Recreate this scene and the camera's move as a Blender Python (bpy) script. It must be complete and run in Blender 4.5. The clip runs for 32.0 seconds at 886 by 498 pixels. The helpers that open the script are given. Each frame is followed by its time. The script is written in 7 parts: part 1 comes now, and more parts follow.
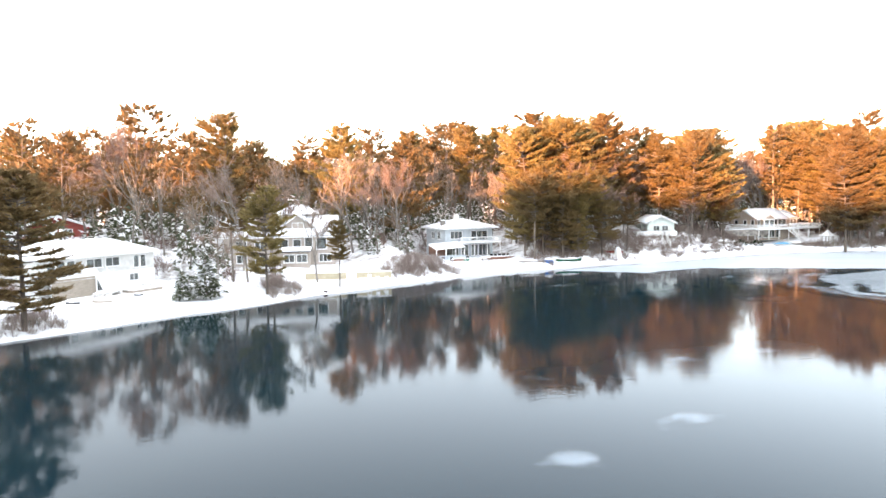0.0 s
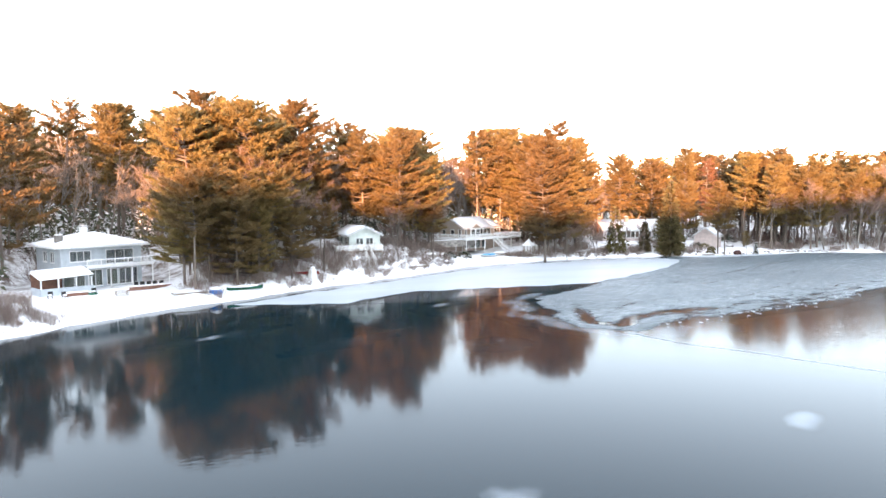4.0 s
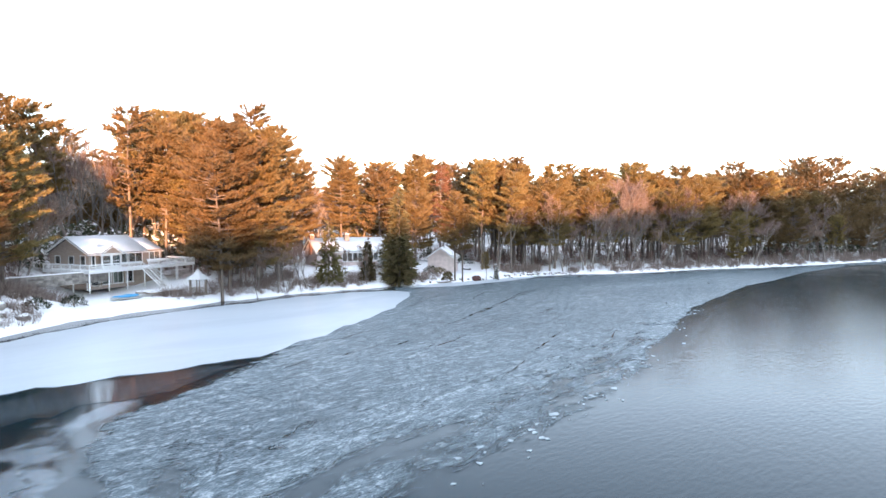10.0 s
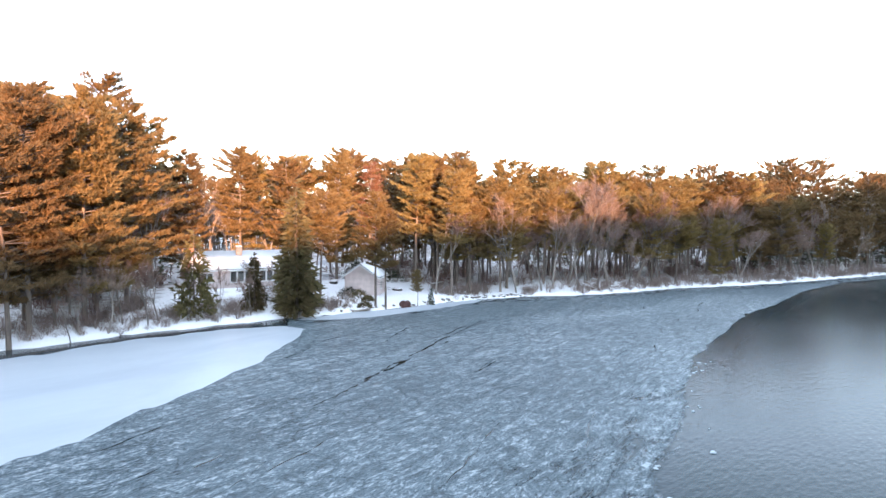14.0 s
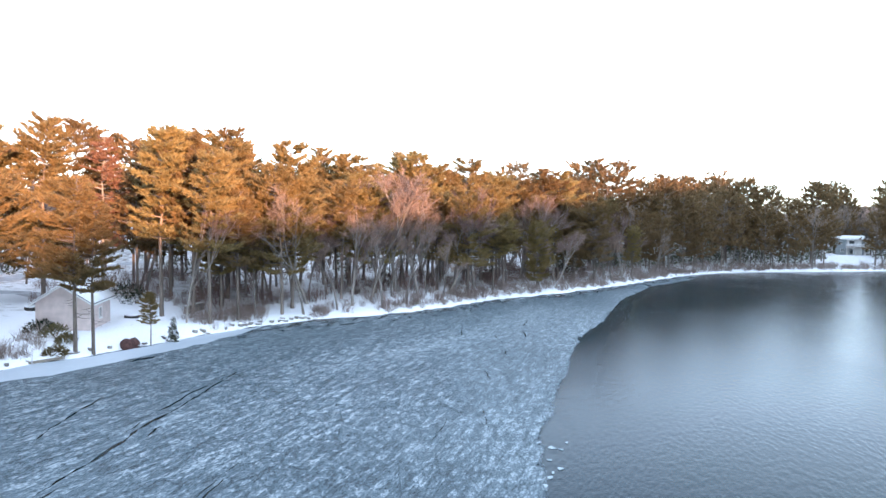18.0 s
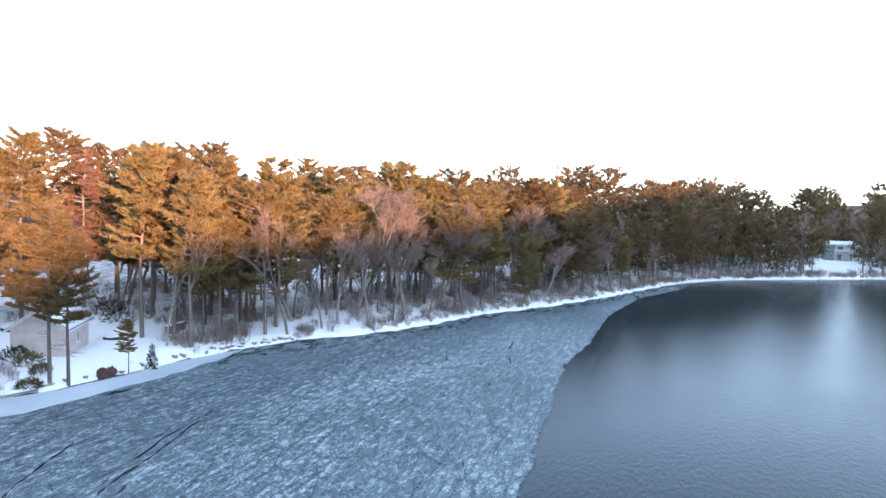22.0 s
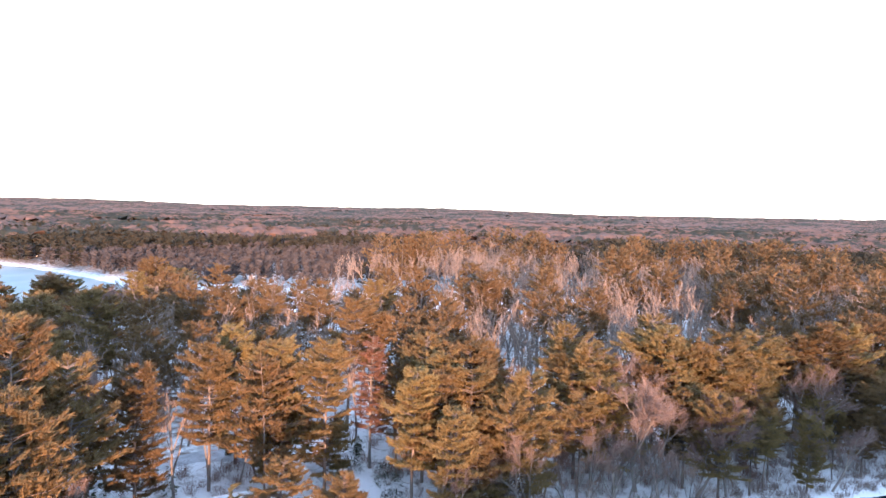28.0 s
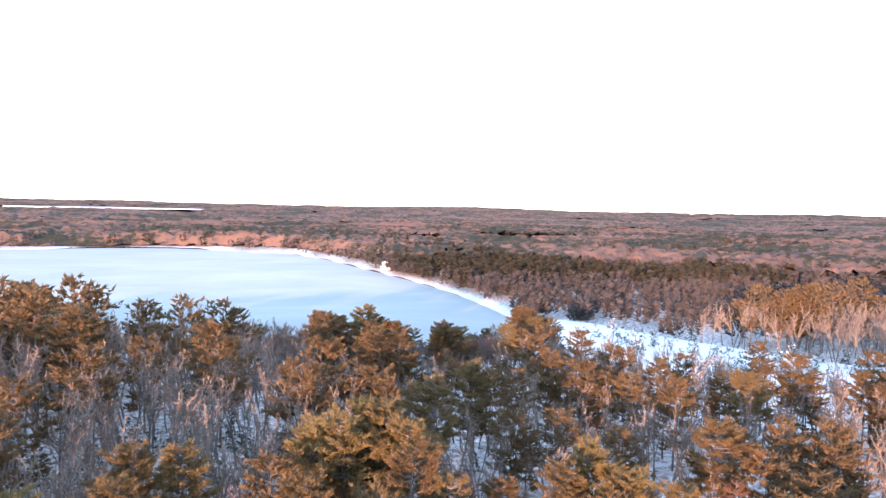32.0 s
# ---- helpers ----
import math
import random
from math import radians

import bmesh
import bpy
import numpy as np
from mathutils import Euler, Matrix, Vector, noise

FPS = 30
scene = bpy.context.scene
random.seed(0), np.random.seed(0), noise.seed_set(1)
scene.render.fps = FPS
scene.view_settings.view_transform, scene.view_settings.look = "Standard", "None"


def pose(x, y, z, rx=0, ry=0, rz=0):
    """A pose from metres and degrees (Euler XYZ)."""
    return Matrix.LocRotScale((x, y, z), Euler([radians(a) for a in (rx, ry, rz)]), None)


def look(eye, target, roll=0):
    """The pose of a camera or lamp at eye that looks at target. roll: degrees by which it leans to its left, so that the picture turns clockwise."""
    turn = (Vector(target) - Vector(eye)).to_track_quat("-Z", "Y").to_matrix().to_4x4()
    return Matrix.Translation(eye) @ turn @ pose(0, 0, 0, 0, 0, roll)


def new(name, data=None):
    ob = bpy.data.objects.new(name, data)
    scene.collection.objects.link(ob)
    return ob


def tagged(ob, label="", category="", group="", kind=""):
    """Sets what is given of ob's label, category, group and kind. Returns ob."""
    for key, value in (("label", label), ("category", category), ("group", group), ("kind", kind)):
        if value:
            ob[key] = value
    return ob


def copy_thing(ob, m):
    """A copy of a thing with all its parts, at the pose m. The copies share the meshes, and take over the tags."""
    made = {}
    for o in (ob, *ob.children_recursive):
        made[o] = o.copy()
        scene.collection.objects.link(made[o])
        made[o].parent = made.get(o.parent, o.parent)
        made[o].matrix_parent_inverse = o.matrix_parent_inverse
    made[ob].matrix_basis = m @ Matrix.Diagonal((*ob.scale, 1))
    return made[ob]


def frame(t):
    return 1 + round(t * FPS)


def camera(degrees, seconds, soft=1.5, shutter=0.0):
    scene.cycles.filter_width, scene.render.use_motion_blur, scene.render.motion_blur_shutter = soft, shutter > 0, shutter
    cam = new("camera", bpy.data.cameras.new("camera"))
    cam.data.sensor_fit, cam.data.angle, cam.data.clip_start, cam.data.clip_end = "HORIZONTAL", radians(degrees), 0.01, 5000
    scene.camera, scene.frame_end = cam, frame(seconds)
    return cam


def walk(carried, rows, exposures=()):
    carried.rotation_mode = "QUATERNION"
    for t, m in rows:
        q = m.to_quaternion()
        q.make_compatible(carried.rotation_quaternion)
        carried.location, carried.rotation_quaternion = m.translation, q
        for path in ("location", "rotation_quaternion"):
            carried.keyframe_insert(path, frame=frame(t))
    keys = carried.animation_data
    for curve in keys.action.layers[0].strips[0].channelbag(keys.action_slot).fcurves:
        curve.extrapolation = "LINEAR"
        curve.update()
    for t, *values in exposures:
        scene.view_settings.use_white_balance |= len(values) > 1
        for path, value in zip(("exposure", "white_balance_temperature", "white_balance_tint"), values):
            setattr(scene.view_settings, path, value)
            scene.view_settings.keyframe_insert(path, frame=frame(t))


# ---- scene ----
cam = camera(71.98, 32.0, soft=1.5)
# seconds, x, y, z, yaw, pitch, roll
ROWS = [
    (0.0, 4.45, 10.71, 11.51, 0.41, -4.10, 0.95),
    (0.5, 5.54, 14.01, 11.56, -2.63, -4.14, 0.89),
    (1.0, 6.66, 17.31, 11.63, -6.01, -4.14, 0.82),
    (1.5, 7.84, 20.59, 11.72, -8.40, -4.13, 0.73),
    (2.0, 9.08, 23.79, 11.82, -10.69, -4.12, 0.66),
    (2.5, 10.42, 26.93, 11.92, -14.79, -4.12, 0.65),
    (3.0, 11.92, 30.07, 11.98, -19.03, -4.13, 0.56),
    (3.5, 13.52, 33.17, 12.04, -22.89, -4.12, 0.52),
    (4.0, 15.23, 36.20, 12.09, -25.61, -4.06, 0.44),
    (4.5, 17.03, 39.16, 12.13, -28.85, -4.01, 0.31),
    (6.5, 27.00, 49.56, 12.44, -39.01, -3.93, -0.06),
    (7.0, 29.55, 51.79, 12.40, -39.86, -3.81, -0.09),
    (7.5, 32.14, 53.97, 12.33, -40.28, -3.64, -0.08),
    (8.0, 34.83, 56.09, 12.25, -41.65, -3.46, -0.08),
    (8.5, 37.60, 58.12, 12.18, -43.90, -3.30, -0.06),
    (9.0, 40.42, 60.05, 12.16, -46.49, -3.14, -0.05),
    (9.5, 43.27, 61.87, 12.20, -48.24, -3.01, -0.08),
    (10.0, 46.14, 63.58, 12.25, -49.25, -2.92, -0.16),
    (10.5, 49.08, 65.22, 12.29, -49.79, -2.83, -0.23),
    (11.0, 52.12, 66.82, 12.32, -50.11, -2.75, -0.27),
    (11.5, 55.21, 68.44, 12.33, -50.32, -2.66, -0.32),
    (12.0, 58.29, 70.07, 12.34, -50.47, -2.58, -0.38),
    (12.5, 61.33, 71.68, 12.37, -50.74, -2.49, -0.42),
    (13.0, 64.38, 73.25, 12.43, -51.67, -2.44, -0.43),
    (13.5, 67.47, 74.77, 12.53, -52.34, -2.38, -0.42),
    (14.0, 70.58, 76.22, 12.67, -52.92, -2.37, -0.43),
    (14.5, 73.67, 77.64, 12.84, -54.46, -2.40, -0.47),
    (15.0, 76.69, 79.03, 13.02, -58.00, -2.46, -0.52),
    (15.5, 79.70, 80.38, 13.21, -61.50, -2.48, -0.53),
    (17.5, 91.66, 84.69, 13.61, -69.62, -2.58, -0.88),
    (18.0, 92.89, 85.07, 13.58, -70.24, -2.57, -1.05),
    (18.5, 93.70, 85.30, 13.55, -70.33, -2.67, -1.19),
    (19.0, 94.12, 85.38, 13.59, -70.32, -2.76, -1.31),
    (19.5, 94.29, 85.37, 13.74, -70.41, -2.84, -1.40),
    (20.0, 94.34, 85.29, 14.04, -70.51, -2.93, -1.48),
    (20.5, 94.33, 85.17, 14.53, -70.59, -2.98, -1.55),
    (21.0, 94.28, 85.04, 15.23, -70.76, -3.06, -1.60),
    (21.5, 94.23, 84.91, 16.20, -70.86, -3.19, -1.66),
    (22.0, 94.20, 84.77, 17.51, -70.94, -3.35, -1.70),
    (22.5, 94.23, 84.63, 19.26, -70.92, -3.42, -1.74),
    (23.0, 94.29, 84.52, 21.46, -70.91, -3.31, -1.72),
    (23.5, 94.39, 84.43, 23.94, -70.99, -3.24, -1.64),
    (24.0, 94.47, 84.36, 26.56, -70.68, -3.22, -1.60),
    (24.5, 94.53, 84.30, 29.23, -67.09, -3.27, -1.61),
    (25.0, 94.58, 84.31, 31.92, -62.55, -3.35, -1.62),
    (25.5, 94.63, 84.35, 34.58, -60.19, -3.43, -1.62),
    (26.0, 94.65, 84.39, 37.18, -56.91, -3.49, -1.60),
    (26.5, 94.67, 84.40, 39.72, -53.14, -3.55, -1.58),
    (28.5, 94.50, 84.01, 49.69, -42.90, -3.54, -1.54),
    (29.0, 94.58, 84.03, 52.25, -38.31, -3.55, -1.59),
    (29.5, 94.65, 84.09, 54.83, -36.25, -3.59, -1.62),
    (30.0, 94.72, 84.16, 57.43, -32.94, -3.68, -1.62),
    (30.5, 94.78, 84.24, 60.03, -29.24, -3.76, -1.57),
    (31.0, 94.82, 84.31, 62.60, -23.97, -3.86, -1.51),
    (31.5, 94.85, 84.34, 65.10, -17.93, -3.96, -1.39),
    (32.0, 94.87, 84.31, 67.51, -13.28, -4.04, -1.31),
]
walk(cam, [(t, pose(x, y, z, 90 + pitch, roll, yaw)) for t, x, y, z, yaw, pitch, roll in ROWS], exposures=[(0, 3.42, 9250, 15), (4.5, 3.18, 8600, 15), (9, 2.88, 7800, 13), (15, 2.82, 7300, 11), (19, 2.8, 6800, 10), (24, 2.5, 6300, 11), (28, 2.4, 6050, 12), (32, 2.38, 6150, 13)])

# ---- daylight: low sun behind the lake, clear pale sky ----
SUN_EL, SUN_DIR = 6.6, Vector((-0.60, -0.80, 0.0)).normalized()
world = bpy.data.worlds.new("sky")
scene.world = world
world.use_nodes = True
wn = world.node_tree
sky = wn.nodes.new("ShaderNodeTexSky")
sky.sky_type, sky.sun_disc = "NISHITA", False
sky.sun_elevation = radians(SUN_EL + 5.4)
sky.sun_rotation = math.atan2(SUN_DIR.x, SUN_DIR.y)
sky.air_density, sky.dust_density, sky.ozone_density = 0.8, 0.1, 1.15
wn.nodes["Background"].inputs["Strength"].default_value = 0.165
veil = wn.nodes.new("ShaderNodeMix")  # thin high haze evens out the clear sky
veil.data_type = "RGBA"
veil.inputs["Factor"].default_value = 0.55
veil.inputs[7].default_value = (1.98, 2.48, 3.3, 1)
wn.links.new(sky.outputs[0], veil.inputs[6])
wn.links.new(veil.outputs[2], wn.nodes["Background"].inputs[0])

sun_data = bpy.data.lights.new("sun", "SUN")
sun_data.energy, sun_data.angle, sun_data.color = 3.5, radians(0.6), (1.0, 0.54, 0.33)
sun = new("sun", sun_data)
to_sun = SUN_DIR * math.cos(radians(SUN_EL)) + Vector((0, 0, math.sin(radians(SUN_EL))))
sun.matrix_world = look(to_sun * 500, (0, 0, 0))

# ---- materials ----
def material(name, rough=0.8, metal=0.0, spec=0.5):
    m = bpy.data.materials.new(name)
    m.use_nodes = True
    b = m.node_tree.nodes["Principled BSDF"]
    b.inputs["Roughness"].default_value = rough
    b.inputs["Metallic"].default_value = metal
    b.inputs["Specular IOR Level"].default_value = spec
    return m, m.node_tree, b


def node(tree, kind, **values):
    n = tree.nodes.new(kind)
    for key, value in values.items():
        n.inputs[key.replace("_", " ")].default_value = value
    return n


def ramp(tree, fac, stops):
    r = tree.nodes.new("ShaderNodeValToRGB")
    e = r.color_ramp.elements
    while len(e) < len(stops):
        e.new(0.5)
    for el, (pos, col) in zip(e, stops):
        el.position, el.color = pos, (*col, 1) if len(col) == 3 else col
    tree.links.new(fac, r.inputs[0])
    return r.outputs[0]


def mixed(name, c1, c2, scale=3.0, fine=30.0, rough=0.8, metal=0.0, bump=0.2, dist=0.02, stretch=(1, 1, 1), spec=0.3, vary=0.0, lo=0.35, hi=0.65):
    """Two colours by noise at two scales, with a fine relief; vary: a change of brightness from object to object."""
    m, t, b = material(name, rough, metal, spec)
    co = t.nodes.new("ShaderNodeTexCoord")
    mp = t.nodes.new("ShaderNodeMapping")
    mp.inputs["Scale"].default_value = stretch
    t.links.new(co.outputs["Object"], mp.inputs[0])
    big = node(t, "ShaderNodeTexNoise", Scale=scale, Detail=4.0)
    small = node(t, "ShaderNodeTexNoise", Scale=fine, Detail=5.0)
    t.links.new(mp.outputs[0], big.inputs["Vector"])
    t.links.new(mp.outputs[0], small.inputs["Vector"])
    add = t.nodes.new("ShaderNodeMath")
    add.operation = "MULTIPLY_ADD"
    add.inputs[1].default_value = 0.45
    t.links.new(small.outputs[0], add.inputs[0])
    sc = t.nodes.new("ShaderNodeMath")
    sc.operation = "MULTIPLY"
    sc.inputs[1].default_value = 0.55
    t.links.new(big.outputs[0], sc.inputs[0])
    t.links.new(sc.outputs[0], add.inputs[2])
    col = ramp(t, add.outputs[0], [(lo, c1), (hi, c2)])
    if vary:
        info = t.nodes.new("ShaderNodeObjectInfo")
        hsv = t.nodes.new("ShaderNodeHueSaturation")
        rng = t.nodes.new("ShaderNodeMapRange")
        rng.inputs["To Min"].default_value, rng.inputs["To Max"].default_value = 1 - vary, 1 + vary
        t.links.new(info.outputs["Random"], rng.inputs[0])
        t.links.new(rng.outputs[0], hsv.inputs["Value"])
        t.links.new(col, hsv.inputs["Color"])
        col = hsv.outputs[0]
    t.links.new(col, b.inputs["Base Color"])
    bp = node(t, "ShaderNodeBump", Strength=bump, Distance=dist)
    t.links.new(small.outputs[0], bp.inputs["Height"])
    t.links.new(bp.outputs[0], b.inputs["Normal"])
    return m


def leafy(name, c1, c2, c3, rough=0.75, island=True):
    """Foliage: each spray has a tint of its own, each tree another."""
    m, t, b = material(name, rough, 0.0, 0.25)
    geo = t.nodes.new("ShaderNodeNewGeometry")
    info = t.nodes.new("ShaderNodeObjectInfo")
    co = t.nodes.new("ShaderNodeTexCoord")
    n = node(t, "ShaderNodeTexNoise", Scale=0.35, Detail=3.0)
    t.links.new(co.outputs["Object"], n.inputs["Vector"])
    a = t.nodes.new("ShaderNodeMath"); a.operation = "MULTIPLY_ADD"; a.inputs[1].default_value = 0.45
    t.links.new(geo.outputs["Random Per Island"], a.inputs[0])
    s = t.nodes.new("ShaderNodeMath"); s.operation = "MULTIPLY"; s.inputs[1].default_value = 0.55
    t.links.new(n.outputs[0], s.inputs[0])
    t.links.new(s.outputs[0], a.inputs[2])
    col = ramp(t, a.outputs[0], [(0.18, c1), (0.5, c2), (0.85, c3)])
    hsv = t.nodes.new("ShaderNodeHueSaturation")
    rng = t.nodes.new("ShaderNodeMapRange"); rng.inputs["To Min"].default_value, rng.inputs["To Max"].default_value = 0.75, 1.25
    t.links.new(info.outputs["Random"], rng.inputs[0])
    t.links.new(rng.outputs[0], hsv.inputs["Value"])
    hr = t.nodes.new("ShaderNodeMapRange"); hr.inputs["To Min"].default_value, hr.inputs["To Max"].default_value = 0.485, 0.515
    t.links.new(info.outputs["Random"], hr.inputs[0])
    t.links.new(hr.outputs[0], hsv.inputs["Hue"])
    t.links.new(col, hsv.inputs["Color"])
    t.links.new(hsv.outputs[0], b.inputs["Base Color"])
    # light passes through thin sprays
    tr = t.nodes.new("ShaderNodeBsdfTranslucent")
    t.links.new(hsv.outputs[0], tr.inputs["Color"])
    mx = t.nodes.new("ShaderNodeMixShader")
    mx.inputs[0].default_value = 0.46
    t.links.new(b.outputs[0], mx.inputs[1])
    t.links.new(tr.outputs[0], mx.inputs[2])
    t.links.new(mx.outputs[0], t.nodes["Material Output"].inputs[0])
    return m


def siding(name, col, pitch=0.14, rough=0.6, vertical=False):
    """Painted boards with shadow lines, weathered a little."""
    m, t, b = material(name, rough, 0.0, 0.3)
    co = t.nodes.new("ShaderNodeTexCoord")
    w = node(t, "ShaderNodeTexWave", Scale=0.5 / pitch * 0.628, Distortion=0.0)
    w.wave_type, w.bands_direction, w.wave_profile = "BANDS", "X" if vertical else "Z", "SAW"
    t.links.new(co.outputs["Object"], w.inputs["Vector"])
    n = node(t, "ShaderNodeTexNoise", Scale=1.2, Detail=6.0)
    t.links.new(co.outputs["Object"], n.inputs["Vector"])
    dark = tuple(c * 0.78 for c in col)
    c = ramp(t, n.outputs[0], [(0.3, dark), (0.65, col)])
    t.links.new(c, b.inputs["Base Color"])
    bp = node(t, "ShaderNodeBump", Strength=0.6, Distance=0.02)
    t.links.new(w.outputs["Fac"], bp.inputs["Height"])
    t.links.new(bp.outputs[0], b.inputs["Normal"])
    return m


M = {}
M["snow"] = mixed("snow", (0.78, 0.79, 0.80), (0.87, 0.875, 0.88), 0.8, 12, 0.65, bump=0.35, dist=0.03)
M["needles"] = leafy("pine_needles", (0.13, 0.104, 0.05), (0.22, 0.152, 0.068), (0.31, 0.205, 0.092))
M["spruce"] = leafy("spruce_needles", (0.065, 0.075, 0.05), (0.105, 0.112, 0.07), (0.155, 0.15, 0.095))
M["cedar"] = leafy("cedar_sprays", (0.08, 0.068, 0.034), (0.13, 0.105, 0.05), (0.19, 0.14, 0.07))
M["larch"] = leafy("larch_twigs", (0.16, 0.08, 0.05), (0.26, 0.14, 0.09), (0.34, 0.2, 0.13))
M["twigs"] = leafy("bare_twigs", (0.17, 0.118, 0.098), (0.27, 0.188, 0.155), (0.38, 0.272, 0.225))
M["brush"] = leafy("brush_twigs", (0.15, 0.11, 0.09), (0.28, 0.215, 0.185), (0.50, 0.43, 0.40))
M["leaf"] = leafy("rhododendron_leaves", (0.012, 0.022, 0.01), (0.025, 0.036, 0.016), (0.05, 0.06, 0.03), 0.5)
M["bark"] = mixed("pine_bark", (0.10, 0.08, 0.068), (0.23, 0.182, 0.15), 1.5, 9, 0.9, bump=0.8, dist=0.05, stretch=(3, 3, 0.5), vary=0.25)
M["grey_bark"] = mixed("grey_bark", (0.14, 0.12, 0.106), (0.31, 0.27, 0.24), 1.5, 9, 0.9, bump=0.6, dist=0.04, stretch=(3, 3, 0.6), vary=0.25)
M["white"] = siding("white_siding", (0.78, 0.78, 0.76))
M["grey"] = siding("pale_grey_siding", (0.62, 0.61, 0.58))
M["bluegrey"] = siding("blue_grey_siding", (0.50, 0.55, 0.575))
M["beige"] = siding("beige_siding", (0.43, 0.365, 0.32))
M["mint"] = siding("pale_mint_siding", (0.70, 0.76, 0.70))
M["pink"] = siding("pinkish_beige_siding", (0.70, 0.58, 0.54))
M["slate"] = siding("slate_grey_siding", (0.28, 0.31, 0.32))
M["shingle"] = mixed("cedar_shingle", (0.30, 0.235, 0.19), (0.48, 0.39, 0.325), 2.0, 14, 0.9, bump=0.7, dist=0.02, stretch=(1, 1, 4))
M["roof"] = mixed("asphalt_roofing", (0.05, 0.05, 0.055), (0.11, 0.105, 0.10), 2, 30, 0.9)
M["redroof"] = mixed("red_painted_boards", (0.20, 0.035, 0.03), (0.32, 0.07, 0.055), 1.5, 20, 0.7)
M["trim"] = mixed("white_trim", (0.74, 0.74, 0.72), (0.82, 0.82, 0.80), 2, 20, 0.45, bump=0.05)
M["brick"] = mixed("chimney_brick", (0.16, 0.075, 0.055), (0.33, 0.17, 0.12), 4, 18, 0.85, bump=0.6, stretch=(1, 1, 3))
M["wood"] = mixed("weathered_wood", (0.22, 0.18, 0.145), (0.42, 0.36, 0.30), 1.5, 12, 0.85, bump=0.4, stretch=(1, 1, 6))
M["tan"] = mixed("tan_retaining_wall", (0.42, 0.35, 0.24), (0.58, 0.50, 0.37), 1.2, 12, 0.85, bump=0.5)
M["stone"] = mixed("field_stone", (0.14, 0.125, 0.11), (0.36, 0.33, 0.30), 1.6, 9, 0.9, bump=0.7, dist=0.05, vary=0.3)
M["rust"] = mixed("dark_red_stone", (0.035, 0.016, 0.014), (0.11, 0.05, 0.042), 3, 14, 0.8, bump=0.6)
M["blue"] = mixed("blue_tarp", (0.015, 0.10, 0.32), (0.03, 0.19, 0.50), 2, 12, 0.45, bump=0.5, dist=0.05)
M["cyan"] = mixed("light_blue_tarp", (0.03, 0.25, 0.50), (0.06, 0.40, 0.66), 2, 12, 0.45, bump=0.5, dist=0.05)
M["green"] = mixed("green_hull", (0.01, 0.13, 0.075), (0.02, 0.22, 0.13), 2, 12, 0.35, bump=0.05)
M["red"] = mixed("red_hull", (0.25, 0.02, 0.02), (0.40, 0.05, 0.04), 2, 12, 0.4, bump=0.05)
M["metal"] = mixed("aluminium", (0.5, 0.5, 0.5), (0.65, 0.65, 0.64), 3, 20, 0.4, 0.9, bump=0.1)
M["dark"] = mixed("dark_interior", (0.02, 0.02, 0.02), (0.05, 0.045, 0.04), 2, 15, 0.8)
M["curtain"] = mixed("pale_curtain", (0.55, 0.56, 0.42), (0.68, 0.68, 0.54), 2, 15, 0.9, stretch=(6, 6, 0.3))
M["asphalt"] = mixed("packed_snow_road", (0.30, 0.30, 0.31), (0.62, 0.64, 0.67), 0.6, 6, 0.8, stretch=(1, 1, 1))


def glass():
    m, t, b = material("window_glass", 0.03, 0.0, 0.5)
    b.inputs["Base Color"].default_value = (0.55, 0.6, 0.6, 1)
    b.inputs["Transmission Weight"].default_value = 0.85
    b.inputs["IOR"].default_value = 1.45
    return m


M["glass"] = glass()


def ground_material():
    m, t, b = material("snowy_ground", 0.75, 0.0, 0.3)
    co = t.nodes.new("ShaderNodeTexCoord")
    big = node(t, "ShaderNodeTexNoise", Scale=0.05, Detail=5.0)
    mid = node(t, "ShaderNodeTexNoise", Scale=0.55, Detail=7.0, Roughness=0.7)
    fine = node(t, "ShaderNodeTexNoise", Scale=5.0, Detail=6.0)
    for n in (big, mid, fine):
        t.links.new(co.outputs["Object"], n.inputs["Vector"])
    at = t.nodes.new("ShaderNodeAttribute")
    at.attribute_name = "litter"
    # leaf litter breaks through the snow under the trees
    s1 = t.nodes.new("ShaderNodeMath"); s1.operation = "MULTIPLY_ADD"; s1.inputs[1].default_value = 0.23
    t.links.new(at.outputs["Fac"], s1.inputs[0])
    t.links.new(mid.outputs[0], s1.inputs[2])
    fac = ramp(t, s1.outputs[0], [(0.62, (0, 0, 0)), (0.84, (1, 1, 1))])
    snow = ramp(t, fine.outputs[0], [(0.3, (0.78, 0.79, 0.80)), (0.7, (0.87, 0.875, 0.88))])
    dirt = ramp(t, fine.outputs[0], [(0.3, (0.12, 0.09, 0.07)), (0.7, (0.28, 0.215, 0.165))])
    mx = t.nodes.new("ShaderNodeMix"); mx.data_type = "RGBA"
    t.links.new(fac, mx.inputs["Factor"])
    t.links.new(snow, mx.inputs[6])
    t.links.new(dirt, mx.inputs[7])
    t.links.new(mx.outputs[2], b.inputs["Base Color"])
    bp = node(t, "ShaderNodeBump", Strength=0.5, Distance=0.12)
    t.links.new(mid.outputs[0], bp.inputs["Height"])
    t.links.new(bp.outputs[0], b.inputs["Normal"])
    return m


M["ground"] = ground_material()


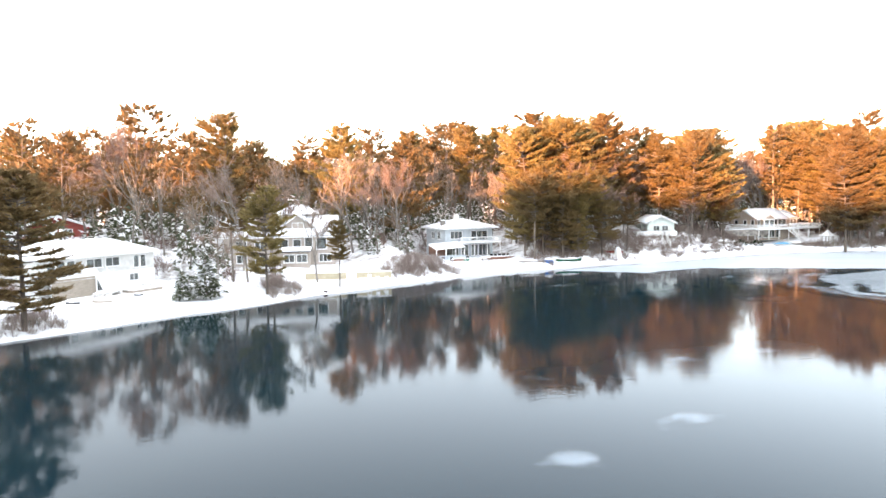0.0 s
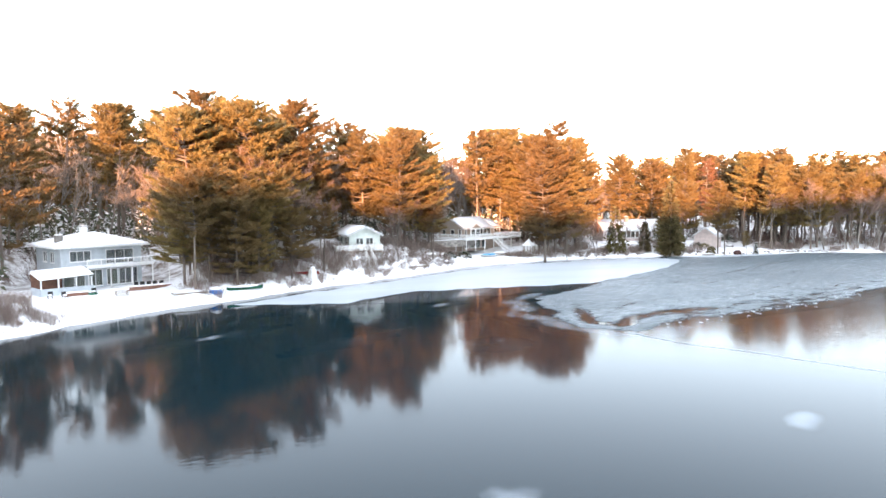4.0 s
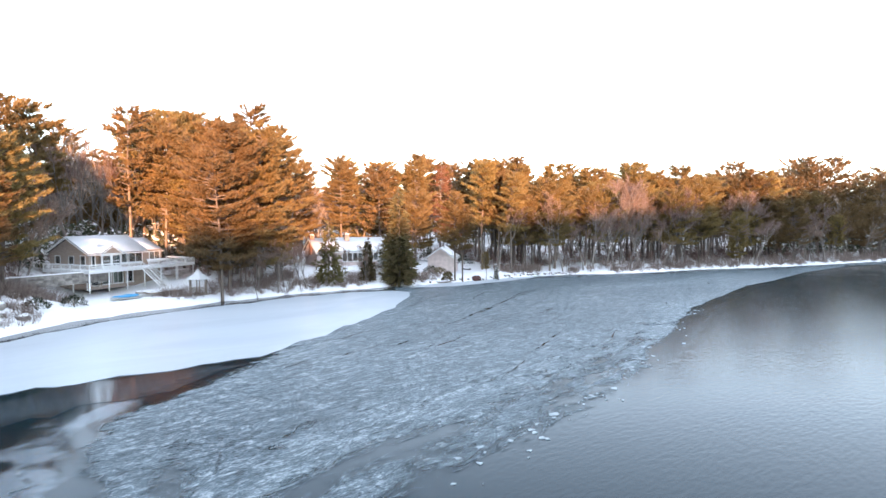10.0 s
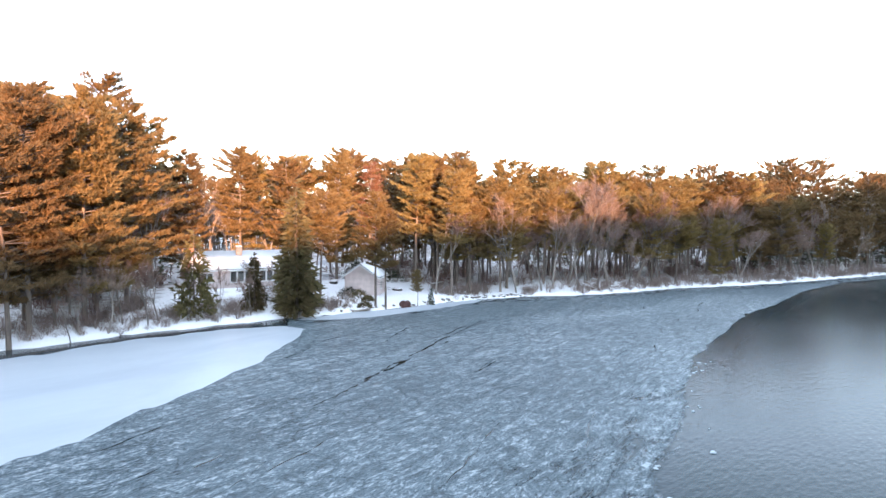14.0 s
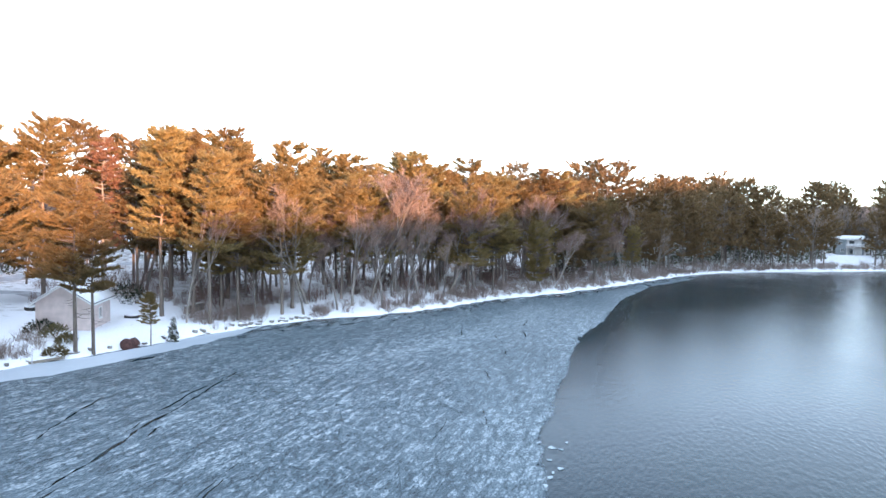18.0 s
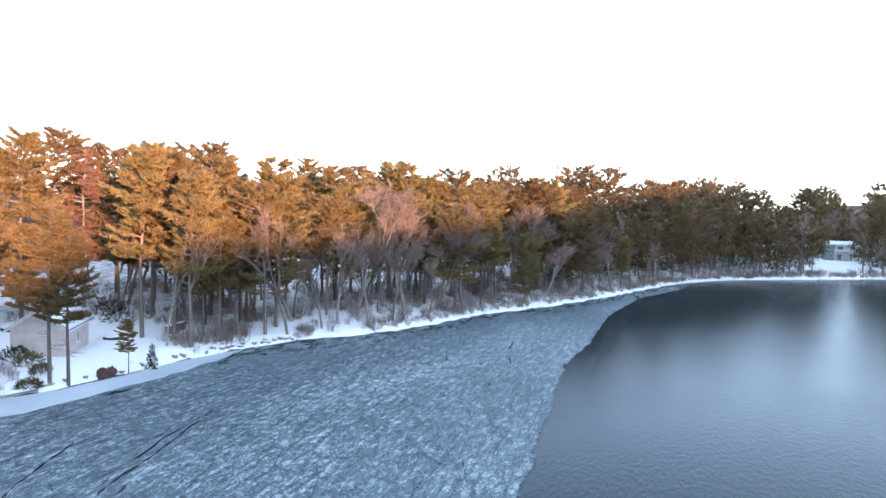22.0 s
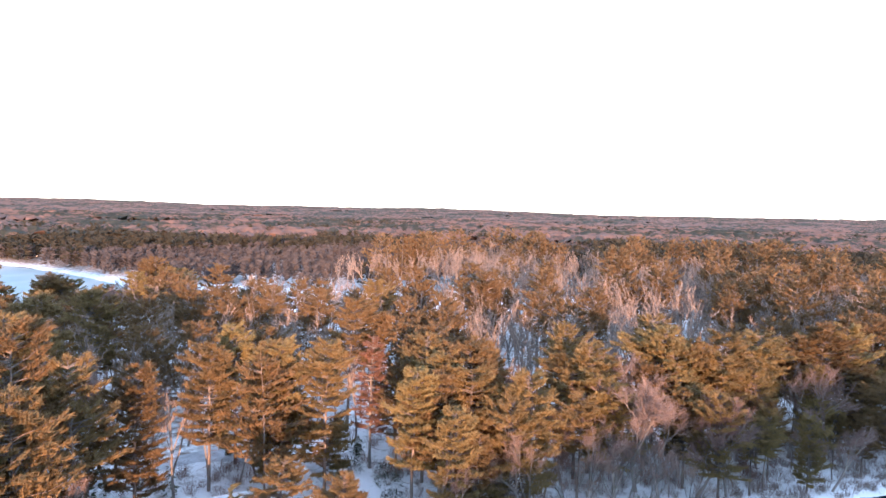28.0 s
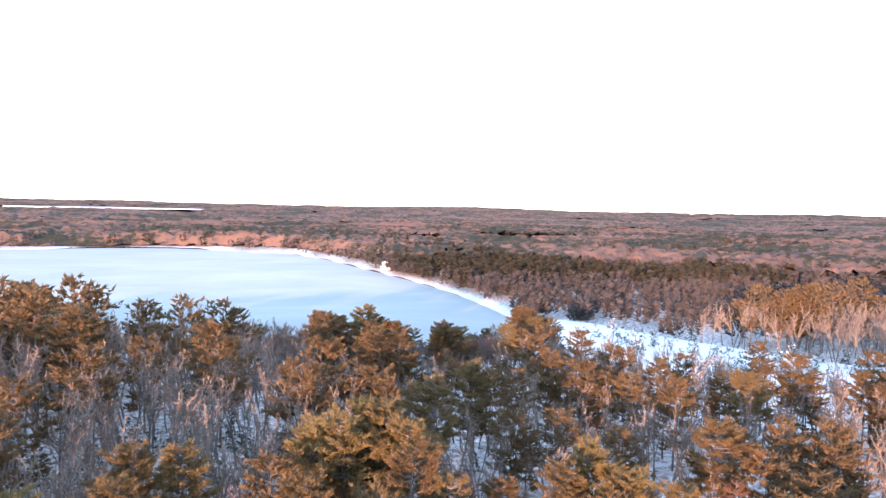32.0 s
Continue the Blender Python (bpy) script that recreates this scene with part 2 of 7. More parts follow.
def water_material():
    """Dark pond water: glassy near the shore, wind-ruffled towards the open east."""
    m, t, b = material("lake_water", 0.03, 0.0, 0.235)
    b.inputs["IOR"].default_value = 1.333
    b.inputs["Base Color"].default_value = (0.003, 0.014, 0.019, 1)
    co = t.nodes.new("ShaderNodeTexCoord")
    mp = t.nodes.new("ShaderNodeMapping")
    mp.inputs["Rotation"].default_value = (0, 0, radians(25))
    mp.inputs["Scale"].default_value = (0.45, 1.2, 1)
    t.links.new(co.outputs["Object"], mp.inputs[0])
    rip = node(t, "ShaderNodeTexNoise", Scale=2.9, Detail=4.0)
    t.links.new(mp.outputs[0], rip.inputs["Vector"])
    sep = t.nodes.new("ShaderNodeSeparateXYZ")
    t.links.new(co.outputs["Object"], sep.inputs[0])
    east = t.nodes.new("ShaderNodeMapRange")
    east.inputs["From Min"].default_value, east.inputs["From Max"].default_value = 56, 115
    east.inputs["To Min"].default_value, east.inputs["To Max"].default_value = 0.06, 0.9
    t.links.new(sep.outputs[0], east.inputs[0])
    bp = node(t, "ShaderNodeBump", Distance=0.05)
    t.links.new(east.outputs[0], bp.inputs["Strength"])
    t.links.new(rip.outputs[0], bp.inputs["Height"])
    t.links.new(bp.outputs[0], b.inputs["Normal"])
    film = node(t, "ShaderNodeTexNoise", Scale=0.06, Detail=5.0)
    t.links.new(co.outputs["Object"], film.inputs["Vector"])
    r = ramp(t, film.outputs[0], [(0.4, (0.025,) * 3), (0.7, (0.10,) * 3)])
    # short wind ripples blur the mirror in the open
    blur = t.nodes.new("ShaderNodeMapRange")
    blur.inputs["From Min"].default_value, blur.inputs["From Max"].default_value = 60, 120
    blur.inputs["To Min"].default_value, blur.inputs["To Max"].default_value = 0.0, 0.07
    t.links.new(sep.outputs[0], blur.inputs[0])
    total = t.nodes.new("ShaderNodeMath")
    t.links.new(r, total.inputs[0])
    t.links.new(blur.outputs[0], total.inputs[1])
    t.links.new(total.outputs[0], b.inputs["Roughness"])
    return m


M["water"] = water_material()


def ice_material(name, dark, pale, rough, scale, stretch, turn, cover, relief):
    m, t, b = material(name, rough, 0.0, 0.5)
    b.inputs["IOR"].default_value = 1.31
    co = t.nodes.new("ShaderNodeTexCoord")
    mp = t.nodes.new("ShaderNodeMapping")
    mp.inputs["Rotation"].default_value = (0, 0, radians(turn))
    mp.inputs["Scale"].default_value = stretch
    t.links.new(co.outputs["Object"], mp.inputs[0])
    warp = node(t, "ShaderNodeTexNoise", Scale=scale * 0.3, Detail=3.0)
    t.links.new(mp.outputs[0], warp.inputs["Vector"])
    big = node(t, "ShaderNodeTexNoise", Scale=scale, Detail=8.0, Roughness=0.68, Distortion=0.6)
    t.links.new(mp.outputs[0], big.inputs["Vector"])
    w2 = t.nodes.new("ShaderNodeMath"); w2.operation = "MULTIPLY_ADD"; w2.inputs[1].default_value = 0.35
    t.links.new(warp.outputs[0], w2.inputs[0])
    t.links.new(big.outputs[0], w2.inputs[2])
    mid = tuple(0.55 * d + 0.45 * p for d, p in zip(dark, pale))
    col = ramp(t, w2.outputs[0], [(cover - 0.02, dark), (cover + 0.14, mid), (cover + 0.28, pale)])
    t.links.new(col, b.inputs["Base Color"])
    bp = node(t, "ShaderNodeBump", Strength=relief, Distance=0.05)
    t.links.new(big.outputs[0], bp.inputs["Height"])
    t.links.new(bp.outputs[0], b.inputs["Normal"])
    return m


def broken_ice_material():
    """Drift ice: long streaks along the drift, plates frozen together, dark new ice between, fine rubble."""
    m, t, b = material("broken_ice", 0.4, 0.0, 0.45)
    b.inputs["IOR"].default_value = 1.31
    co = t.nodes.new("ShaderNodeTexCoord")

    def mapped(turn, sx, sy):
        mp = t.nodes.new("ShaderNodeMapping")
        mp.inputs["Rotation"].default_value = (0, 0, radians(turn))
        mp.inputs["Scale"].default_value = (sx, sy, 1)
        t.links.new(co.outputs["Object"], mp.inputs[0])
        return mp.outputs[0]

    def put(kind, vec, **v):
        n = node(t, kind, **v)
        t.links.new(vec, n.inputs["Vector"])
        return n

    def blend(a, k, c):
        n = t.nodes.new("ShaderNodeMath")
        n.operation = "MULTIPLY_ADD"
        n.inputs[1].default_value = k
        t.links.new(a, n.inputs[0])
        t.links.new(c, n.inputs[2])
        return n.outputs[0]

    drift = put("ShaderNodeTexNoise", mapped(-16, 0.30, 1.0), Scale=0.075, Detail=4.0, Roughness=0.55, Distortion=0.8)
    streak = put("ShaderNodeTexNoise", mapped(-18, 0.16, 1.0), Scale=2.6, Detail=7.0, Roughness=0.62, Distortion=0.7)
    plate = put("ShaderNodeTexVoronoi", mapped(-18, 0.7, 1.15), Scale=2.1, Randomness=1.0)
    sep = t.nodes.new("ShaderNodeSeparateColor")
    t.links.new(plate.outputs["Color"], sep.inputs[0])
    lone = ramp(t, sep.outputs[0], [(0.80, (0, 0, 0)), (0.97, (1, 1, 1))])
    rubble = put("ShaderNodeTexNoise", mapped(-20, 0.6, 1.2), Scale=7.0, Detail=6.0, Roughness=0.75, Distortion=0.5)
    hair = put("ShaderNodeTexVoronoi", mapped(-24, 0.55, 1.3), Scale=0.34, Randomness=1.0)
    hair.feature = "DISTANCE_TO_EDGE"
    seam = ramp(t, hair.outputs["Distance"], [(0.004, (1, 1, 1)), (0.02, (0, 0, 0))])
    tone = t.nodes.new("ShaderNodeMath"); tone.operation = "MULTIPLY"; tone.inputs[1].default_value = 0.08
    t.links.new(sep.outputs[1], tone.inputs[0])
    tint = blend(drift.outputs[0], 0.26, blend(streak.outputs[0], 0.48, blend(rubble.outputs[0], 1.05, blend(lone, 0.06, blend(plate.outputs["Distance"], -0.10, blend(seam, -0.09, tone.outputs[0]))))))
    col = ramp(t, tint, [(0.74, (0.025, 0.040, 0.048)), (0.84, (0.065, 0.093, 0.106)), (0.94, (0.118, 0.158, 0.176)), (1.10, (0.19, 0.235, 0.255)), (1.28, (0.33, 0.375, 0.39))])
    half = t.nodes.new("ShaderNodeMath"); half.operation = "MULTIPLY"; half.inputs[1].default_value = 0.5
    t.links.new(tint, half.inputs[0])
    r = col.node
    for el in r.color_ramp.elements:
        el.position *= 0.5
    t.links.new(half.outputs[0], r.inputs[0])
    t.links.new(col, b.inputs["Base Color"])
    bp = node(t, "ShaderNodeBump", Strength=0.75, Distance=0.07)
    t.links.new(tint, bp.inputs["Height"])
    t.links.new(bp.outputs[0], b.inputs["Normal"])
    return m


def fringed(m, lo=0.80, hi=0.98, top=1.0):
    """Lets ice thin out into open water where its cover falls off towards the edge of the sheet."""
    t = m.node_tree
    b, out = t.nodes["Principled BSDF"], t.nodes["Material Output"]
    at = t.nodes.new("ShaderNodeAttribute")
    at.attribute_name = "cover"
    co = t.nodes.new("ShaderNodeTexCoord")
    mp = t.nodes.new("ShaderNodeMapping")
    mp.inputs["Rotation"].default_value = (0, 0, radians(-24))
    mp.inputs["Scale"].default_value = (0.45, 1.3, 1)
    t.links.new(co.outputs["Object"], mp.inputs[0])
    n = node(t, "ShaderNodeTexNoise", Scale=0.55, Detail=9.0, Roughness=0.72, Distortion=0.8)
    t.links.new(mp.outputs[0], n.inputs["Vector"])
    a = t.nodes.new("ShaderNodeMath")
    t.links.new(at.outputs["Fac"], a.inputs[0])
    t.links.new(n.outputs[0], a.inputs[1])
    fac = ramp(t, a.outputs[0], [(lo, (0, 0, 0)), (hi, (top,) * 3)])
    clear = t.nodes.new("ShaderNodeBsdfTransparent")
    mx = t.nodes.new("ShaderNodeMixShader")
    t.links.new(fac, mx.inputs[0])
    t.links.new(clear.outputs[0], mx.inputs[1])
    t.links.new(b.outputs[0], mx.inputs[2])
    t.links.new(mx.outputs[0], out.inputs[0])
    return m


M["shelf_ice"] = ice_material("smooth_snow_ice", (0.36, 0.405, 0.44), (0.44, 0.485, 0.515), 0.35, 0.08, (0.5, 1.2, 1), 20, 0.5, 0.1)
M["rough_ice"] = fringed(broken_ice_material())
M["skim_ice"] = fringed(ice_material("skim_ice", (0.20, 0.25, 0.28), (0.42, 0.48, 0.52), 0.16, 0.5, (0.6, 1.2, 1), 15, 0.52, 0.1), 0.78, 1.06, 0.42)
M["thin_ice"] = ice_material("thin_clear_ice", (0.014, 0.022, 0.028), (0.06, 0.08, 0.09), 0.07, 0.12, (0.4, 1.4, 1), 10, 0.55, 0.15)
M["lake_ice"] = ice_material("pale_lake_ice", (0.33, 0.365, 0.355), (0.42, 0.445, 0.43), 0.45, 0.012, (0.6, 1.2, 1), 30, 0.55, 0.05)
M["lake_ice"].node_tree.nodes["Principled BSDF"].inputs["Specular IOR Level"].default_value = 0.03
# darkened copies of twigs and needles: valley shade and distance put into the colour
M["far_twigs_shaded"] = leafy("far_leafless_canopy_shaded", (0.068, 0.058, 0.054), (0.09, 0.075, 0.07), (0.118, 0.094, 0.084))
M["far_needles_shaded"] = leafy("far_evergreen_canopy_shaded", (0.05, 0.048, 0.032), (0.07, 0.064, 0.04), (0.095, 0.08, 0.048))


def canopy_material():
    """Woods seen from afar: crowns of mixed tint, darker where evergreens stand together."""
    m, t, b = material("distant_canopy", 0.9, 0.0, 0.1)
    co = t.nodes.new("ShaderNodeTexCoord")
    cell = node(t, "ShaderNodeTexVoronoi", Scale=0.11, Randomness=1.0)
    stand = node(t, "ShaderNodeTexNoise", Scale=0.0055, Detail=5.0, Roughness=0.62)
    twig = node(t, "ShaderNodeTexNoise", Scale=0.6, Detail=4.0)
    for n in (cell, stand, twig):
        t.links.new(co.outputs["Object"], n.inputs["Vector"])
    sep = t.nodes.new("ShaderNodeSeparateColor")
    t.links.new(cell.outputs["Color"], sep.inputs[0])
    a = t.nodes.new("ShaderNodeMath"); a.operation = "MULTIPLY_ADD"; a.inputs[1].default_value = 0.22
    t.links.new(sep.outputs[0], a.inputs[0])
    t.links.new(stand.outputs[0], a.inputs[2])
    c = t.nodes.new("ShaderNodeMath"); c.operation = "MULTIPLY_ADD"; c.inputs[1].default_value = 0.12
    t.links.new(twig.outputs[0], c.inputs[0])
    t.links.new(a.outputs[0], c.inputs[2])
    col = ramp(t, c.outputs[0], [(0.5, (0.20, 0.116, 0.086)), (0.64, (0.165, 0.098, 0.073)), (0.69, (0.068, 0.057, 0.04)), (0.82, (0.042, 0.043, 0.029))])
    t.links.new(col, b.inputs["Base Color"])
    bp = node(t, "ShaderNodeBump", Strength=0.4, Distance=1.2)
    t.links.new(twig.outputs[0], bp.inputs["Height"])
    t.links.new(bp.outputs[0], b.inputs["Normal"])
    return m


M["canopy"] = canopy_material()
M["floe"] = mixed("grey_floe_ice", (0.22, 0.27, 0.29), (0.39, 0.44, 0.46), 0.6, 6, 0.35, bump=0.2)
M["refrozen"] = mixed("refrozen_crack", (0.08, 0.12, 0.14), (0.19, 0.24, 0.265), 0.5, 4, 0.3, bump=0.1)

# ---- mesh helpers ----
def mesh_from(name, verts, faces, mat, smooth=False):
    me = bpy.data.meshes.new(name)
    v = np.asarray(verts, dtype=np.float32)
    f = np.asarray(faces, dtype=np.int32)
    k = f.shape[1]
    me.vertices.add(len(v))
    me.vertices.foreach_set("co", v.ravel())
    me.loops.add(f.size)
    me.loops.foreach_set("vertex_index", f.ravel())
    me.polygons.add(len(f))
    me.polygons.foreach_set("loop_start", np.arange(0, f.size, k, dtype=np.int32))
    me.polygons.foreach_set("use_smooth", np.full(len(f), smooth))
    me.update(calc_edges=True)
    me.materials.append(mat)
    return me


def thing(name, m, label, category, group="", kind=""):
    e = new(name)
    e.matrix_world = m
    return tagged(e, label, category, group, kind)


def part(name, bm, mat, parent, label="", smooth=False):
    """Links a bmesh as one mesh object under a thing or a part."""
    me = bpy.data.meshes.new(name)
    bm.to_mesh(me)
    bm.free()
    me.materials.append(mat)
    if smooth:
        me.polygons.foreach_set("use_smooth", [True] * len(me.polygons))
    ob = new(name, me)
    ob.parent = parent
    return tagged(ob, label)


def box(bm, x0, y0, z0, x1, y1, z1, m=None):
    p = [Vector((x, y, z)) for z in (z0, z1) for y in (y0, y1) for x in (x0, x1)]
    if m is not None:
        p = [m @ q for q in p]
    v = [bm.verts.new(q) for q in p]
    for f in ((0, 2, 3, 1), (4, 5, 7, 6), (0, 1, 5, 4), (2, 6, 7, 3), (0, 4, 6, 2), (1, 3, 7, 5)):
        bm.faces.new([v[i] for i in f])
    return v


def boxes(*dims):
    bm = bmesh.new()
    for d in dims:
        box(bm, *d)
    return bm


def soft_box(x0, y0, z0, x1, y1, z1, r=0.06, seg=2):
    bm = boxes((x0, y0, z0, x1, y1, z1))
    bmesh.ops.bevel(bm, geom=bm.edges[:], offset=r, segments=seg, affect="EDGES", profile=0.6)
    return bm


def slab(points, thick):
    """A plate over a flat outline of points, that thick downwards."""
    bm = bmesh.new()
    top = [bm.verts.new(p) for p in points]
    low = [bm.verts.new(Vector(p) - Vector((0, 0, thick))) for p in points]
    bm.faces.new(top)
    bm.faces.new(low[::-1])
    n = len(points)
    for i in range(n):
        bm.faces.new((top[i], low[i], low[(i + 1) % n], top[(i + 1) % n]))
    bmesh.ops.recalc_face_normals(bm, faces=bm.faces[:])
    return bm


def tube(bm, a, b, r0, r1, sides=6):
    a, b = Vector(a), Vector(b)
    q = (b - a).to_track_quat("Z", "Y").to_matrix()
    rings = []
    for p, r in ((a, r0), (b, r1)):
        rings.append([bm.verts.new(p + q @ Vector((r * math.cos(t), r * math.sin(t), 0))) for t in [2 * math.pi * i / sides for i in range(sides)]])
    for i in range(sides):
        j = (i + 1) % sides
        bm.faces.new((rings[0][i], rings[0][j], rings[1][j], rings[1][i]))
    bm.faces.new(rings[0][::-1])
    bm.faces.new(rings[1])


def blob(seed, sx, sy, sz, sub=2, rough=0.25):
    bm = bmesh.new()
    bmesh.ops.create_icosphere(bm, subdivisions=sub, radius=1)
    for v in bm.verts:
        k = 1 + rough * noise.noise(v.co * 1.6 + Vector((seed * 7.3, 0, 0)))
        v.co = Vector((v.co.x * sx, v.co.y * sy, v.co.z * sz)) * k
    return bm


# ---- plan: shores ----
NORTH = [(-35, 63), (-29, 71), (-21, 80), (-10, 93), (5, 107), (15, 115), (25, 119), (37, 126), (50, 131), (59, 136), (67, 140), (75, 144),
         (90, 145.5), (104, 145), (115, 143.2), (126, 139.5), (138, 136.2), (148, 134.8), (157, 132.5), (165, 128.5), (172, 122.5), (183, 117),
         (195, 113.5), (213, 103), (228, 96), (249, 88), (278, 76), (292, 66), (305, 50), (318, 32), (331, 15)]
POND = NORTH + [(345, -10), (340, -45), (300, -72), (200, -80), (100, -105), (0, -125), (-110, -125), (-190, -80), (-180, -10), (-110, 30), (-60, 45)]
LAKE = [(-700, 380), (-300, 395), (-100, 385), (0, 380), (90, 345), (150, 310), (190, 345), (223, 405), (221, 440), (216, 523), (197, 608), (164, 710),
        (117, 863), (51, 951), (-119, 1011), (-270, 957), (-500, 980), (-800, 900)]


def rounded(poly, n=2):
    for _ in range(n):
        out = []
        for (x0, y0), (x1, y1) in zip(poly, poly[1:] + poly[:1]):
            out += [(0.75 * x0 + 0.25 * x1, 0.75 * y0 + 0.25 * y1), (0.25 * x0 + 0.75 * x1, 0.25 * y0 + 0.75 * y1)]
        poly = out
    return poly


POND_R, LAKE_R = rounded(POND, 1), rounded(LAKE, 1)


def signed(px, py, poly):
    """Distance to the outline of a polygon, negative inside."""
    px, py = np.asarray(px, float), np.asarray(py, float)
    best = np.full(px.shape, 1e18)
    inside = np.zeros(px.shape, bool)
    for (x0, y0), (x1, y1) in zip(poly, poly[1:] + poly[:1]):
        dx, dy = x1 - x0, y1 - y0
        s = np.clip(((px - x0) * dx + (py - y0) * dy) / (dx * dx + dy * dy), 0, 1)
        best = np.minimum(best, (px - x0 - s * dx) ** 2 + (py - y0 - s * dy) ** 2)
        cross = (y0 > py) != (y1 > py)
        inside ^= cross & (px < (x1 - x0) * (py - y0) / (y1 - y0 + 1e-12) + x0)
    return np.where(inside, -1, 1) * np.sqrt(best)


def waves(x, y, s):
    """A cheap smooth relief."""
    return (np.sin(x / s + 1.3 * np.sin(y / s * 0.7)) * np.cos(y / s * 0.9 + np.sin(x / s * 0.6 + 2.0))
            + 0.5 * np.sin(x / s * 2.3 + 4.1) * np.sin(y / s * 2.1 + 0.7))


# the last two are unseen, added to lift the woods that block the sun
KNOLLS = [(50, 146, 2.9, 10), (84, 165, 1.0, 12), (130, 165, 1.1, 14), (-18, 116, 0.8, 12), (-60, 125, 3.0, 25), (382, 14, 1.2, 15), (-20, 150, 2.0, 30), (60, 190, 2.0, 35), (20, 175, 2.0, 30), (0, -190, 5.0, 60), (-130, -190, 5.0, 70)]


# level ground under the houses and lawns: x, y, height, radius
PADS = [(-39, 92, 0.85, 11), (-20, 113, 1.95, 11), (-12, 100, 0.95, 7), (7, 139, 0.95, 10), (8, 126, 0.75, 8), (84, 162, 2.2, 9), (80, 153, 1.1, 6), (90.5, 149.5, 0.9, 3), (128, 160, 2.6, 9), (144.5, 147, 1.05, 6), (152, 141, 0.9, 6), (383, 13, 3.0, 9), (358, 18, 1.4, 6)]


def shore_distance(x, y):
    return np.minimum(signed(x, y, POND_R), signed(x, y, LAKE_R))


def height(x, y, d=None):
    x, y = np.asarray(x, float), np.asarray(y, float)
    if d is None:
        d = shore_distance(x, y)
    d = d + 0.5 * waves(x, y, 2.1) + 0.35 * waves(x, y, 0.9)
    z = np.interp(d, [-30, -6, -0.6, 0.0, 0.5, 2.0, 9, 20, 45, 120, 400], [-3, -1.6, -0.15, 0.02, 0.30, 0.5, 0.95, 1.5, 2.6, 4.2, 6.5])
    land = np.clip(d / 8, 0, 1)
    z = z + land * 0.16 * waves(x, y, 5.0) + np.clip(d / 40, 0, 1) * 0.5 * waves(x, y, 23.0)
    for kx, ky, kh, ks in KNOLLS:
        z = z + np.clip(d / 6, 0, 1) * kh * np.exp(-((x - kx) ** 2 + (y - ky) ** 2) / (2 * ks * ks))
    for px, py, pz, pr in PADS:
        w = np.clip(1 - (np.hypot(x - px, y - py) - pr) / 7, 0, 1)
        w = w * w * (3 - 2 * w) * np.clip(d / 3 - 0.3, 0, 1)
        z = z * (1 - w) + pz * w
    # unseen southern ridge, added to hold the low sun off the near shore
    z = z + 17.0 * np.clip((-85 - y) / 60, 0, 1) * np.clip(d / 10, 0, 1)
    r = np.hypot(x - 95, y - 85)
    z = z + np.clip((r - 350) / 600, 0, 1) * np.clip(d / 60, 0, 1) * (3.0 + 3.0 * waves(x, y, 210.0))
    z = z + np.clip((r - 1500) / 2900, 0, 1) ** 1.5 * (32 + 9 * waves(x, y, 640.0))
    return z


def gz(x, y):
    return float(height(np.array([x]), np.array([y]))[0])


def axis(fine0, fine1, step, far0, far1):
    a = list(np.arange(fine0, fine1 + 0.01, step))
    s, c = step, a[-1]
    while c < far1:
        s *= 1.14
        c += s
        a.append(c)
    s, c, low = step, a[0], []
    while c > far0:
        s *= 1.14
        c -= s
        low.append(c)
    return np.array(low[::-1] + a)


gx, gy = axis(-60, 345, 1.6, -4400, 4600), axis(45, 235, 1.6, -1200, 4600)
GX, GY = np.meshgrid(gx, gy)
GD = shore_distance(GX, GY)
GZ = height(GX, GY, GD)
nx_, ny_ = len(gx), len(gy)
idx = np.arange(nx_ * ny_).reshape(ny_, nx_)
quads = np.stack([idx[:-1, :-1], idx[:-1, 1:], idx[1:, 1:], idx[1:, :-1]], -1).reshape(-1, 4)
gm = mesh_from("ground", np.stack([GX, GY, GZ], -1).reshape(-1, 3), quads, M["ground"], True)
YARDS = [(-36, 84, 13), (-10, 100, 11), (10, 124, 12), (78, 152, 9), (90, 152, 8), (148, 140, 9), (140, 146, 8), (155, 150, 7), (358, 18, 12), (152, 168, 5)]
lit = np.clip(GD / 14 - 0.1, 0, 1) + np.clip((np.hypot(GX - 95, GY - 85) - 350) / 300, 0, 0.6)
lit *= np.where((GX > 110) & (GY < 185), 0.55, 0.9)
for yx, yy, yr in YARDS:
    lit *= np.clip((np.hypot(GX - yx, GY - yy) - yr) / 6, 0, 1)
at = gm.attributes.new("litter", "FLOAT", "POINT")
at.data.foreach_set("value", lit.ravel().astype(np.float32))
tagged(new("ground", gm), "snow-covered ground with leaf litter under the trees", "ground", kind="structure")

# water: one level sheet for both lakes
wx, wy = np.meshgrid(np.linspace(-850, 420, 60), np.linspace(-150, 1060, 60))
wi = np.arange(3600).reshape(60, 60)
wq = np.stack([wi[:-1, :-1], wi[:-1, 1:], wi[1:, 1:], wi[1:, :-1]], -1).reshape(-1, 4)
tagged(new("water", mesh_from("water", np.stack([wx, wy, np.zeros_like(wx)], -1).reshape(-1, 3), wq, M["water"])), "dark still lake water, ruffled by wind in the open", "lake", kind="structure")


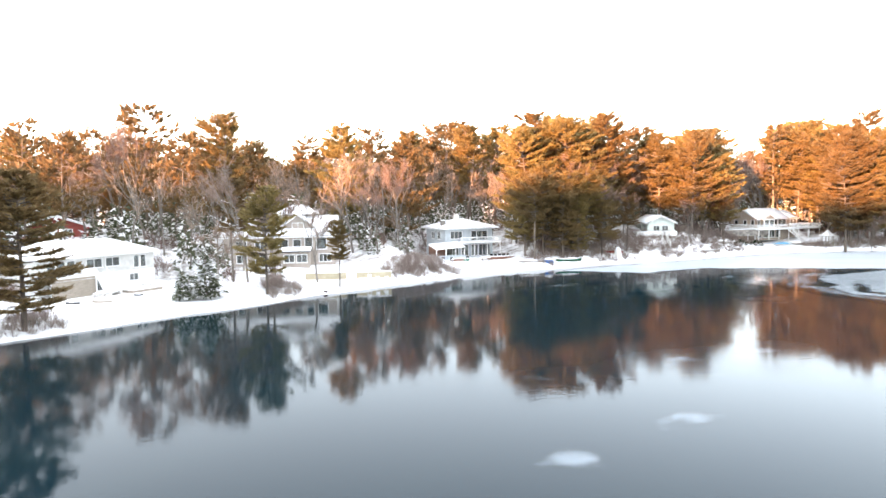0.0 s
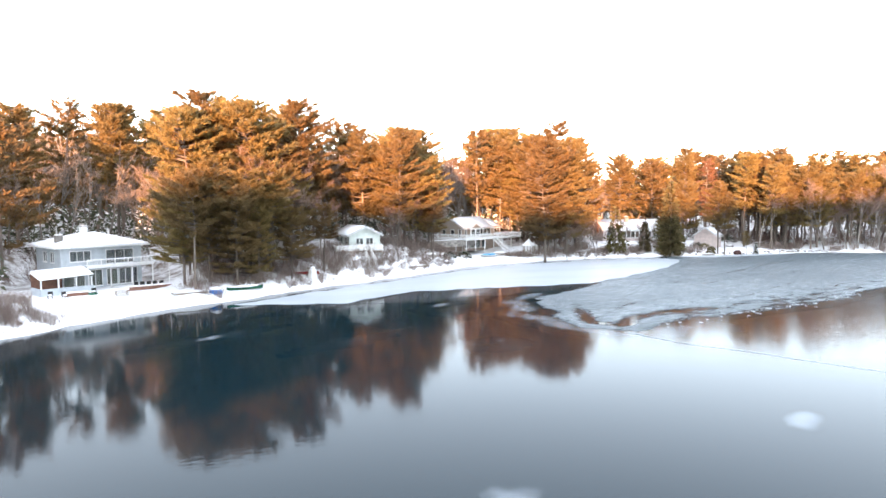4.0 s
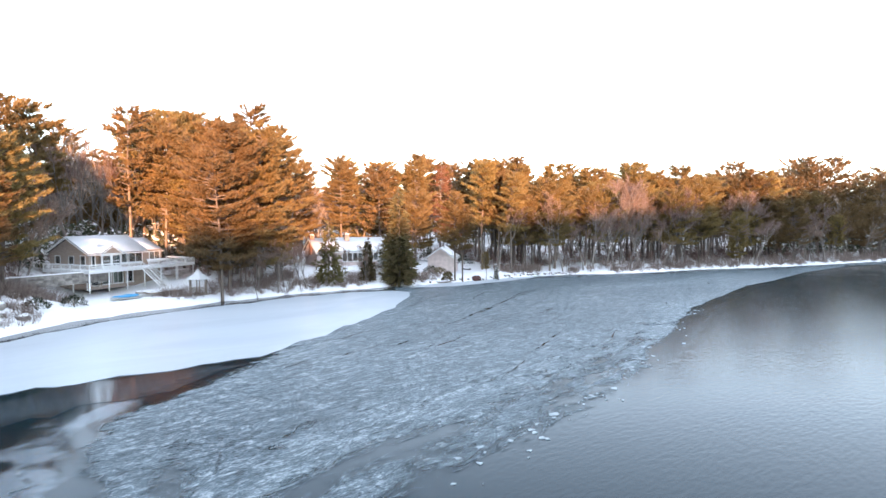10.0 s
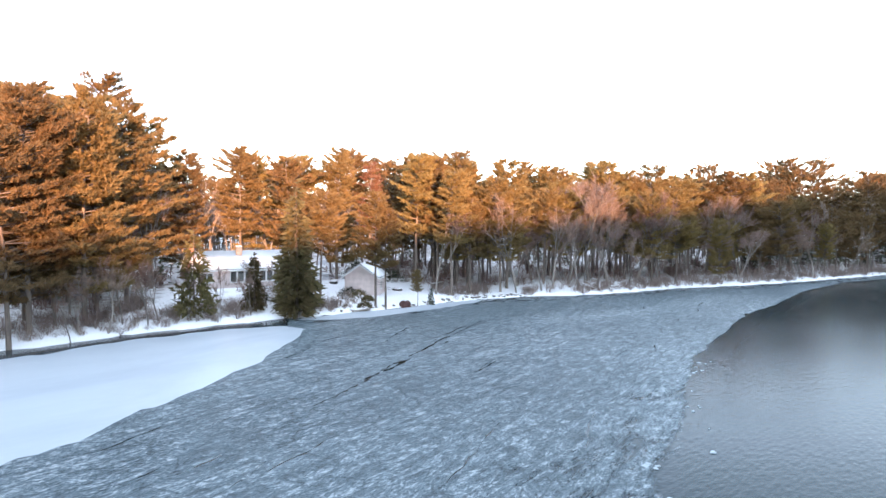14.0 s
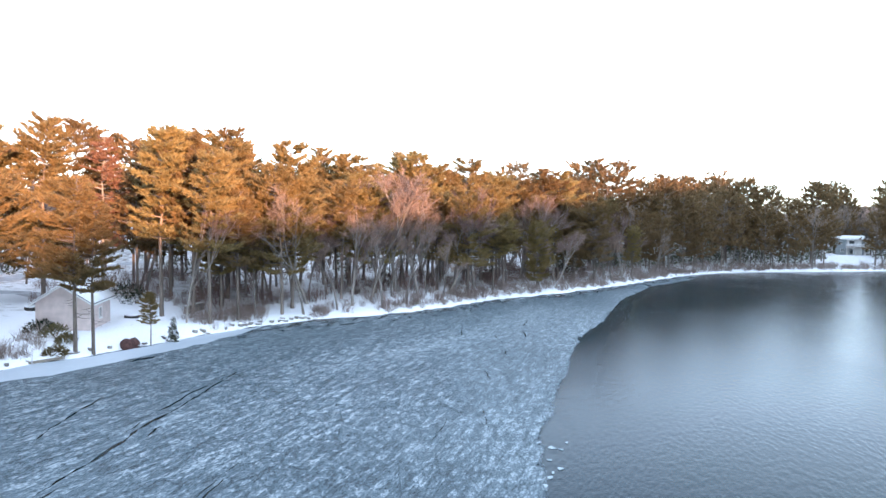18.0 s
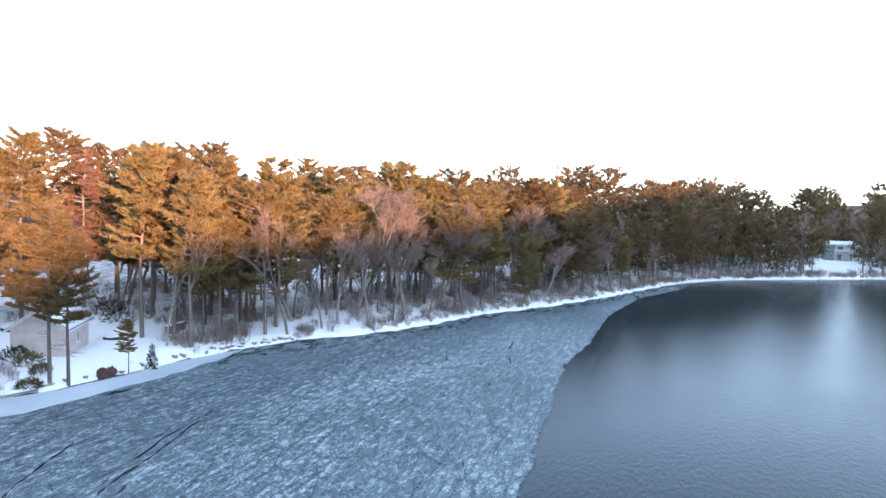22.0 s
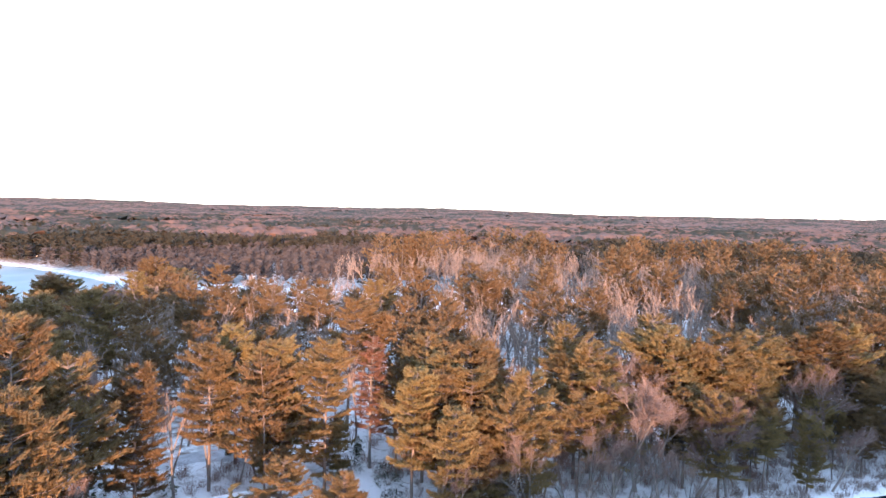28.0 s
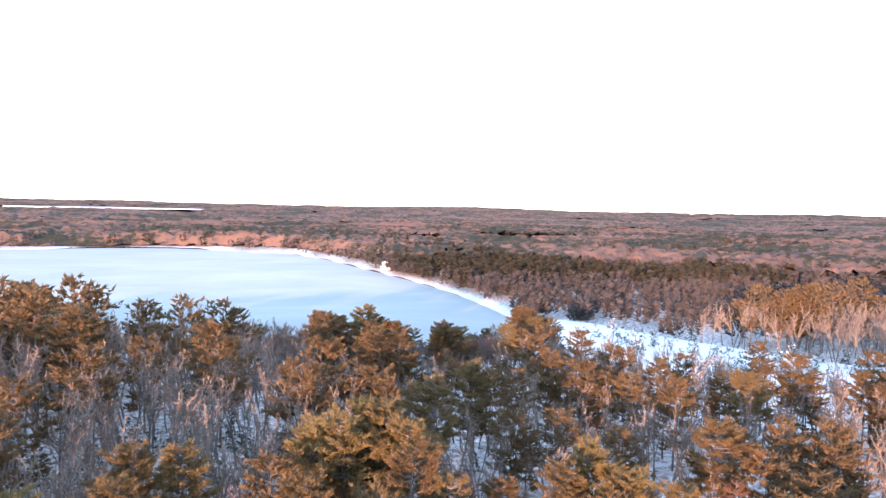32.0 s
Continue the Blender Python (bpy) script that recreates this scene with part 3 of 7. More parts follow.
def ice_sheet(name, outline, z, thick, mat, label, jag=0.5, seed=0, step=1.2):
    """A sheet of ice with an uneven edge, a hand's breadth proud of the water."""
    rnd = random.Random(seed)
    pts = []
    for (x0, y0), (x1, y1) in zip(outline, outline[1:] + outline[:1]):
        n = max(1, int(math.hypot(x1 - x0, y1 - y0) / step))
        for i in range(n):
            f = i / n
            x, y = x0 + (x1 - x0) * f, y0 + (y1 - y0) * f
            k = noise.noise(Vector((x * 0.25, y * 0.25, seed))) * jag * 2.2 + noise.noise(Vector((x * 1.1, y * 1.1, seed + 5))) * jag + rnd.uniform(-0.3, 0.3) * jag
            pts.append((x + k * 0.5, y + k, z))
    bm = slab(pts, thick)
    me = bpy.data.meshes.new(name)
    bm.to_mesh(me)
    bm.free()
    me.materials.append(mat)
    return tagged(new(name, me), label, "ice", kind="structure")


SHORE_IN = [(24, 115), (37, 122), (50, 127.5), (59, 132.5), (67, 136.5), (76, 140), (90, 141.5), (104, 141.2), (113, 139.5), (118, 136.2)]
ice_sheet("shelf_ice", SHORE_IN + [(118.5, 133), (114, 129), (105, 123), (95, 118), (86, 114.5), (76, 110.5), (66, 112), (57, 114), (48, 115.5), (41, 112.5), (37, 109.5), (30, 112)],
          0.05, 0.1, M["shelf_ice"], "smooth pale snow-covered shelf of ice along the shore", 0.5, 1)
ROUGH = [(113, 131.5), (117.5, 135), (121, 139), (130, 136), (140, 133.8), (150, 132.2), (158, 129.5), (164, 126), (170, 120.5), (180, 115.6), (194, 111.8), (212, 101.5), (228, 94.5), (247, 86.6), (270, 78.5),
         (262, 80), (238, 86.5), (208, 91.5), (180, 92.5), (166, 94), (146, 92.8), (131, 92), (112, 87.5), (98, 85), (86, 82.5), (72, 82.5), (62, 82.5), (57, 80.5), (53.5, 84), (54.5, 90), (57, 95.5), (60, 101.5), (65, 103.5), (77, 109.8), (84, 114.5), (94, 120.5), (104.5, 126)]
# its cover thins out towards the edge, in swirls at the west end
bx, by = np.meshgrid(np.arange(40, 276, 0.8), np.arange(70, 143, 0.8))
bd = -signed(bx, by, ROUGH)
swirl = np.clip((78 - bx) / 16, 0, 1) * np.clip((106 - by) / 10, 0, 1)
soft = np.interp(bx, [70, 92, 112], [7.0, 9.0, 1.3])
thick = np.where(bx < 128, np.interp(by, [84, 102], [0.40, 0.75]), 0.75)  # thinner towards the open water
cov = np.clip(0.40 + bd / (soft + 7 * swirl), 0.1, thick) + swirl * 0.16 * np.sin(bd * 1.25 + 1.6 * waves(bx, by, 5.0)) * np.clip(1 - (bd - 9) / 6, 0, 1) + 0.05 * waves(bx, by, 3.0)
bi = np.arange(bx.size).reshape(bx.shape)
bq = np.stack([bi[:-1, :-1], bi[:-1, 1:], bi[1:, 1:], bi[1:, :-1]], -1).reshape(-1, 4)
# it freezes to the bank, thin and grey over the shallows
bp_ = -signed(bx, by, POND_R)
bank = (bp_ < 6) & (bx > 121)
cov = np.where(bank, np.clip(0.36 + 0.05 * waves(bx, by, 2.0) + 0.03 * bp_, 0.3, 0.7), cov)
bq = bq[(bd.ravel()[bq].max(1) > -2.4) | ((bp_.ravel()[bq].min(1) < 4) & (bp_.ravel()[bq].max(1) > -0.5) & (bx.ravel()[bq].min(1) > 121) & (bx.ravel()[bq].max(1) < 262))]
broken = mesh_from("broken_ice", np.stack([bx, by, np.full(bx.shape, 0.03)], -1).reshape(-1, 3), bq, M["rough_ice"])
broken.attributes.new("cover", "FLOAT", "POINT").data.foreach_set("value", cov.ravel().astype(np.float32))
tagged(new("broken_ice", broken), "grey-blue sheet of broken and refrozen ice", "ice", kind="structure")
ice_sheet("thin_ice", [(26, 116.5), (40, 124.5), (52, 130), (62, 135), (76, 141.8), (92, 143.4), (110, 142.5), (120, 139.7), (120, 137), (113, 140), (104, 141.6), (90, 142), (76, 140.6), (67, 137), (59, 133), (50, 128), (37, 122.5), (24, 115.4)],
          0.02, 0.03, M["thin_ice"], "strip of thin grey ice between the shelf and the bank", 0.3, 3)
ice_sheet("shore_ice", [(124, 139.6), (130, 138), (138, 135.7), (148, 134.3), (157, 131.9), (152, 131.0), (143, 131.4), (134, 132.3), (126, 134.8), (122, 138.6)], 0.055, 0.06, M["shelf_ice"], "pale snowy ice frozen to the bank", 0.35, 4)
# thin grey films that fringe the broken ice over the dark water
ice_sheet("film_ice", [(38, 109), (48, 114), (60, 112.5), (74, 109.5), (66, 106), (54, 107), (44, 106)], 0.018, 0.02, M["thin_ice"], "thin dark ice beside the shelf", 0.8, 9)
# wisps and a fringe of skim ice on the still water
sx, sy = np.meshgrid(np.arange(0, 76, 0.8), np.arange(30, 118, 0.8))
skim = np.zeros(sx.shape)
WISPS = [(22, 55, 4, 1.6), (28, 57, 3.2, 1.5), (19.5, 53.5, 3.2, 1.5), (10, 37.4, 3, 1.2), (16.7, 42.3, 3.5, 1.2), (33, 108, 5, 1), (38, 111, 5, 1), (48, 58, 5, 1.5), (47, 103, 2.5, 1), (44, 97, 0.7, 3), (50.6, 92, 0.5, 4), (9, 50, 4, 1.2), (30, 88, 4, 0.8), (20, 96, 5, 0.7), (36, 96, 0.8, 3)]
for wx_, wy_, wa, wb in WISPS:
    u, v = (sx - wx_) * 0.93 + (sy - wy_) * 0.36, (sy - wy_) * 0.93 - (sx - wx_) * 0.36
    skim = np.maximum(skim, 0.46 * np.exp(-(u / wa) ** 2 - (v / wb) ** 2))
ring_ = np.hypot((sx - 41.8) * 0.8, (sy - 81.7) * 1.1)
skim = np.maximum(skim, 0.40 * np.exp(-((ring_ - 1.7) / 0.55) ** 2))
sd = signed(sx, sy, ROUGH) + 1.2 * waves(sx, sy, 6.0)
skim = np.maximum(skim, np.where((sx < 72) & (sy < 108), 0.56 * np.clip((68 - sx) / 7, 0, 1) * np.exp(-((sd - 2.0) / 2.2) ** 2), 0))
si = np.arange(sx.size).reshape(sx.shape)
sq = np.stack([si[:-1, :-1], si[:-1, 1:], si[1:, 1:], si[1:, :-1]], -1).reshape(-1, 4)
skim *= np.clip(0.85 + 0.45 * waves(sx, sy, 1.1), 0.3, 1.3)
sq = sq[skim.ravel()[sq].max(1) > 0.03]
skin = mesh_from("skim_ice", np.stack([sx, sy, np.full(sx.shape, 0.012)], -1).reshape(-1, 3), sq, M["skim_ice"])
skin.attributes.new("cover", "FLOAT", "POINT").data.foreach_set("value", skim.ravel().astype(np.float32))
tagged(new("skim_ice", skin), "wisps of thin grey skim ice on the still water", "ice", kind="structure")
ice_sheet("lake_ice", [(x, y) for x, y in rounded(LAKE, 1)], 0.02, 0.03, M["lake_ice"], "pale thin ice over the second lake", 0.4, 11, 12.0)


def floes(name, line, n, reach, seed):
    """Loose plates of ice scattered off the edge of the sheet."""
    rs = np.random.RandomState(seed)
    vs, fs, k = [], [], 0
    for _ in range(n):
        i = rs.randint(len(line) - 1)
        f = rs.rand()
        cx, cy = [line[i][q] + (line[i + 1][q] - line[i][q]) * f for q in (0, 1)]
        cx, cy = cx + rs.normal(0, 1.2), cy - abs(rs.normal(0, reach)) + 0.8
        r = rs.uniform(0.08, 0.28) * (1.7 if rs.rand() < 0.08 else 1)
        m = rs.randint(5, 8)
        a = np.sort(rs.uniform(0, 6.28, m))
        el = rs.uniform(0.5, 1)
        rr = r * rs.uniform(0.7, 1.2, m)
        ring = np.stack([cx + rr * np.cos(a), cy + rr * el * np.sin(a), np.full(m, 0.045)], -1)
        low = ring - [0, 0, 0.06]
        vs += [ring, low, np.array([[cx, cy, 0.05]])]
        for j in range(m):
            j2 = (j + 1) % m
            fs += [(k + j, k + j2, k + 2 * m), (k + j, k + m + j, k + m + j2), (k + j, k + m + j2, k + j2)]
        k += 2 * m + 1
    tagged(new(name, mesh_from(name, np.concatenate(vs), fs, M["floe"])), "loose pale plates of ice at the edge of the sheet", "ice", kind="stuff")


floes("ice_floes", [(57, 81), (72, 82.5), (86, 82.5), (98, 85), (112, 87.5), (131, 92)], 80, 1.4, 3)
# dark leads that opened along the drift
rl = random.Random(77)
LEADS = [(117.5, 114.2, 40, 0.16), (99, 95, 10, 0.14), (123, 121.5, 12, 0.10), (92, 102, 5, 0.2), (88, 105, 3, 0.3), (128, 118, 14, 0.1), (110, 111.6, 9, 0.28)]
LEADS += [(rl.uniform(70, 190), rl.uniform(88, 126), rl.uniform(1.5, 8), rl.uniform(0.04, 0.12)) for _ in range(40)]
for lx, ly, ll, lw in LEADS:
    if signed(np.array([lx]), np.array([ly]), ROUGH)[0] > -3:
        continue
    a0 = math.atan2(0.27, 0.96) + rl.uniform(-0.12, 0.12) * (0.2 if ll > 20 else 1)
    n = max(4, int(ll / 0.7))
    up_, lo_ = [], []
    off = 0.0
    for i in range(n + 1):
        f = i / n
        off += rl.uniform(-0.16, 0.16)
        x, y = lx + (f - 0.5) * ll * math.cos(a0) - off * math.sin(a0), ly + (f - 0.5) * ll * math.sin(a0) + off * math.cos(a0)
        w = lw * (0.12 if rl.random() < 0.35 else 1.0) * (math.sin(math.pi * min(max(f, 0.04), 0.96)) ** 0.6) * rl.uniform(0.4, 1.2)
        up_.append((x - w * math.sin(a0), y + w * math.cos(a0), 0.034))
        lo_.append((x + w * math.sin(a0), y - w * math.cos(a0), 0.034))
    bm = bmesh.new()
    for p, q, p2, q2 in zip(up_, lo_, up_[1:], lo_[1:]):
        bm.faces.new([bm.verts.new(v) for v in (q, q2, p2, p)])
    bmesh.ops.remove_doubles(bm, verts=bm.verts[:], dist=0.0005)
    me = bpy.data.meshes.new("ice_lead")
    bm.to_mesh(me)
    bm.free()
    me.materials.append(M["water"])
    tagged(new("ice_lead", me), "narrow dark lead of open water in the ice", "ice", kind="structure")
# thin cracks and pressure lines across the dark ice
CRACKS = [[(55.5, 80), (55.7, 77.5), (56.7, 73.4), (58.8, 69.5), (60.7, 64.3), (63, 59.9), (67, 53), (74, 42)]]
for cr in CRACKS:
    cr2 = [(x + 0.2, y + 0.24) for x, y in cr[::-1]]
    ice_sheet("crack_line", cr + cr2, 0.012, 0.02, M["refrozen"], "thin pale refrozen crack in the ice", 0.16, 5, 0.8)

# ---- trees: shapes in numpy, so that many can be joined cheaply ----
def cone_ring(path, radii, sides):
    """Verts and quads (as triangles) of a bent tapered tube."""
    path, radii = np.asarray(path, float), np.asarray(radii, float)
    ang = np.arange(sides) * 2 * math.pi / sides
    d = np.gradient(path, axis=0)
    d /= np.linalg.norm(d, axis=1)[:, None] + 1e-9
    ref = np.where(np.abs(d[:, 2:3]) > 0.9, np.array([[1.0, 0, 0]]), np.array([[0, 0, 1.0]]))
    u = np.cross(d, ref)
    u /= np.linalg.norm(u, axis=1)[:, None] + 1e-9
    w = np.cross(d, u)
    v = path[:, None] + radii[:, None, None] * (np.cos(ang)[None, :, None] * u[:, None] + np.sin(ang)[None, :, None] * w[:, None])
    n = len(path)
    f = []
    for i in range(n - 1):
        for j in range(sides):
            a, b = i * sides + j, i * sides + (j + 1) % sides
            f += [(a, b, b + sides), (a, b + sides, a + sides)]
    return v.reshape(-1, 3), np.array(f)


class Soup:
    def __init__(self):
        self.v, self.f, self.n = [], [], 0

    def add(self, v, f):
        self.v.append(np.asarray(v, float))
        self.f.append(np.asarray(f, int) + self.n)
        self.n += len(v)

    def blades(self, p, d, length, width, rs):
        """Thin triangles from p along d."""
        p, d = np.asarray(p, float), np.asarray(d, float)
        d = d / (np.linalg.norm(d, axis=1)[:, None] + 1e-9)
        r = rs.normal(size=d.shape)
        s = np.cross(d, r)
        s /= np.linalg.norm(s, axis=1)[:, None] + 1e-9
        length, width = np.broadcast_to(length, len(p))[:, None], np.broadcast_to(width, len(p))[:, None]
        v = np.stack([p - s * width / 2, p + s * width / 2, p + d * length], 1).reshape(-1, 3)
        self.add(v, np.arange(len(v)).reshape(-1, 3))

    def done(self):
        return np.concatenate(self.v), np.concatenate(self.f)


def pine_shape(seed, h=22.0, spread=0.2, base=0.35, level=1.0, plume=1.0, lean=0.0, wig=0.35, up=0.25, width=0.12, dead=True):
    """A white pine: bent trunk, whorls of limbs whose ends sweep up, flat fans of side twigs with tufts of needles. Returns (trunk, crown)."""
    rs = np.random.RandomState(seed)
    trunk, crown = Soup(), Soup()
    near = level > 0.6
    zs = np.linspace(0, 1, 8 if near else 4)
    bend = np.stack([np.cumsum(rs.normal(0, wig, len(zs))) * zs * 0.6 + lean * zs * h * 0.1, np.cumsum(rs.normal(0, wig, len(zs))) * zs * 0.6, zs * h], -1)
    bend -= bend[0] * [1, 1, 0]
    bend[0, 2] = -0.6
    r0 = 0.010 * h + 0.05
    trunk.add(*cone_ring(bend, r0 * (1 - zs * 0.93), 7 if near else 4))
    at_z = lambda z: np.array([np.interp(z, bend[:, 2], bend[:, 0]), np.interp(z, bend[:, 2], bend[:, 1]), z])
    z = base * h
    gap = (0.80 if near else 1.05) * (h / 22)
    lop, side_az = rs.uniform(0.1, 0.3), rs.uniform(0, 6.28)
    if dead:
        for k in range(int(9 * level) + 2):
            zz = rs.uniform(0.16, base + 0.12) * h
            az, ln = rs.uniform(0, 6.28), rs.uniform(0.05, 0.12) * h
            o = at_z(zz)
            d = np.array([math.cos(az), math.sin(az), rs.uniform(-0.15, 0.35)])
            trunk.add(*cone_ring([o, o + d * ln * 0.5 + [0, 0, -0.1], o + d * ln], [0.05, 0.035, 0.01], 3))
    per_m, per_twig, q = (3.0, 3, 3) if near else ((1.6, 2, 2) if level > 0.3 else (0.9, 1, 2))
    long_, wide = (0.66, 1.25) if near else ((0.9, 2.5) if level > 0.3 else (1.3, 4.2))
    while z < h * 0.985:
        f = (z / h - base) / (1 - base)
        env = spread * h * (0.78 + 1.0 * f) * max(1 - f, 0.0) ** 0.62 * 1.15 * rs.uniform(0.8, 1.14)
        env = max(env, 0.035 * h)
        for k in range(rs.randint(4, 7)):
            if rs.rand() < 0.08:
                continue
            az = rs.uniform(0, 6.28)
            ln = env * rs.uniform(0.6, 1.2) * (1 + lop * math.cos(az - side_az))
            o = at_z(min(z + rs.uniform(-0.25, 0.25), h))
            rise = up * (0.1 + 1.5 * f * f) + rs.uniform(-0.10, 0.10)
            d = np.array([math.cos(az), math.sin(az), rise])
            per = np.array([-math.sin(az), math.cos(az), 0])
            sweep = rs.uniform(0.12, 0.26) * ln
            e = o + d * ln + np.array([0, 0, sweep])
            m = o + d * ln * 0.55 + np.array([0, 0, sweep * 0.24])
            if near:
                trunk.add(*cone_ring([o, m, e], [0.05 * ln ** 0.5 + 0.01, 0.032 * ln ** 0.5, 0.012], 3))
            elif rs.rand() < 0.3:
                trunk.add(*cone_ring([o, e], [0.09, 0.02], 3))
            n = max(3, int(ln * 2 * per_m * plume))
            s = rs.uniform(0.16, 1.0, n) ** 0.75
            foot = o + d * (s * ln)[:, None] + np.array([0, 0, 1.0]) * (sweep * s ** 2.4)[:, None]
            flank = np.where(rs.rand(n) < 0.5, -1.0, 1.0)
            reach = (0.34 * ln * (1.1 - 0.75 * s) + 0.32) * rs.uniform(0.5, 1.15, n)
            out = d[None] * [1, 1, 0.4] * 0.75 + per * flank[:, None] * rs.uniform(0.35, 1.0, n)[:, None] + np.array([0, 0, 1.0]) * rs.normal(0.12, 0.10, n)[:, None]
            out /= np.linalg.norm(out, axis=1)[:, None]
            g = (np.arange(per_twig) + 0.7) / per_twig
            p = (foot[:, None] + out[:, None] * (reach[:, None] * g[None])[:, :, None]).reshape(-1, 3)
            pp = np.repeat(p, q, 0) + rs.normal(0, 0.05, (len(p) * q, 3))
            dd = np.repeat(np.repeat(out, per_twig, 0), q, 0) * 0.75 + rs.normal(0, 0.42, (len(p) * q, 3)) + [0, 0, 0.42]
            crown.blades(pp - 0.12 * dd, dd, rs.uniform(0.6, 1.2, len(pp)) * long_, rs.uniform(0.7, 1.3, len(pp)) * width * wide, rs)
        z += gap * rs.uniform(0.7, 1.3) * (1.0 if f < 0.6 else 0.66)
    return trunk.done(), crown.done()


def bare_shape(seed, h=18.0, level=1.0, spread=0.55, first=0.3, twig=0.055, tall=False):
    """A leafless tree: forked limbs, then a haze of twigs."""
    rs = np.random.RandomState(seed)
    trunk, crown = Soup(), Soup()
    ends = []

    def grow(o, d, ln, r, depth):
        n = 3 if level > 0.6 or depth == 0 else 1
        pts = [o]
        dd = d.copy()
        for i in range(n):
            dd = dd + rs.normal(0, 0.10, 3) + [0, 0, 0.05]
            dd /= np.linalg.norm(dd)
            pts.append(pts[-1] + dd * ln / n)
        trunk.add(*cone_ring(pts, np.linspace(r, r * 0.62, n + 1), (6 if level > 0.6 else 4) if depth == 0 else 3))
        if depth >= (3 if level > 0.6 else 2) or ln < 0.7:
            ends.append((pts[-1], dd, ln))
            ends.append((pts[-2] * 0.4 + pts[-1] * 0.6, dd, ln))
            return
        for k in range(rs.randint(2, 4) + (1 if depth == 0 else 0)):
            az = rs.uniform(0, 6.28)
            side = np.cross(dd, [math.cos(az), math.sin(az), 0.3])
            side /= np.linalg.norm(side) + 1e-9
            t = rs.uniform(0.45, 1.0)
            start = pts[-2] + (pts[-1] - pts[-2]) * t if n == 1 else pts[1] + (pts[-1] - pts[1]) * t
            nd = dd * rs.uniform(0.7, 1.0) + side * rs.uniform(0.35, 0.9) * spread * 1.4 + [0, 0, 0.12]
            nd /= np.linalg.norm(nd)
            grow(start, nd, ln * rs.uniform(0.55, 0.8), r * rs.uniform(0.4, 0.6), depth + 1)
        if level > 0.6 or depth == 0:
            grow(pts[-1], dd, ln * 0.7, r * 0.6, depth + 1)

    grow(np.array([0, 0, -0.5]), np.array([rs.normal(0, 0.04), rs.normal(0, 0.04), 1.0]), h * (first + 0.1), 0.011 * h + 0.02, 0)
    P = np.array([e[0] for e in ends])
    D = np.array([e[1] for e in ends])
    L = np.array([e[2] for e in ends])
    q = 11 if level > 0.6 else 5
    pp, dd, ll = np.repeat(P, q, 0), np.repeat(D, q, 0), np.repeat(L, q)
    pp = pp - dd * (rs.uniform(0, 0.8, len(pp)) * ll)[:, None]
    dd = dd + rs.normal(0, 0.55, dd.shape) + [0, 0, 0.15]
    crown.blades(pp, dd, rs.uniform(0.5, 1.3, len(pp)) * h / 16, twig * (1.1 if level > 0.6 else 3.0), rs)
    # thinner twigs that branch off the first ones
    p2 = pp + dd / np.linalg.norm(dd, axis=1)[:, None] * 0.45
    d2 = dd + rs.normal(0, 0.7, dd.shape)
    crown.blades(p2, d2, rs.uniform(0.4, 0.9, len(p2)) * h / 16, twig * 0.75 * (1.1 if level > 0.6 else 2.5), rs)
    tv, tf = trunk.done()
    top = max(tv[:, 2].max(), 1)
    k = h / (top + 0.6)
    cv, cf = crown.done()
    return (tv * k, tf), (cv * k, cf)


def cone_shape(seed, h=9.0, spread=0.22, level=1.0, droop=-0.15, base=0.04, width=0.3):
    """A dense cedar or spruce: short drooping sprays from near the ground to a point."""
    rs = np.random.RandomState(seed)
    trunk, crown = Soup(), Soup()
    trunk.add(*cone_ring([[0, 0, -0.4], [0.05, 0, h * 0.5], [0, 0, h * 0.97]], [0.012 * h + 0.03, 0.008 * h, 0.01], 6))
    n = int(620 * level * (h / 9) ** 0.8)
    f = 1 - np.sqrt(rs.uniform(0, 1, n))
    f = base + (1 - base) * f
    az = rs.uniform(0, 6.28, n)
    lump = 1 + 0.28 * np.sin(az * 3 + f * 14 + seed) + rs.normal(0, 0.12, n)
    rad = spread * h * (1 - f) ** 0.8 * lump
    inner = rad * rs.uniform(0.35, 0.85, n)
    d = np.stack([np.cos(az), np.sin(az), np.full(n, droop) + rs.normal(0, 0.2, n)], -1)
    p = np.stack([np.cos(az) * inner, np.sin(az) * inner, f * h], -1)
    for k in range(2):
        crown.blades(p + rs.normal(0, 0.06, p.shape), d + rs.normal(0, 0.4, d.shape), rs.uniform(0.4, 0.9, n) * (h / 9) ** 0.5, width * rs.uniform(0.6, 1.3, n), rs)
    return trunk.done(), crown.done()


def brush_shape(seed, h=2.2, n=110, w=0.03):
    rs = np.random.RandomState(seed)
    s = Soup()
    p = rs.normal(0, 0.35, (n, 3)) * [1, 1, 0] + [0, 0, -0.1]
    d = rs.normal(0, 0.42, (n, 3)) * [1, 1, 0.3] + [0, 0, 1]
    s.blades(p, d, rs.uniform(0.5, 1.0, n) * h, w, rs)
    dn = d / np.linalg.norm(d, axis=1)[:, None]
    for k in range(2):
        s.blades(p + dn * rs.uniform(0.35, 0.8, n)[:, None] * h * 0.6, d + rs.normal(0, 0.55, d.shape), rs.uniform(0.25, 0.5, n) * h, w * 0.7, rs)
    return s.done()


def tree_thing(name, shape, trunk_mat, crown_mat, label, category="tree", group="", snow=None):
    """One tree of its own: an empty at its foot, with trunk and crown."""
    (tv, tf), (cv, cf) = shape
    e = thing(name, Matrix(), label, category, group)
    t = new("trunk", mesh_from(name + "_trunk", tv, tf, trunk_mat, True))
    c = new("crown", mesh_from(name + "_crown", cv, cf, crown_mat))
    t.parent = c.parent = e
    if snow is not None:
        w = new("snow", mesh_from(name + "_snow", *snow, M["snow"]))
        w.parent = c
        tagged(w, "snow clinging to the sprays", kind="stuff")
    return e


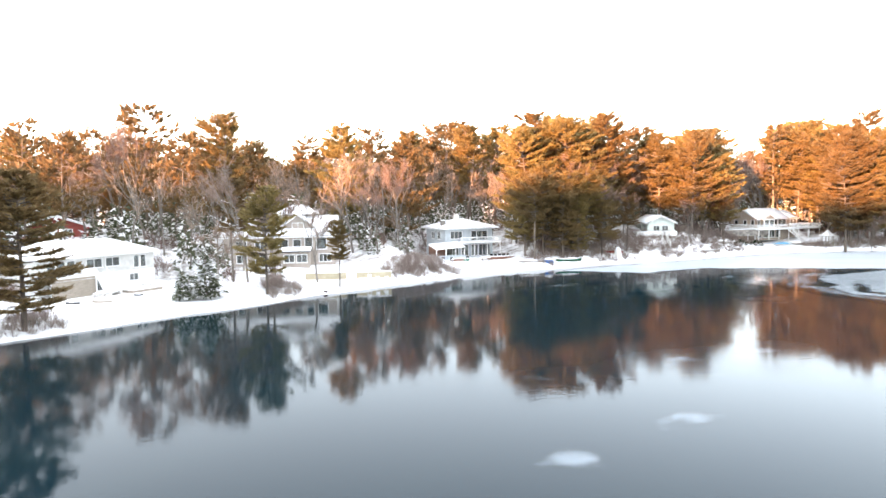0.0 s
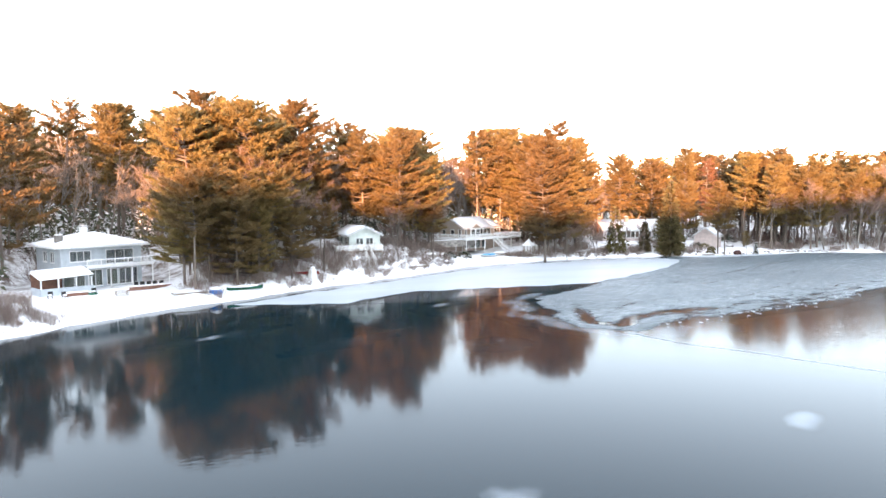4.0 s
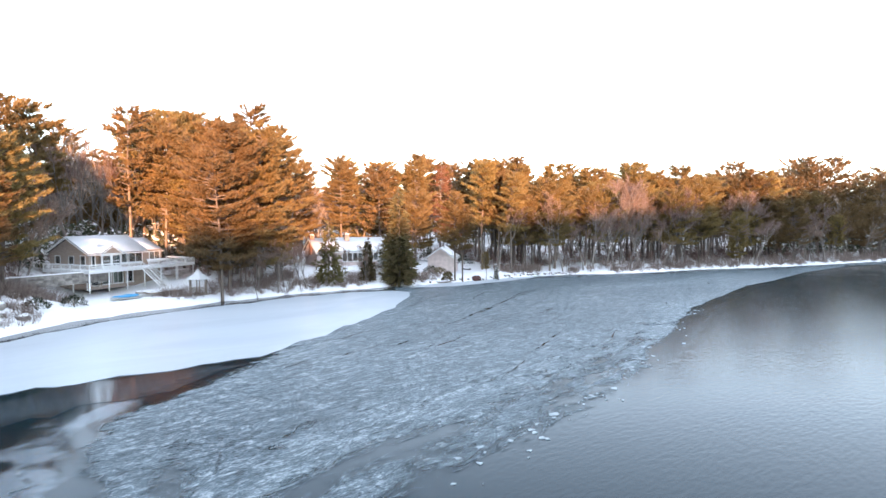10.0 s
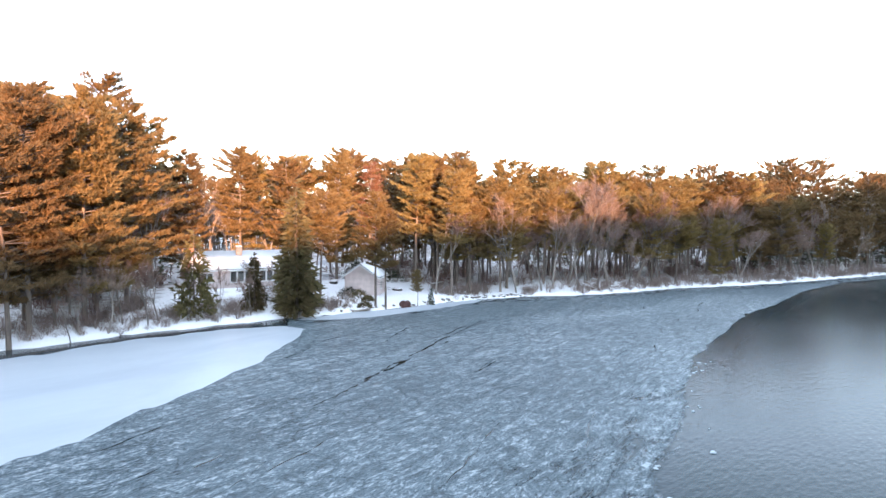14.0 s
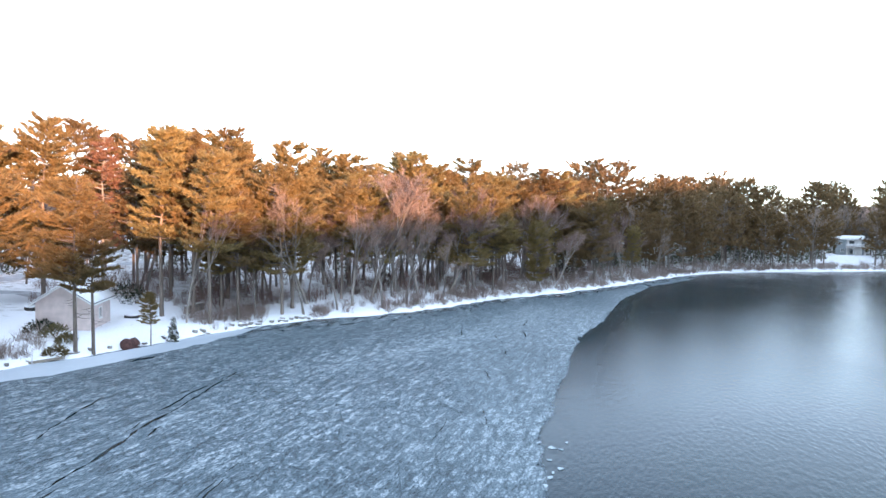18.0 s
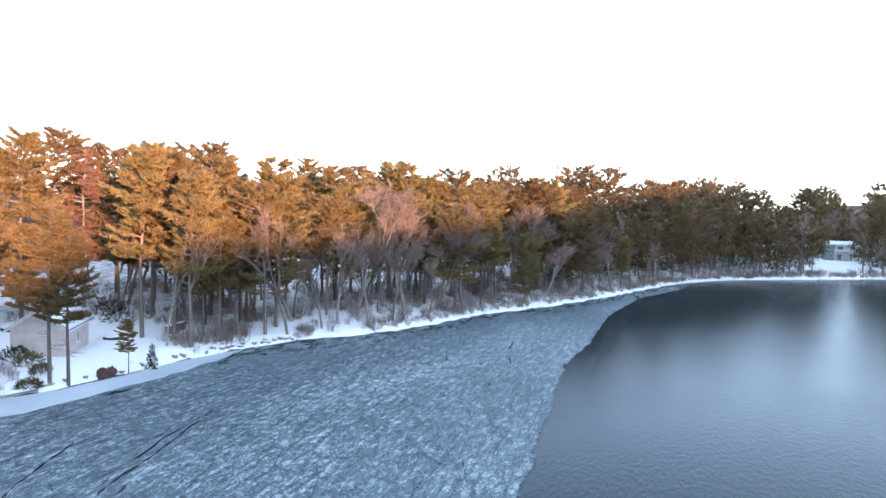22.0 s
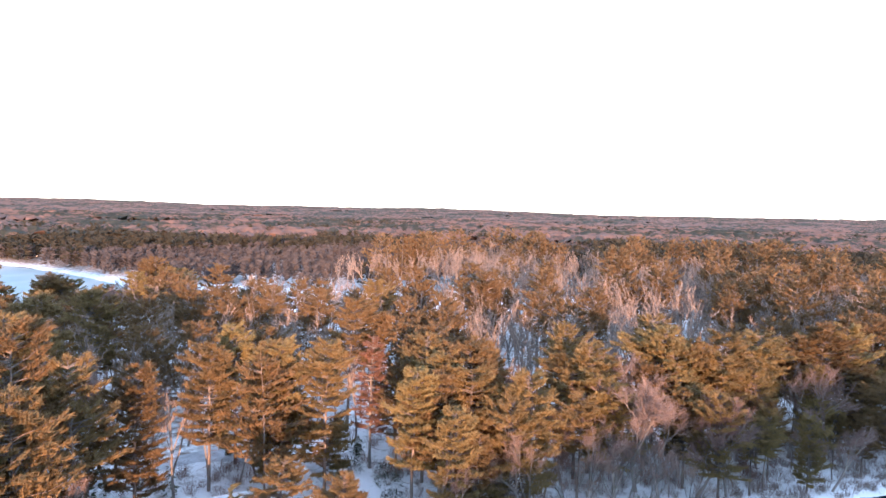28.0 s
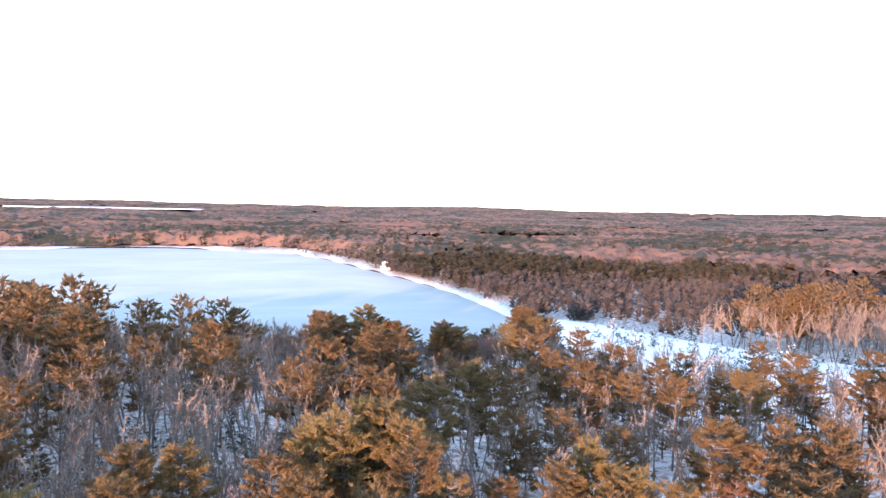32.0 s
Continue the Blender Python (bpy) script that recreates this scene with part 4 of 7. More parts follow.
def joined(name, shapes, spots, mat, label, category, which=1):
    """Many far trees in one mesh. spots: x, y, z, scale, turn, shape's number."""
    vs, fs, n = [], [], 0
    for x, y, z, s, a, k in spots:
        v, f = shapes[int(k)][which] if which is not None else shapes[int(k)]
        c, si = math.cos(a) * s, math.sin(a) * s
        w = np.empty_like(v)
        w[:, 0], w[:, 1], w[:, 2] = v[:, 0] * c - v[:, 1] * si + x, v[:, 0] * si + v[:, 1] * c + y, v[:, 2] * s + z
        vs.append(w)
        fs.append(f + n)
        n += len(v)
    if not vs:
        return None
    return tagged(new(name, mesh_from(name, np.concatenate(vs), np.concatenate(fs), mat)), label, category, kind="stuff")

# ---- forest ----
PINES = [pine_shape(11 + k, 22, sp, ba, 1.0, pl, wig=wg) for k, (sp, ba, pl, wg) in enumerate([(0.21, 0.22, 1.1, 0.3), (0.18, 0.32, 1.15, 0.35), (0.23, 0.20, 1.0, 0.25), (0.18, 0.42, 1.15, 0.45), (0.20, 0.14, 1.1, 0.3), (0.25, 0.28, 0.95, 0.4), (0.19, 0.50, 1.1, 0.4), (0.22, 0.46, 1.05, 0.5)])]
LOW_PINES = [pine_shape(41 + k, 22, sp, ba, 0.5, 1.0, width=0.13, dead=False) for k, (sp, ba) in enumerate([(0.24, 0.26), (0.20, 0.34), (0.26, 0.22), (0.22, 0.40)])]
FAR_PINES = [pine_shape(51 + k, 22, sp, ba, 0.2, 1.0, width=0.13, dead=False) for k, (sp, ba) in enumerate([(0.27, 0.22), (0.23, 0.28), (0.29, 0.20), (0.25, 0.32)])]
BARES = [bare_shape(71 + k, 18, 1.0, sp, fi) for k, (sp, fi) in enumerate([(0.55, 0.28), (0.42, 0.34), (0.65, 0.22), (0.35, 0.42), (0.5, 0.36)])]
LOW_BARES = [bare_shape(91 + k, 17, 0.5, sp, fi) for k, (sp, fi) in enumerate([(0.45, 0.34), (0.35, 0.42), (0.55, 0.3), (0.4, 0.38)])]
CEDARS = [cone_shape(121 + k, 9, sp) for k, sp in enumerate((0.22, 0.28, 0.18))]
SPRUCES = [cone_shape(131 + k, 9, sp, droop=-0.25) for k, sp in enumerate((0.24, 0.20))]
BRUSH = [brush_shape(141 + k, 2.4, 25, 0.055) for k in range(4)]

HOUSES_AT = [(-40, 94, 11), (-68, 128, 12), (-58, 113, 5), (-22, 115, 12), (9, 139, 12), (49, 143, 8), (85, 162, 12), (79, 153, 10), (9, 128, 8), (0, 119, 6), (12, 120, 8), (90.4, 149.5, 4), (129, 161, 11), (144.5, 148, 7), (143, 157, 8), (155, 157, 7), (132, 145, 5.5), (150, 148, 6), (381, 14, 9), (395, 0, 8)]
ROAD = [(60, 205), (95, 196), (124, 188.5), (141, 186.5), (165, 188), (200, 197)]
DRIVE = [(141, 186.5), (156, 173), (153, 158), (149, 152)]
# open lots down to the water, and the marsh beside the second lake
LOTS = [((-6, 104), (6, 134), 8.0), ((332, 26), (376, 15), 8.0), ((110, 143), (126, 158), 8.5), ((112, 152), (128, 160), 7.0), ((45, 130), (50, 141), 4.5), ((72, 144), (82, 158), 6.5)]
MARSH = [(230, 356), (242, 312), (276, 274), (315, 252), (350, 240)]


def near_line(x, y, line, w):
    return min(math.hypot(x - (a[0] + (b[0] - a[0]) * s), y - (a[1] + (b[1] - a[1]) * s))
               for a, b in zip(line, line[1:]) for s in [min(1, max(0, ((x - a[0]) * (b[0] - a[0]) + (y - a[1]) * (b[1] - a[1])) / ((b[0] - a[0]) ** 2 + (b[1] - a[1]) ** 2)))]) < w


def free(x, y, margin=0.0):
    if any(math.hypot(x - hx, y - hy) < hr + margin for hx, hy, hr in HOUSES_AT):
        return False
    if any(math.hypot(x - yx, y - yy) < yr * 0.8 for yx, yy, yr in YARDS):
        return False
    if any(near_line(x, y, [a, b], w) for a, b, w in LOTS) or near_line(x, y, MARSH[:3], 42) or near_line(x, y, MARSH, 24) or near_line(x, y, [(430, 262), (520, 302)], 26):
        return False
    return not (near_line(x, y, ROAD, 3.2) or near_line(x, y, DRIVE, 3.0))


LABELS = {"pine": ("pine_tree", "tall white pine with layered limbs and bare lower trunk", "pine trees on the shore"),
          "bare": ("bare_tree", "leafless grey-barked tree with fine twigs, standing in snow", "bare trees on the shore"),
          "cedar": ("cedar_tree", "dense brownish cedar that reaches to the snowy ground", "cedars on the shore"),
          "spruce": ("spruce_tree", "dark young conifer dusted with snow", "young conifers"),
          "larch": ("larch_tree", "bare pinkish larch with feathery twigs", "larches")}


def plant(kind, x, y, top=None, h=None, shape=None, turn=None, thin=1.0):
    """Plants one tree that reaches up to the height top, or is h high."""
    z = gz(x, y) - 0.05
    h = (top - z) if h is None else h
    sets = {"pine": (PINES, 22.0, "bark", "needles"), "bare": (BARES, 18.0, "grey_bark", "twigs"), "cedar": (CEDARS, 9.0, "bark", "cedar"),
            "spruce": (SPRUCES, 9.0, "bark", "spruce"), "larch": (LARCHES, 22.0, "grey_bark", "larch")}
    shapes, own, tm, cm = sets[kind]
    k = rng.randrange(len(shapes)) if shape is None else shape % len(shapes)
    key = (kind, k)
    name, label, group = LABELS[kind]
    s = h / own
    m = Matrix.Translation((x, y, z)) @ Matrix.Rotation(rng.uniform(0, 6.28) if turn is None else turn, 4, "Z") @ Matrix.Diagonal((s * thin, s * thin, s, 1))
    if key not in first:
        ob = tree_thing(name, shapes[k], M[tm], M[cm], label, "tree", group, cone_shape(171 + k, 9, 0.23, 0.5, -0.1, width=0.26)[1] if kind == "spruce" else None)
        ob.matrix_world = m
        first[key] = ob
        return ob
    ob = copy_thing(first[key], Matrix())
    ob.matrix_basis = m
    return ob


rng = random.Random(5)
first = {}
LARCHES = [pine_shape(61, 22, 0.15, 0.25, 0.8, 0.9, width=0.08, up=0.1), pine_shape(62, 22, 0.12, 0.3, 0.8, 0.9, width=0.08, up=0.1)]

# trees that can be told apart, with the height that their tops reach
WEST_TREES = ("pine -76.5 124.9 26.1; pine -74.3 138.4 27.3; bare -60.3 111.7 21.3; bare -47.9 116.4 26.3; pine -37 125.4 28.8; pine -35 66.4 15.4; spruce -26.5 81 4.6; spruce -24.3 82.4 6.4; "
    "bare -22.7 92.6 19; pine -25.5 95 15.5; bare -19.5 94 15; bare -14 96.2 14; pine -18.4 86.8 14.2; pine -16.9 133.9 27.8; pine -10.5 93.9 9.7; bare -10.3 129.8 22.5; pine -5.4 165.4 29.7; pine -4.9 159.6 29.4; bare -4.8 128.3 20.7; "
    "pine 9.8 166.1 31.3; pine 10.4 170.6 31.2; pine 17.3 175.2 32")
MIDDLE_TREES = ("pine 20.2 132.3 17.6; pine 24 137 19; pine 27.2 132.2 16.9; pine 31 136.5 20; pine 37.2 159.3 28.8; pine 42.3 161.3 32.3; pine 52.6 150.2 26.8; pine 57.5 143.5 26.5; "
    "pine 58 172 29; pine 61.2 150 27.8; bare 62 160 22; pine 66 168 28; pine 70 183 30; pine 72 172 30; pine 78 180 31; bare 83.4 177.8 25.7; "
    "bare 88.3 178.5 25.9; pine 92.3 145.8 22; pine 95 148.5 26.8")
GAZEBO_TREES = ("pine 95.3 170 28.8; pine 103 181 33; pine 109 186 34; pine 98 184.5 32; pine 114 180 32; pine 106.5 192 33; bare 97.5 144.8 7; pine 99 163 28.4; bare 99 147 8; bare 101.5 145.6 7.5; bare 106.3 146.2 8.4; bare 111.2 145.4 7.8; bare 115 144.9 7.2; bare 118.4 143.6 6.5; bare 103.6 148.6 9; pine 101 150 27; bare 104 147.5 9; pine 104 154 26; pine 107 164 28; "
    "bare 108 147 8; pine 109 157 28; pine 110.6 167.5 33; cedar 112 146 12; cedar 120 145 9; bare 122 145 8; cedar 123.2 140.2 14.5; cedar 124.2 141.5 18.5; "
    "pine 124.4 210.5 30.5; bare 126.3 183 24.9; pine 126.6 174 24.5")
CEDAR_TREES = ("bare 127 143.5 7; spruce 128 149 9; pine 132.4 146.0 17.6; bare 132.5 184 21; spruce 133 151 7; pine 135.7 137.7 17.2; pine 136.9 136.8 14.8; pine 137 172.8 26.1; "
    "pine 137.4 227.7 28.4; pine 142.6 135.4 5.6; spruce 144.9 134.6 3.0; pine 145.3 180.2 26.8; pine 145.9 170 25.5; spruce 146 184 6; pine 147 168 25.5; bare 150.7 178.8 16.1; "
    "bare 151 138.4 16.7; pine 151.6 163 26.5; pine 152.4 136.1 21.5")
EAST_TREES = ("pine 153.5 144.6 24.8; pine 156.4 135.2 17; pine 157 142.8 24.1; larch 162.1 164.4 25.5; pine 163 133.2 21; spruce 164 170 6; bare 165 131 18; pine 168.7 179.4 29.3; "
    "pine 170 149.1 17; pine 192.7 144.5 26.6; pine 196 117.2 19.3; pine 205.2 213 27.3; pine 206.9 126.4 24.7; pine 208.7 156 21; pine 209 134.6 27.6; pine 212 108 14; "
    "pine 237.9 200.9 28.9")
HEROES = "; ".join((WEST_TREES, MIDDLE_TREES, GAZEBO_TREES, CEDAR_TREES, EAST_TREES)).split(";")
spots = []
for line in HEROES:
    kind, x, y, top = line.split()
    spots.append((float(x), float(y)))
    plant(kind, float(x), float(y), float(top), thin=(0.95 if float(top) > 13 else 0.9) if kind == "cedar" else (1.5 if kind == "spruce" and float(x) < 0 else (1.45 if kind == "pine" and float(x) < -30 and float(y) < 80 else 1.0)), shape=3 if kind == "pine" and 134 < float(x) < 158 and float(y) < 147 else (4 if float(x) < -30 and float(y) < 80 else None))

# the shore belt, tree by tree
grid = {}


def crowded(x, y, r):
    c = (int(x // 6), int(y // 6))
    for i in (-1, 0, 1):
        for j in (-1, 0, 1):
            for q in grid.get((c[0] + i, c[1] + j), ()):
                if math.hypot(q[0] - x, q[1] - y) < r:
                    return True
    return False


def keep(x, y):
    grid.setdefault((int(x // 6), int(y // 6)), []).append((x, y))


for x, y in spots:
    keep(x, y)
cand = np.random.RandomState(8).uniform((-190, -60), (450, 335), (66000, 2))
dist = shore_distance(cand[:, 0], cand[:, 1])
low_spots = {"pine": [], "bare": []}
count = {"pine": len([1 for l in HEROES if l.strip().startswith("pine")]), "bare": 14}
for (x, y), d in zip(cand, dist):
    if d < 3 or d > 220 or (y < 50 and x < 250):
        continue
    belt = d < 26 and -55 < x < 250 and y > 55
    r = ((4.6 if x < 2 else 2.8) if x < 110 else 3.4) if belt else ((4.3 if x < 120 else 4.6) if d < 55 else (5.5 if x < 90 else 4.9))
    if x < -30 and y < 106:
        continue
    if crowded(x, y, r) or not free(x, y):
        continue
    # a thin stand, through which the low sun reaches the wood behind
    sparse = (-15 < x < 78 and 150 < y < 195) or (74 < x < 98 and 166 < y < 200)
    if sparse and rng.random() < 0.6:
        continue
    n = noise.noise(Vector((x * 0.035, y * 0.035, 3.0)))
    share = (0.55 if d < 34 else 0.26) + 0.5 * n
    if x < 2:
        share = 0.22 + 0.5 * n
    elif 100 < x <= 150 and y <= 185:
        share = (0.42 if d < 34 else 0.11) + 0.5 * n
    elif y > 185 and x < 175:
        share = (0.04 if x < 100 else 0.2) + 0.45 * n
    elif x > 150:
        share = (0.42 if d < 14 else (0.34 if d < 34 else 0.13)) + 0.5 * n
    kind = "pine" if rng.random() < (share * 0.5 if sparse else share) else "bare"
    keep(x, y)
    tall = (rng.uniform(17, 26) if kind == "pine" else (rng.uniform(12, 19.5) if d < 50 else rng.uniform(14.5, 20.5))) * (1.08 if x < 100 and d > 14 else 1.0)
    if x < 110:
        tall *= float(np.interp(d, [3, 9, 16, 60, 120], [0.55, 0.75, 0.97, 1.05, 1.12])) * (0.82 if x < -30 else (0.9 if x < 0 else 1.0))
    elif d < 12:
        tall *= rng.uniform(0.6, 0.95)
    if kind == "bare" and x < 120 and 185 < y <= 235:
        tall = rng.uniform(20, 26)
    if x < 130 and y > 235:
        tall *= 1.12 if x > 60 else 1.3
    if x > 165:
        tall *= 1.26 if x > 270 else (1.0 if kind == "pine" else 1.1)
    if belt and count[kind] < 330:
        count[kind] += 1
        plant(kind, x, y, h=tall, thin=rng.uniform(0.95, 1.3), shape=rng.choice((1, 3, 5, 6, 7)) if kind == "pine" and x > 112 else None)
    else:
        shapes = LOW_PINES if kind == "pine" else LOW_BARES
        own = 22.0 if kind == "pine" else 17.0
        low_spots[kind].append((x, y, d, tall / own, rng.uniform(0, 6.28), rng.randrange(4)))
for kind, shapes, tm, cm in (("pine", LOW_PINES + FAR_PINES, "bark", "needles"), ("bare", LOW_BARES, "grey_bark", "twigs")):
    sp = low_spots[kind]
    hz = height(np.array([s[0] for s in sp]), np.array([s[1] for s in sp]))
    # finer crowns where the wood stands near, coarser ones in its depth
    sp = [(s[0], s[1], z - 0.05, s[3], s[4], s[5] + (4 if kind == "pine" and math.hypot(s[0] - 130, s[1] - 140) > 165 else 0)) for s, z in zip(sp, hz)]
    joined(kind + "_wood_crowns", shapes, sp, M[cm], "crowns of the " + ("pine" if kind == "pine" else "leafless") + " wood behind the shore", "woods", 1)
    joined(kind + "_wood_trunks", shapes, sp, M[tm], "trunks of the " + ("pine" if kind == "pine" else "leafless") + " wood behind the shore", "woods", 0)

# brush along the banks
def brushy(x, y):
    return not (any(math.hypot(x - hx, y - hy) < hr - 3.5 for hx, hy, hr in HOUSES_AT) or any(math.hypot(x - yx, y - yy) < yr * 0.45 for yx, yy, yr in YARDS) or near_line(x, y, DRIVE, 3.0))


bs = []
bc = np.random.RandomState(9).uniform((-45, 55), (345, 175), (60000, 2))
bd = shore_distance(bc[:, 0], bc[:, 1])
for (x, y), d in zip(bc, bd):
    if 0.6 < d < ((12 if 22 < x < 74 or 94 < x < 128 else 7) if x < 165 else 4.5) and len(bs) < 4000 and brushy(x, y) and noise.noise(Vector((x * 0.12, y * 0.12, 7))) > ((-0.4 if 36 < x < 72 else -0.15) if x < 165 else 0.08) and not any(math.hypot(x - a, y - b) < c for a, b, c in ((-28, 80, 12), (-10, 97, 8), (12, 118, 9), (80, 147, 6), (143, 138, 7))):
        bs.append((x, y, rng.uniform(0.3, 0.75) * (rng.uniform(1.0, 1.9) if d > 2.5 and x < 165 else 1), rng.uniform(0, 6.28), rng.randrange(4)))
    elif 5 < d < 25 and x > 160 and rng.random() < 0.05 and len(bs) < 4600:
        bs.append((x, y, rng.uniform(0.5, 1.1), rng.uniform(0, 6.28), rng.randrange(4)))
bay = np.random.RandomState(12).uniform((165, -10), (350, 130), (30000, 2))
for (x, y), d in zip(bay, shore_distance(bay[:, 0], bay[:, 1])):
    if 1.0 < d < 13 and rng.random() < 0.40 - 0.03 * d and len(bs) < 6400 and not near_line(x, y, [(332, 26), (376, 15)], 4):
        bs.append((x, y, rng.uniform(0.5, 1.25), rng.uniform(0, 6.28), rng.randrange(4)))
for k in range(420):
    i = rng.randrange(len(MARSH) - 1)
    f = rng.random()
    x, y = MARSH[i][0] + (MARSH[i + 1][0] - MARSH[i][0]) * f + rng.gauss(0, 18), MARSH[i][1] + (MARSH[i + 1][1] - MARSH[i][1]) * f + rng.gauss(0, 18)
    if gz(x, y) > 0.6:
        bs.append((x, y, rng.uniform(0.6, 1.6), rng.uniform(0, 6.28), rng.randrange(4)))
for k in range(70):
    bs.append((rng.uniform(-6, 5), rng.uniform(107, 116), rng.uniform(0.4, 1.0), rng.uniform(0, 6.28), rng.randrange(4)))
hz = height(np.array([b[0] for b in bs]), np.array([b[1] for b in bs]))
joined("shore_brush", BRUSH, [(b[0], b[1], z - 0.05, b[2], b[3], b[4]) for b, z in zip(bs, hz)], M["brush"], "tangled reddish-brown leafless brush along the bank", "brush", None)


# dark young growth between the trunks
YOUNG = [cone_shape(151 + k, 5, sp, level=0.15, base=0.02, width=0.38) for k, sp in enumerate((0.30, 0.36, 0.26))]
ys, yc = [], np.random.RandomState(10).uniform((-150, 60), (300, 250), (16000, 2))
yd = shore_distance(yc[:, 0], yc[:, 1])
for (x, y), d in zip(yc, yd):
    if 14 < d < 110 and free(x, y, 1.0) and rng.random() < (0.30 if x < 120 else 0.05) and len(ys) < 1100:
        ys.append((x, y, rng.uniform(0.45, 1.3) * (rng.uniform(1.0, 1.9) if d > 26 and x < 120 else 1.0), rng.uniform(0, 6.28), rng.randrange(3)))
yb = np.random.RandomState(13).uniform((240, -55), (450, 110), (6000, 2))
for (x, y), d in zip(yb, shore_distance(yb[:, 0], yb[:, 1])):
    if 16 < d < 90 and free(x, y, 1.0) and rng.random() < 0.2 and len(ys) < 1550:
        ys.append((x, y, rng.uniform(0.8, 2.2), rng.uniform(0, 6.28), rng.randrange(3)))
# dark evergreens that line the open marsh
for k in range(300):
    i = rng.randrange(len(MARSH) - 1)
    f = rng.random()
    x, y = MARSH[i][0] + (MARSH[i + 1][0] - MARSH[i][0]) * f + rng.gauss(0, 20), MARSH[i][1] + (MARSH[i + 1][1] - MARSH[i][1]) * f + rng.gauss(0, 20)
    if gz(x, y) > 0.6:
        ys.append((x, y, rng.uniform(0.6, 1.9), rng.uniform(0, 6.28), rng.randrange(3)))
hz = height(np.array([b[0] for b in ys]), np.array([b[1] for b in ys]))
ys = [(b[0], b[1], z - 0.05, b[2], b[3], b[4]) for b, z in zip(ys, hz)]
joined("undergrowth", YOUNG, ys, M["spruce"], "dark young evergreen growth under the wood", "undergrowth", 1)
DUST = [cone_shape(151 + k, 5, sp * 1.02, level=0.10, base=0.02, width=0.26) for k, sp in enumerate((0.30, 0.36, 0.26))]
joined("snow_on_undergrowth", DUST, [(a, b, c + 0.12, s_, t_, k) for a, b, c, s_, t_, k in ys], M["snow"], "snow lying on the young evergreens", "snow", 1)
us = []
for (x, y), d in zip(yc[::-1], yd[::-1]):
    if 10 < d < 45 and free(x, y) and len(us) < 700 and x < 260:
        us.append((x, y, rng.uniform(0.8, 1.8), rng.uniform(0, 6.28), rng.randrange(4)))
hz = height(np.array([b[0] for b in us]), np.array([b[1] for b in us]))
joined("saplings", [brush_shape(161 + k, 2.4, 34, 0.04) for k in range(4)], [(b[0], b[1], z - 0.05, b[2], b[3], b[4]) for b, z in zip(us, hz)], M["twigs"], "thin leafless saplings under the wood", "undergrowth", None)


# far woods: small ragged tufts over the plain to the horizon
def tuft(seed, n, h, w):
    rs = np.random.RandomState(seed)
    s = Soup()
    f = rs.uniform(0.25, 1, n)
    az = rs.uniform(0, 6.28, n)
    rad = 0.30 * h * np.sin(np.clip((f - 0.1) * 3.3, 0, math.pi)) ** 0.6
    p = np.stack([np.cos(az) * rad * 0.5, np.sin(az) * rad * 0.5, f * h * 0.85], -1)
    d = np.stack([np.cos(az), np.sin(az), rs.uniform(-0.1, 0.9, n)], -1)
    s.blades(p, d, rs.uniform(0.6, 1.0, n) * h * 0.30, w * h, rs)
    return s.done()


TUFTS = [tuft(200 + k, 90, 18, 0.075) for k in range(4)] + [tuft(210 + k, 36, 18, 0.12) for k in range(4)]
far = {"pine": [], "bare": []}
rs = np.random.RandomState(21)
for r0, r1, gap in ((230, 640, 9.0), (640, 1150, 17.0)):
    n = int(0.5 * (r1 * r1 - r0 * r0) * 2.6 / gap ** 2)
    rr = np.sqrt(rs.uniform(r0 * r0, r1 * r1, n))
    aa = rs.uniform(radians(-28), radians(140), n)
    fx, fy = 95 + rr * np.cos(aa), 85 + rr * np.sin(aa)
    fd = shore_distance(fx, fy)
    fz = height(fx, fy, fd)
    for x, y, d, z in zip(fx, fy, fd, fz):
        if d < 5 or (d < 220 and -190 < x < 450 and -60 < y < 335) or math.hypot(x - 518, y - 302) < 28 or (abs(x - 475) < 70 and abs(y - 1085) < 40) or near_line(x, y, MARSH[:3], 42) or near_line(x, y, MARSH, 24) or math.hypot(x - 235, y - 480) < 14 or math.hypot(x - 334, y - 500) < 16 or math.hypot(x - 300, y - 430) < 14:
            continue
        # more dark evergreens below y 380 stand in for the valley's shade
        k = "pine" if noise.noise(Vector((x * 0.006, y * 0.006, 1.0))) * 0.9 + rs.uniform(-0.25, 0.25) > (0.06 if y < 380 else 0.16) else "bare"
        far[k].append((x, y, z - 0.3, rs.uniform(0.7, 1.15) * (1.0 if k == "pine" else 0.8), rs.uniform(0, 6.28), rs.randint(4) + (4 if gap > 10 else 0)))
# both far woods take the tints with shade in their colour
for k, mat, lab in (("pine", "far_needles_shaded", "far evergreen woods reaching to the horizon"), ("bare", "far_twigs_shaded", "far leafless woods reaching to the horizon")):
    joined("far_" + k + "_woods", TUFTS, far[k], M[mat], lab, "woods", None)
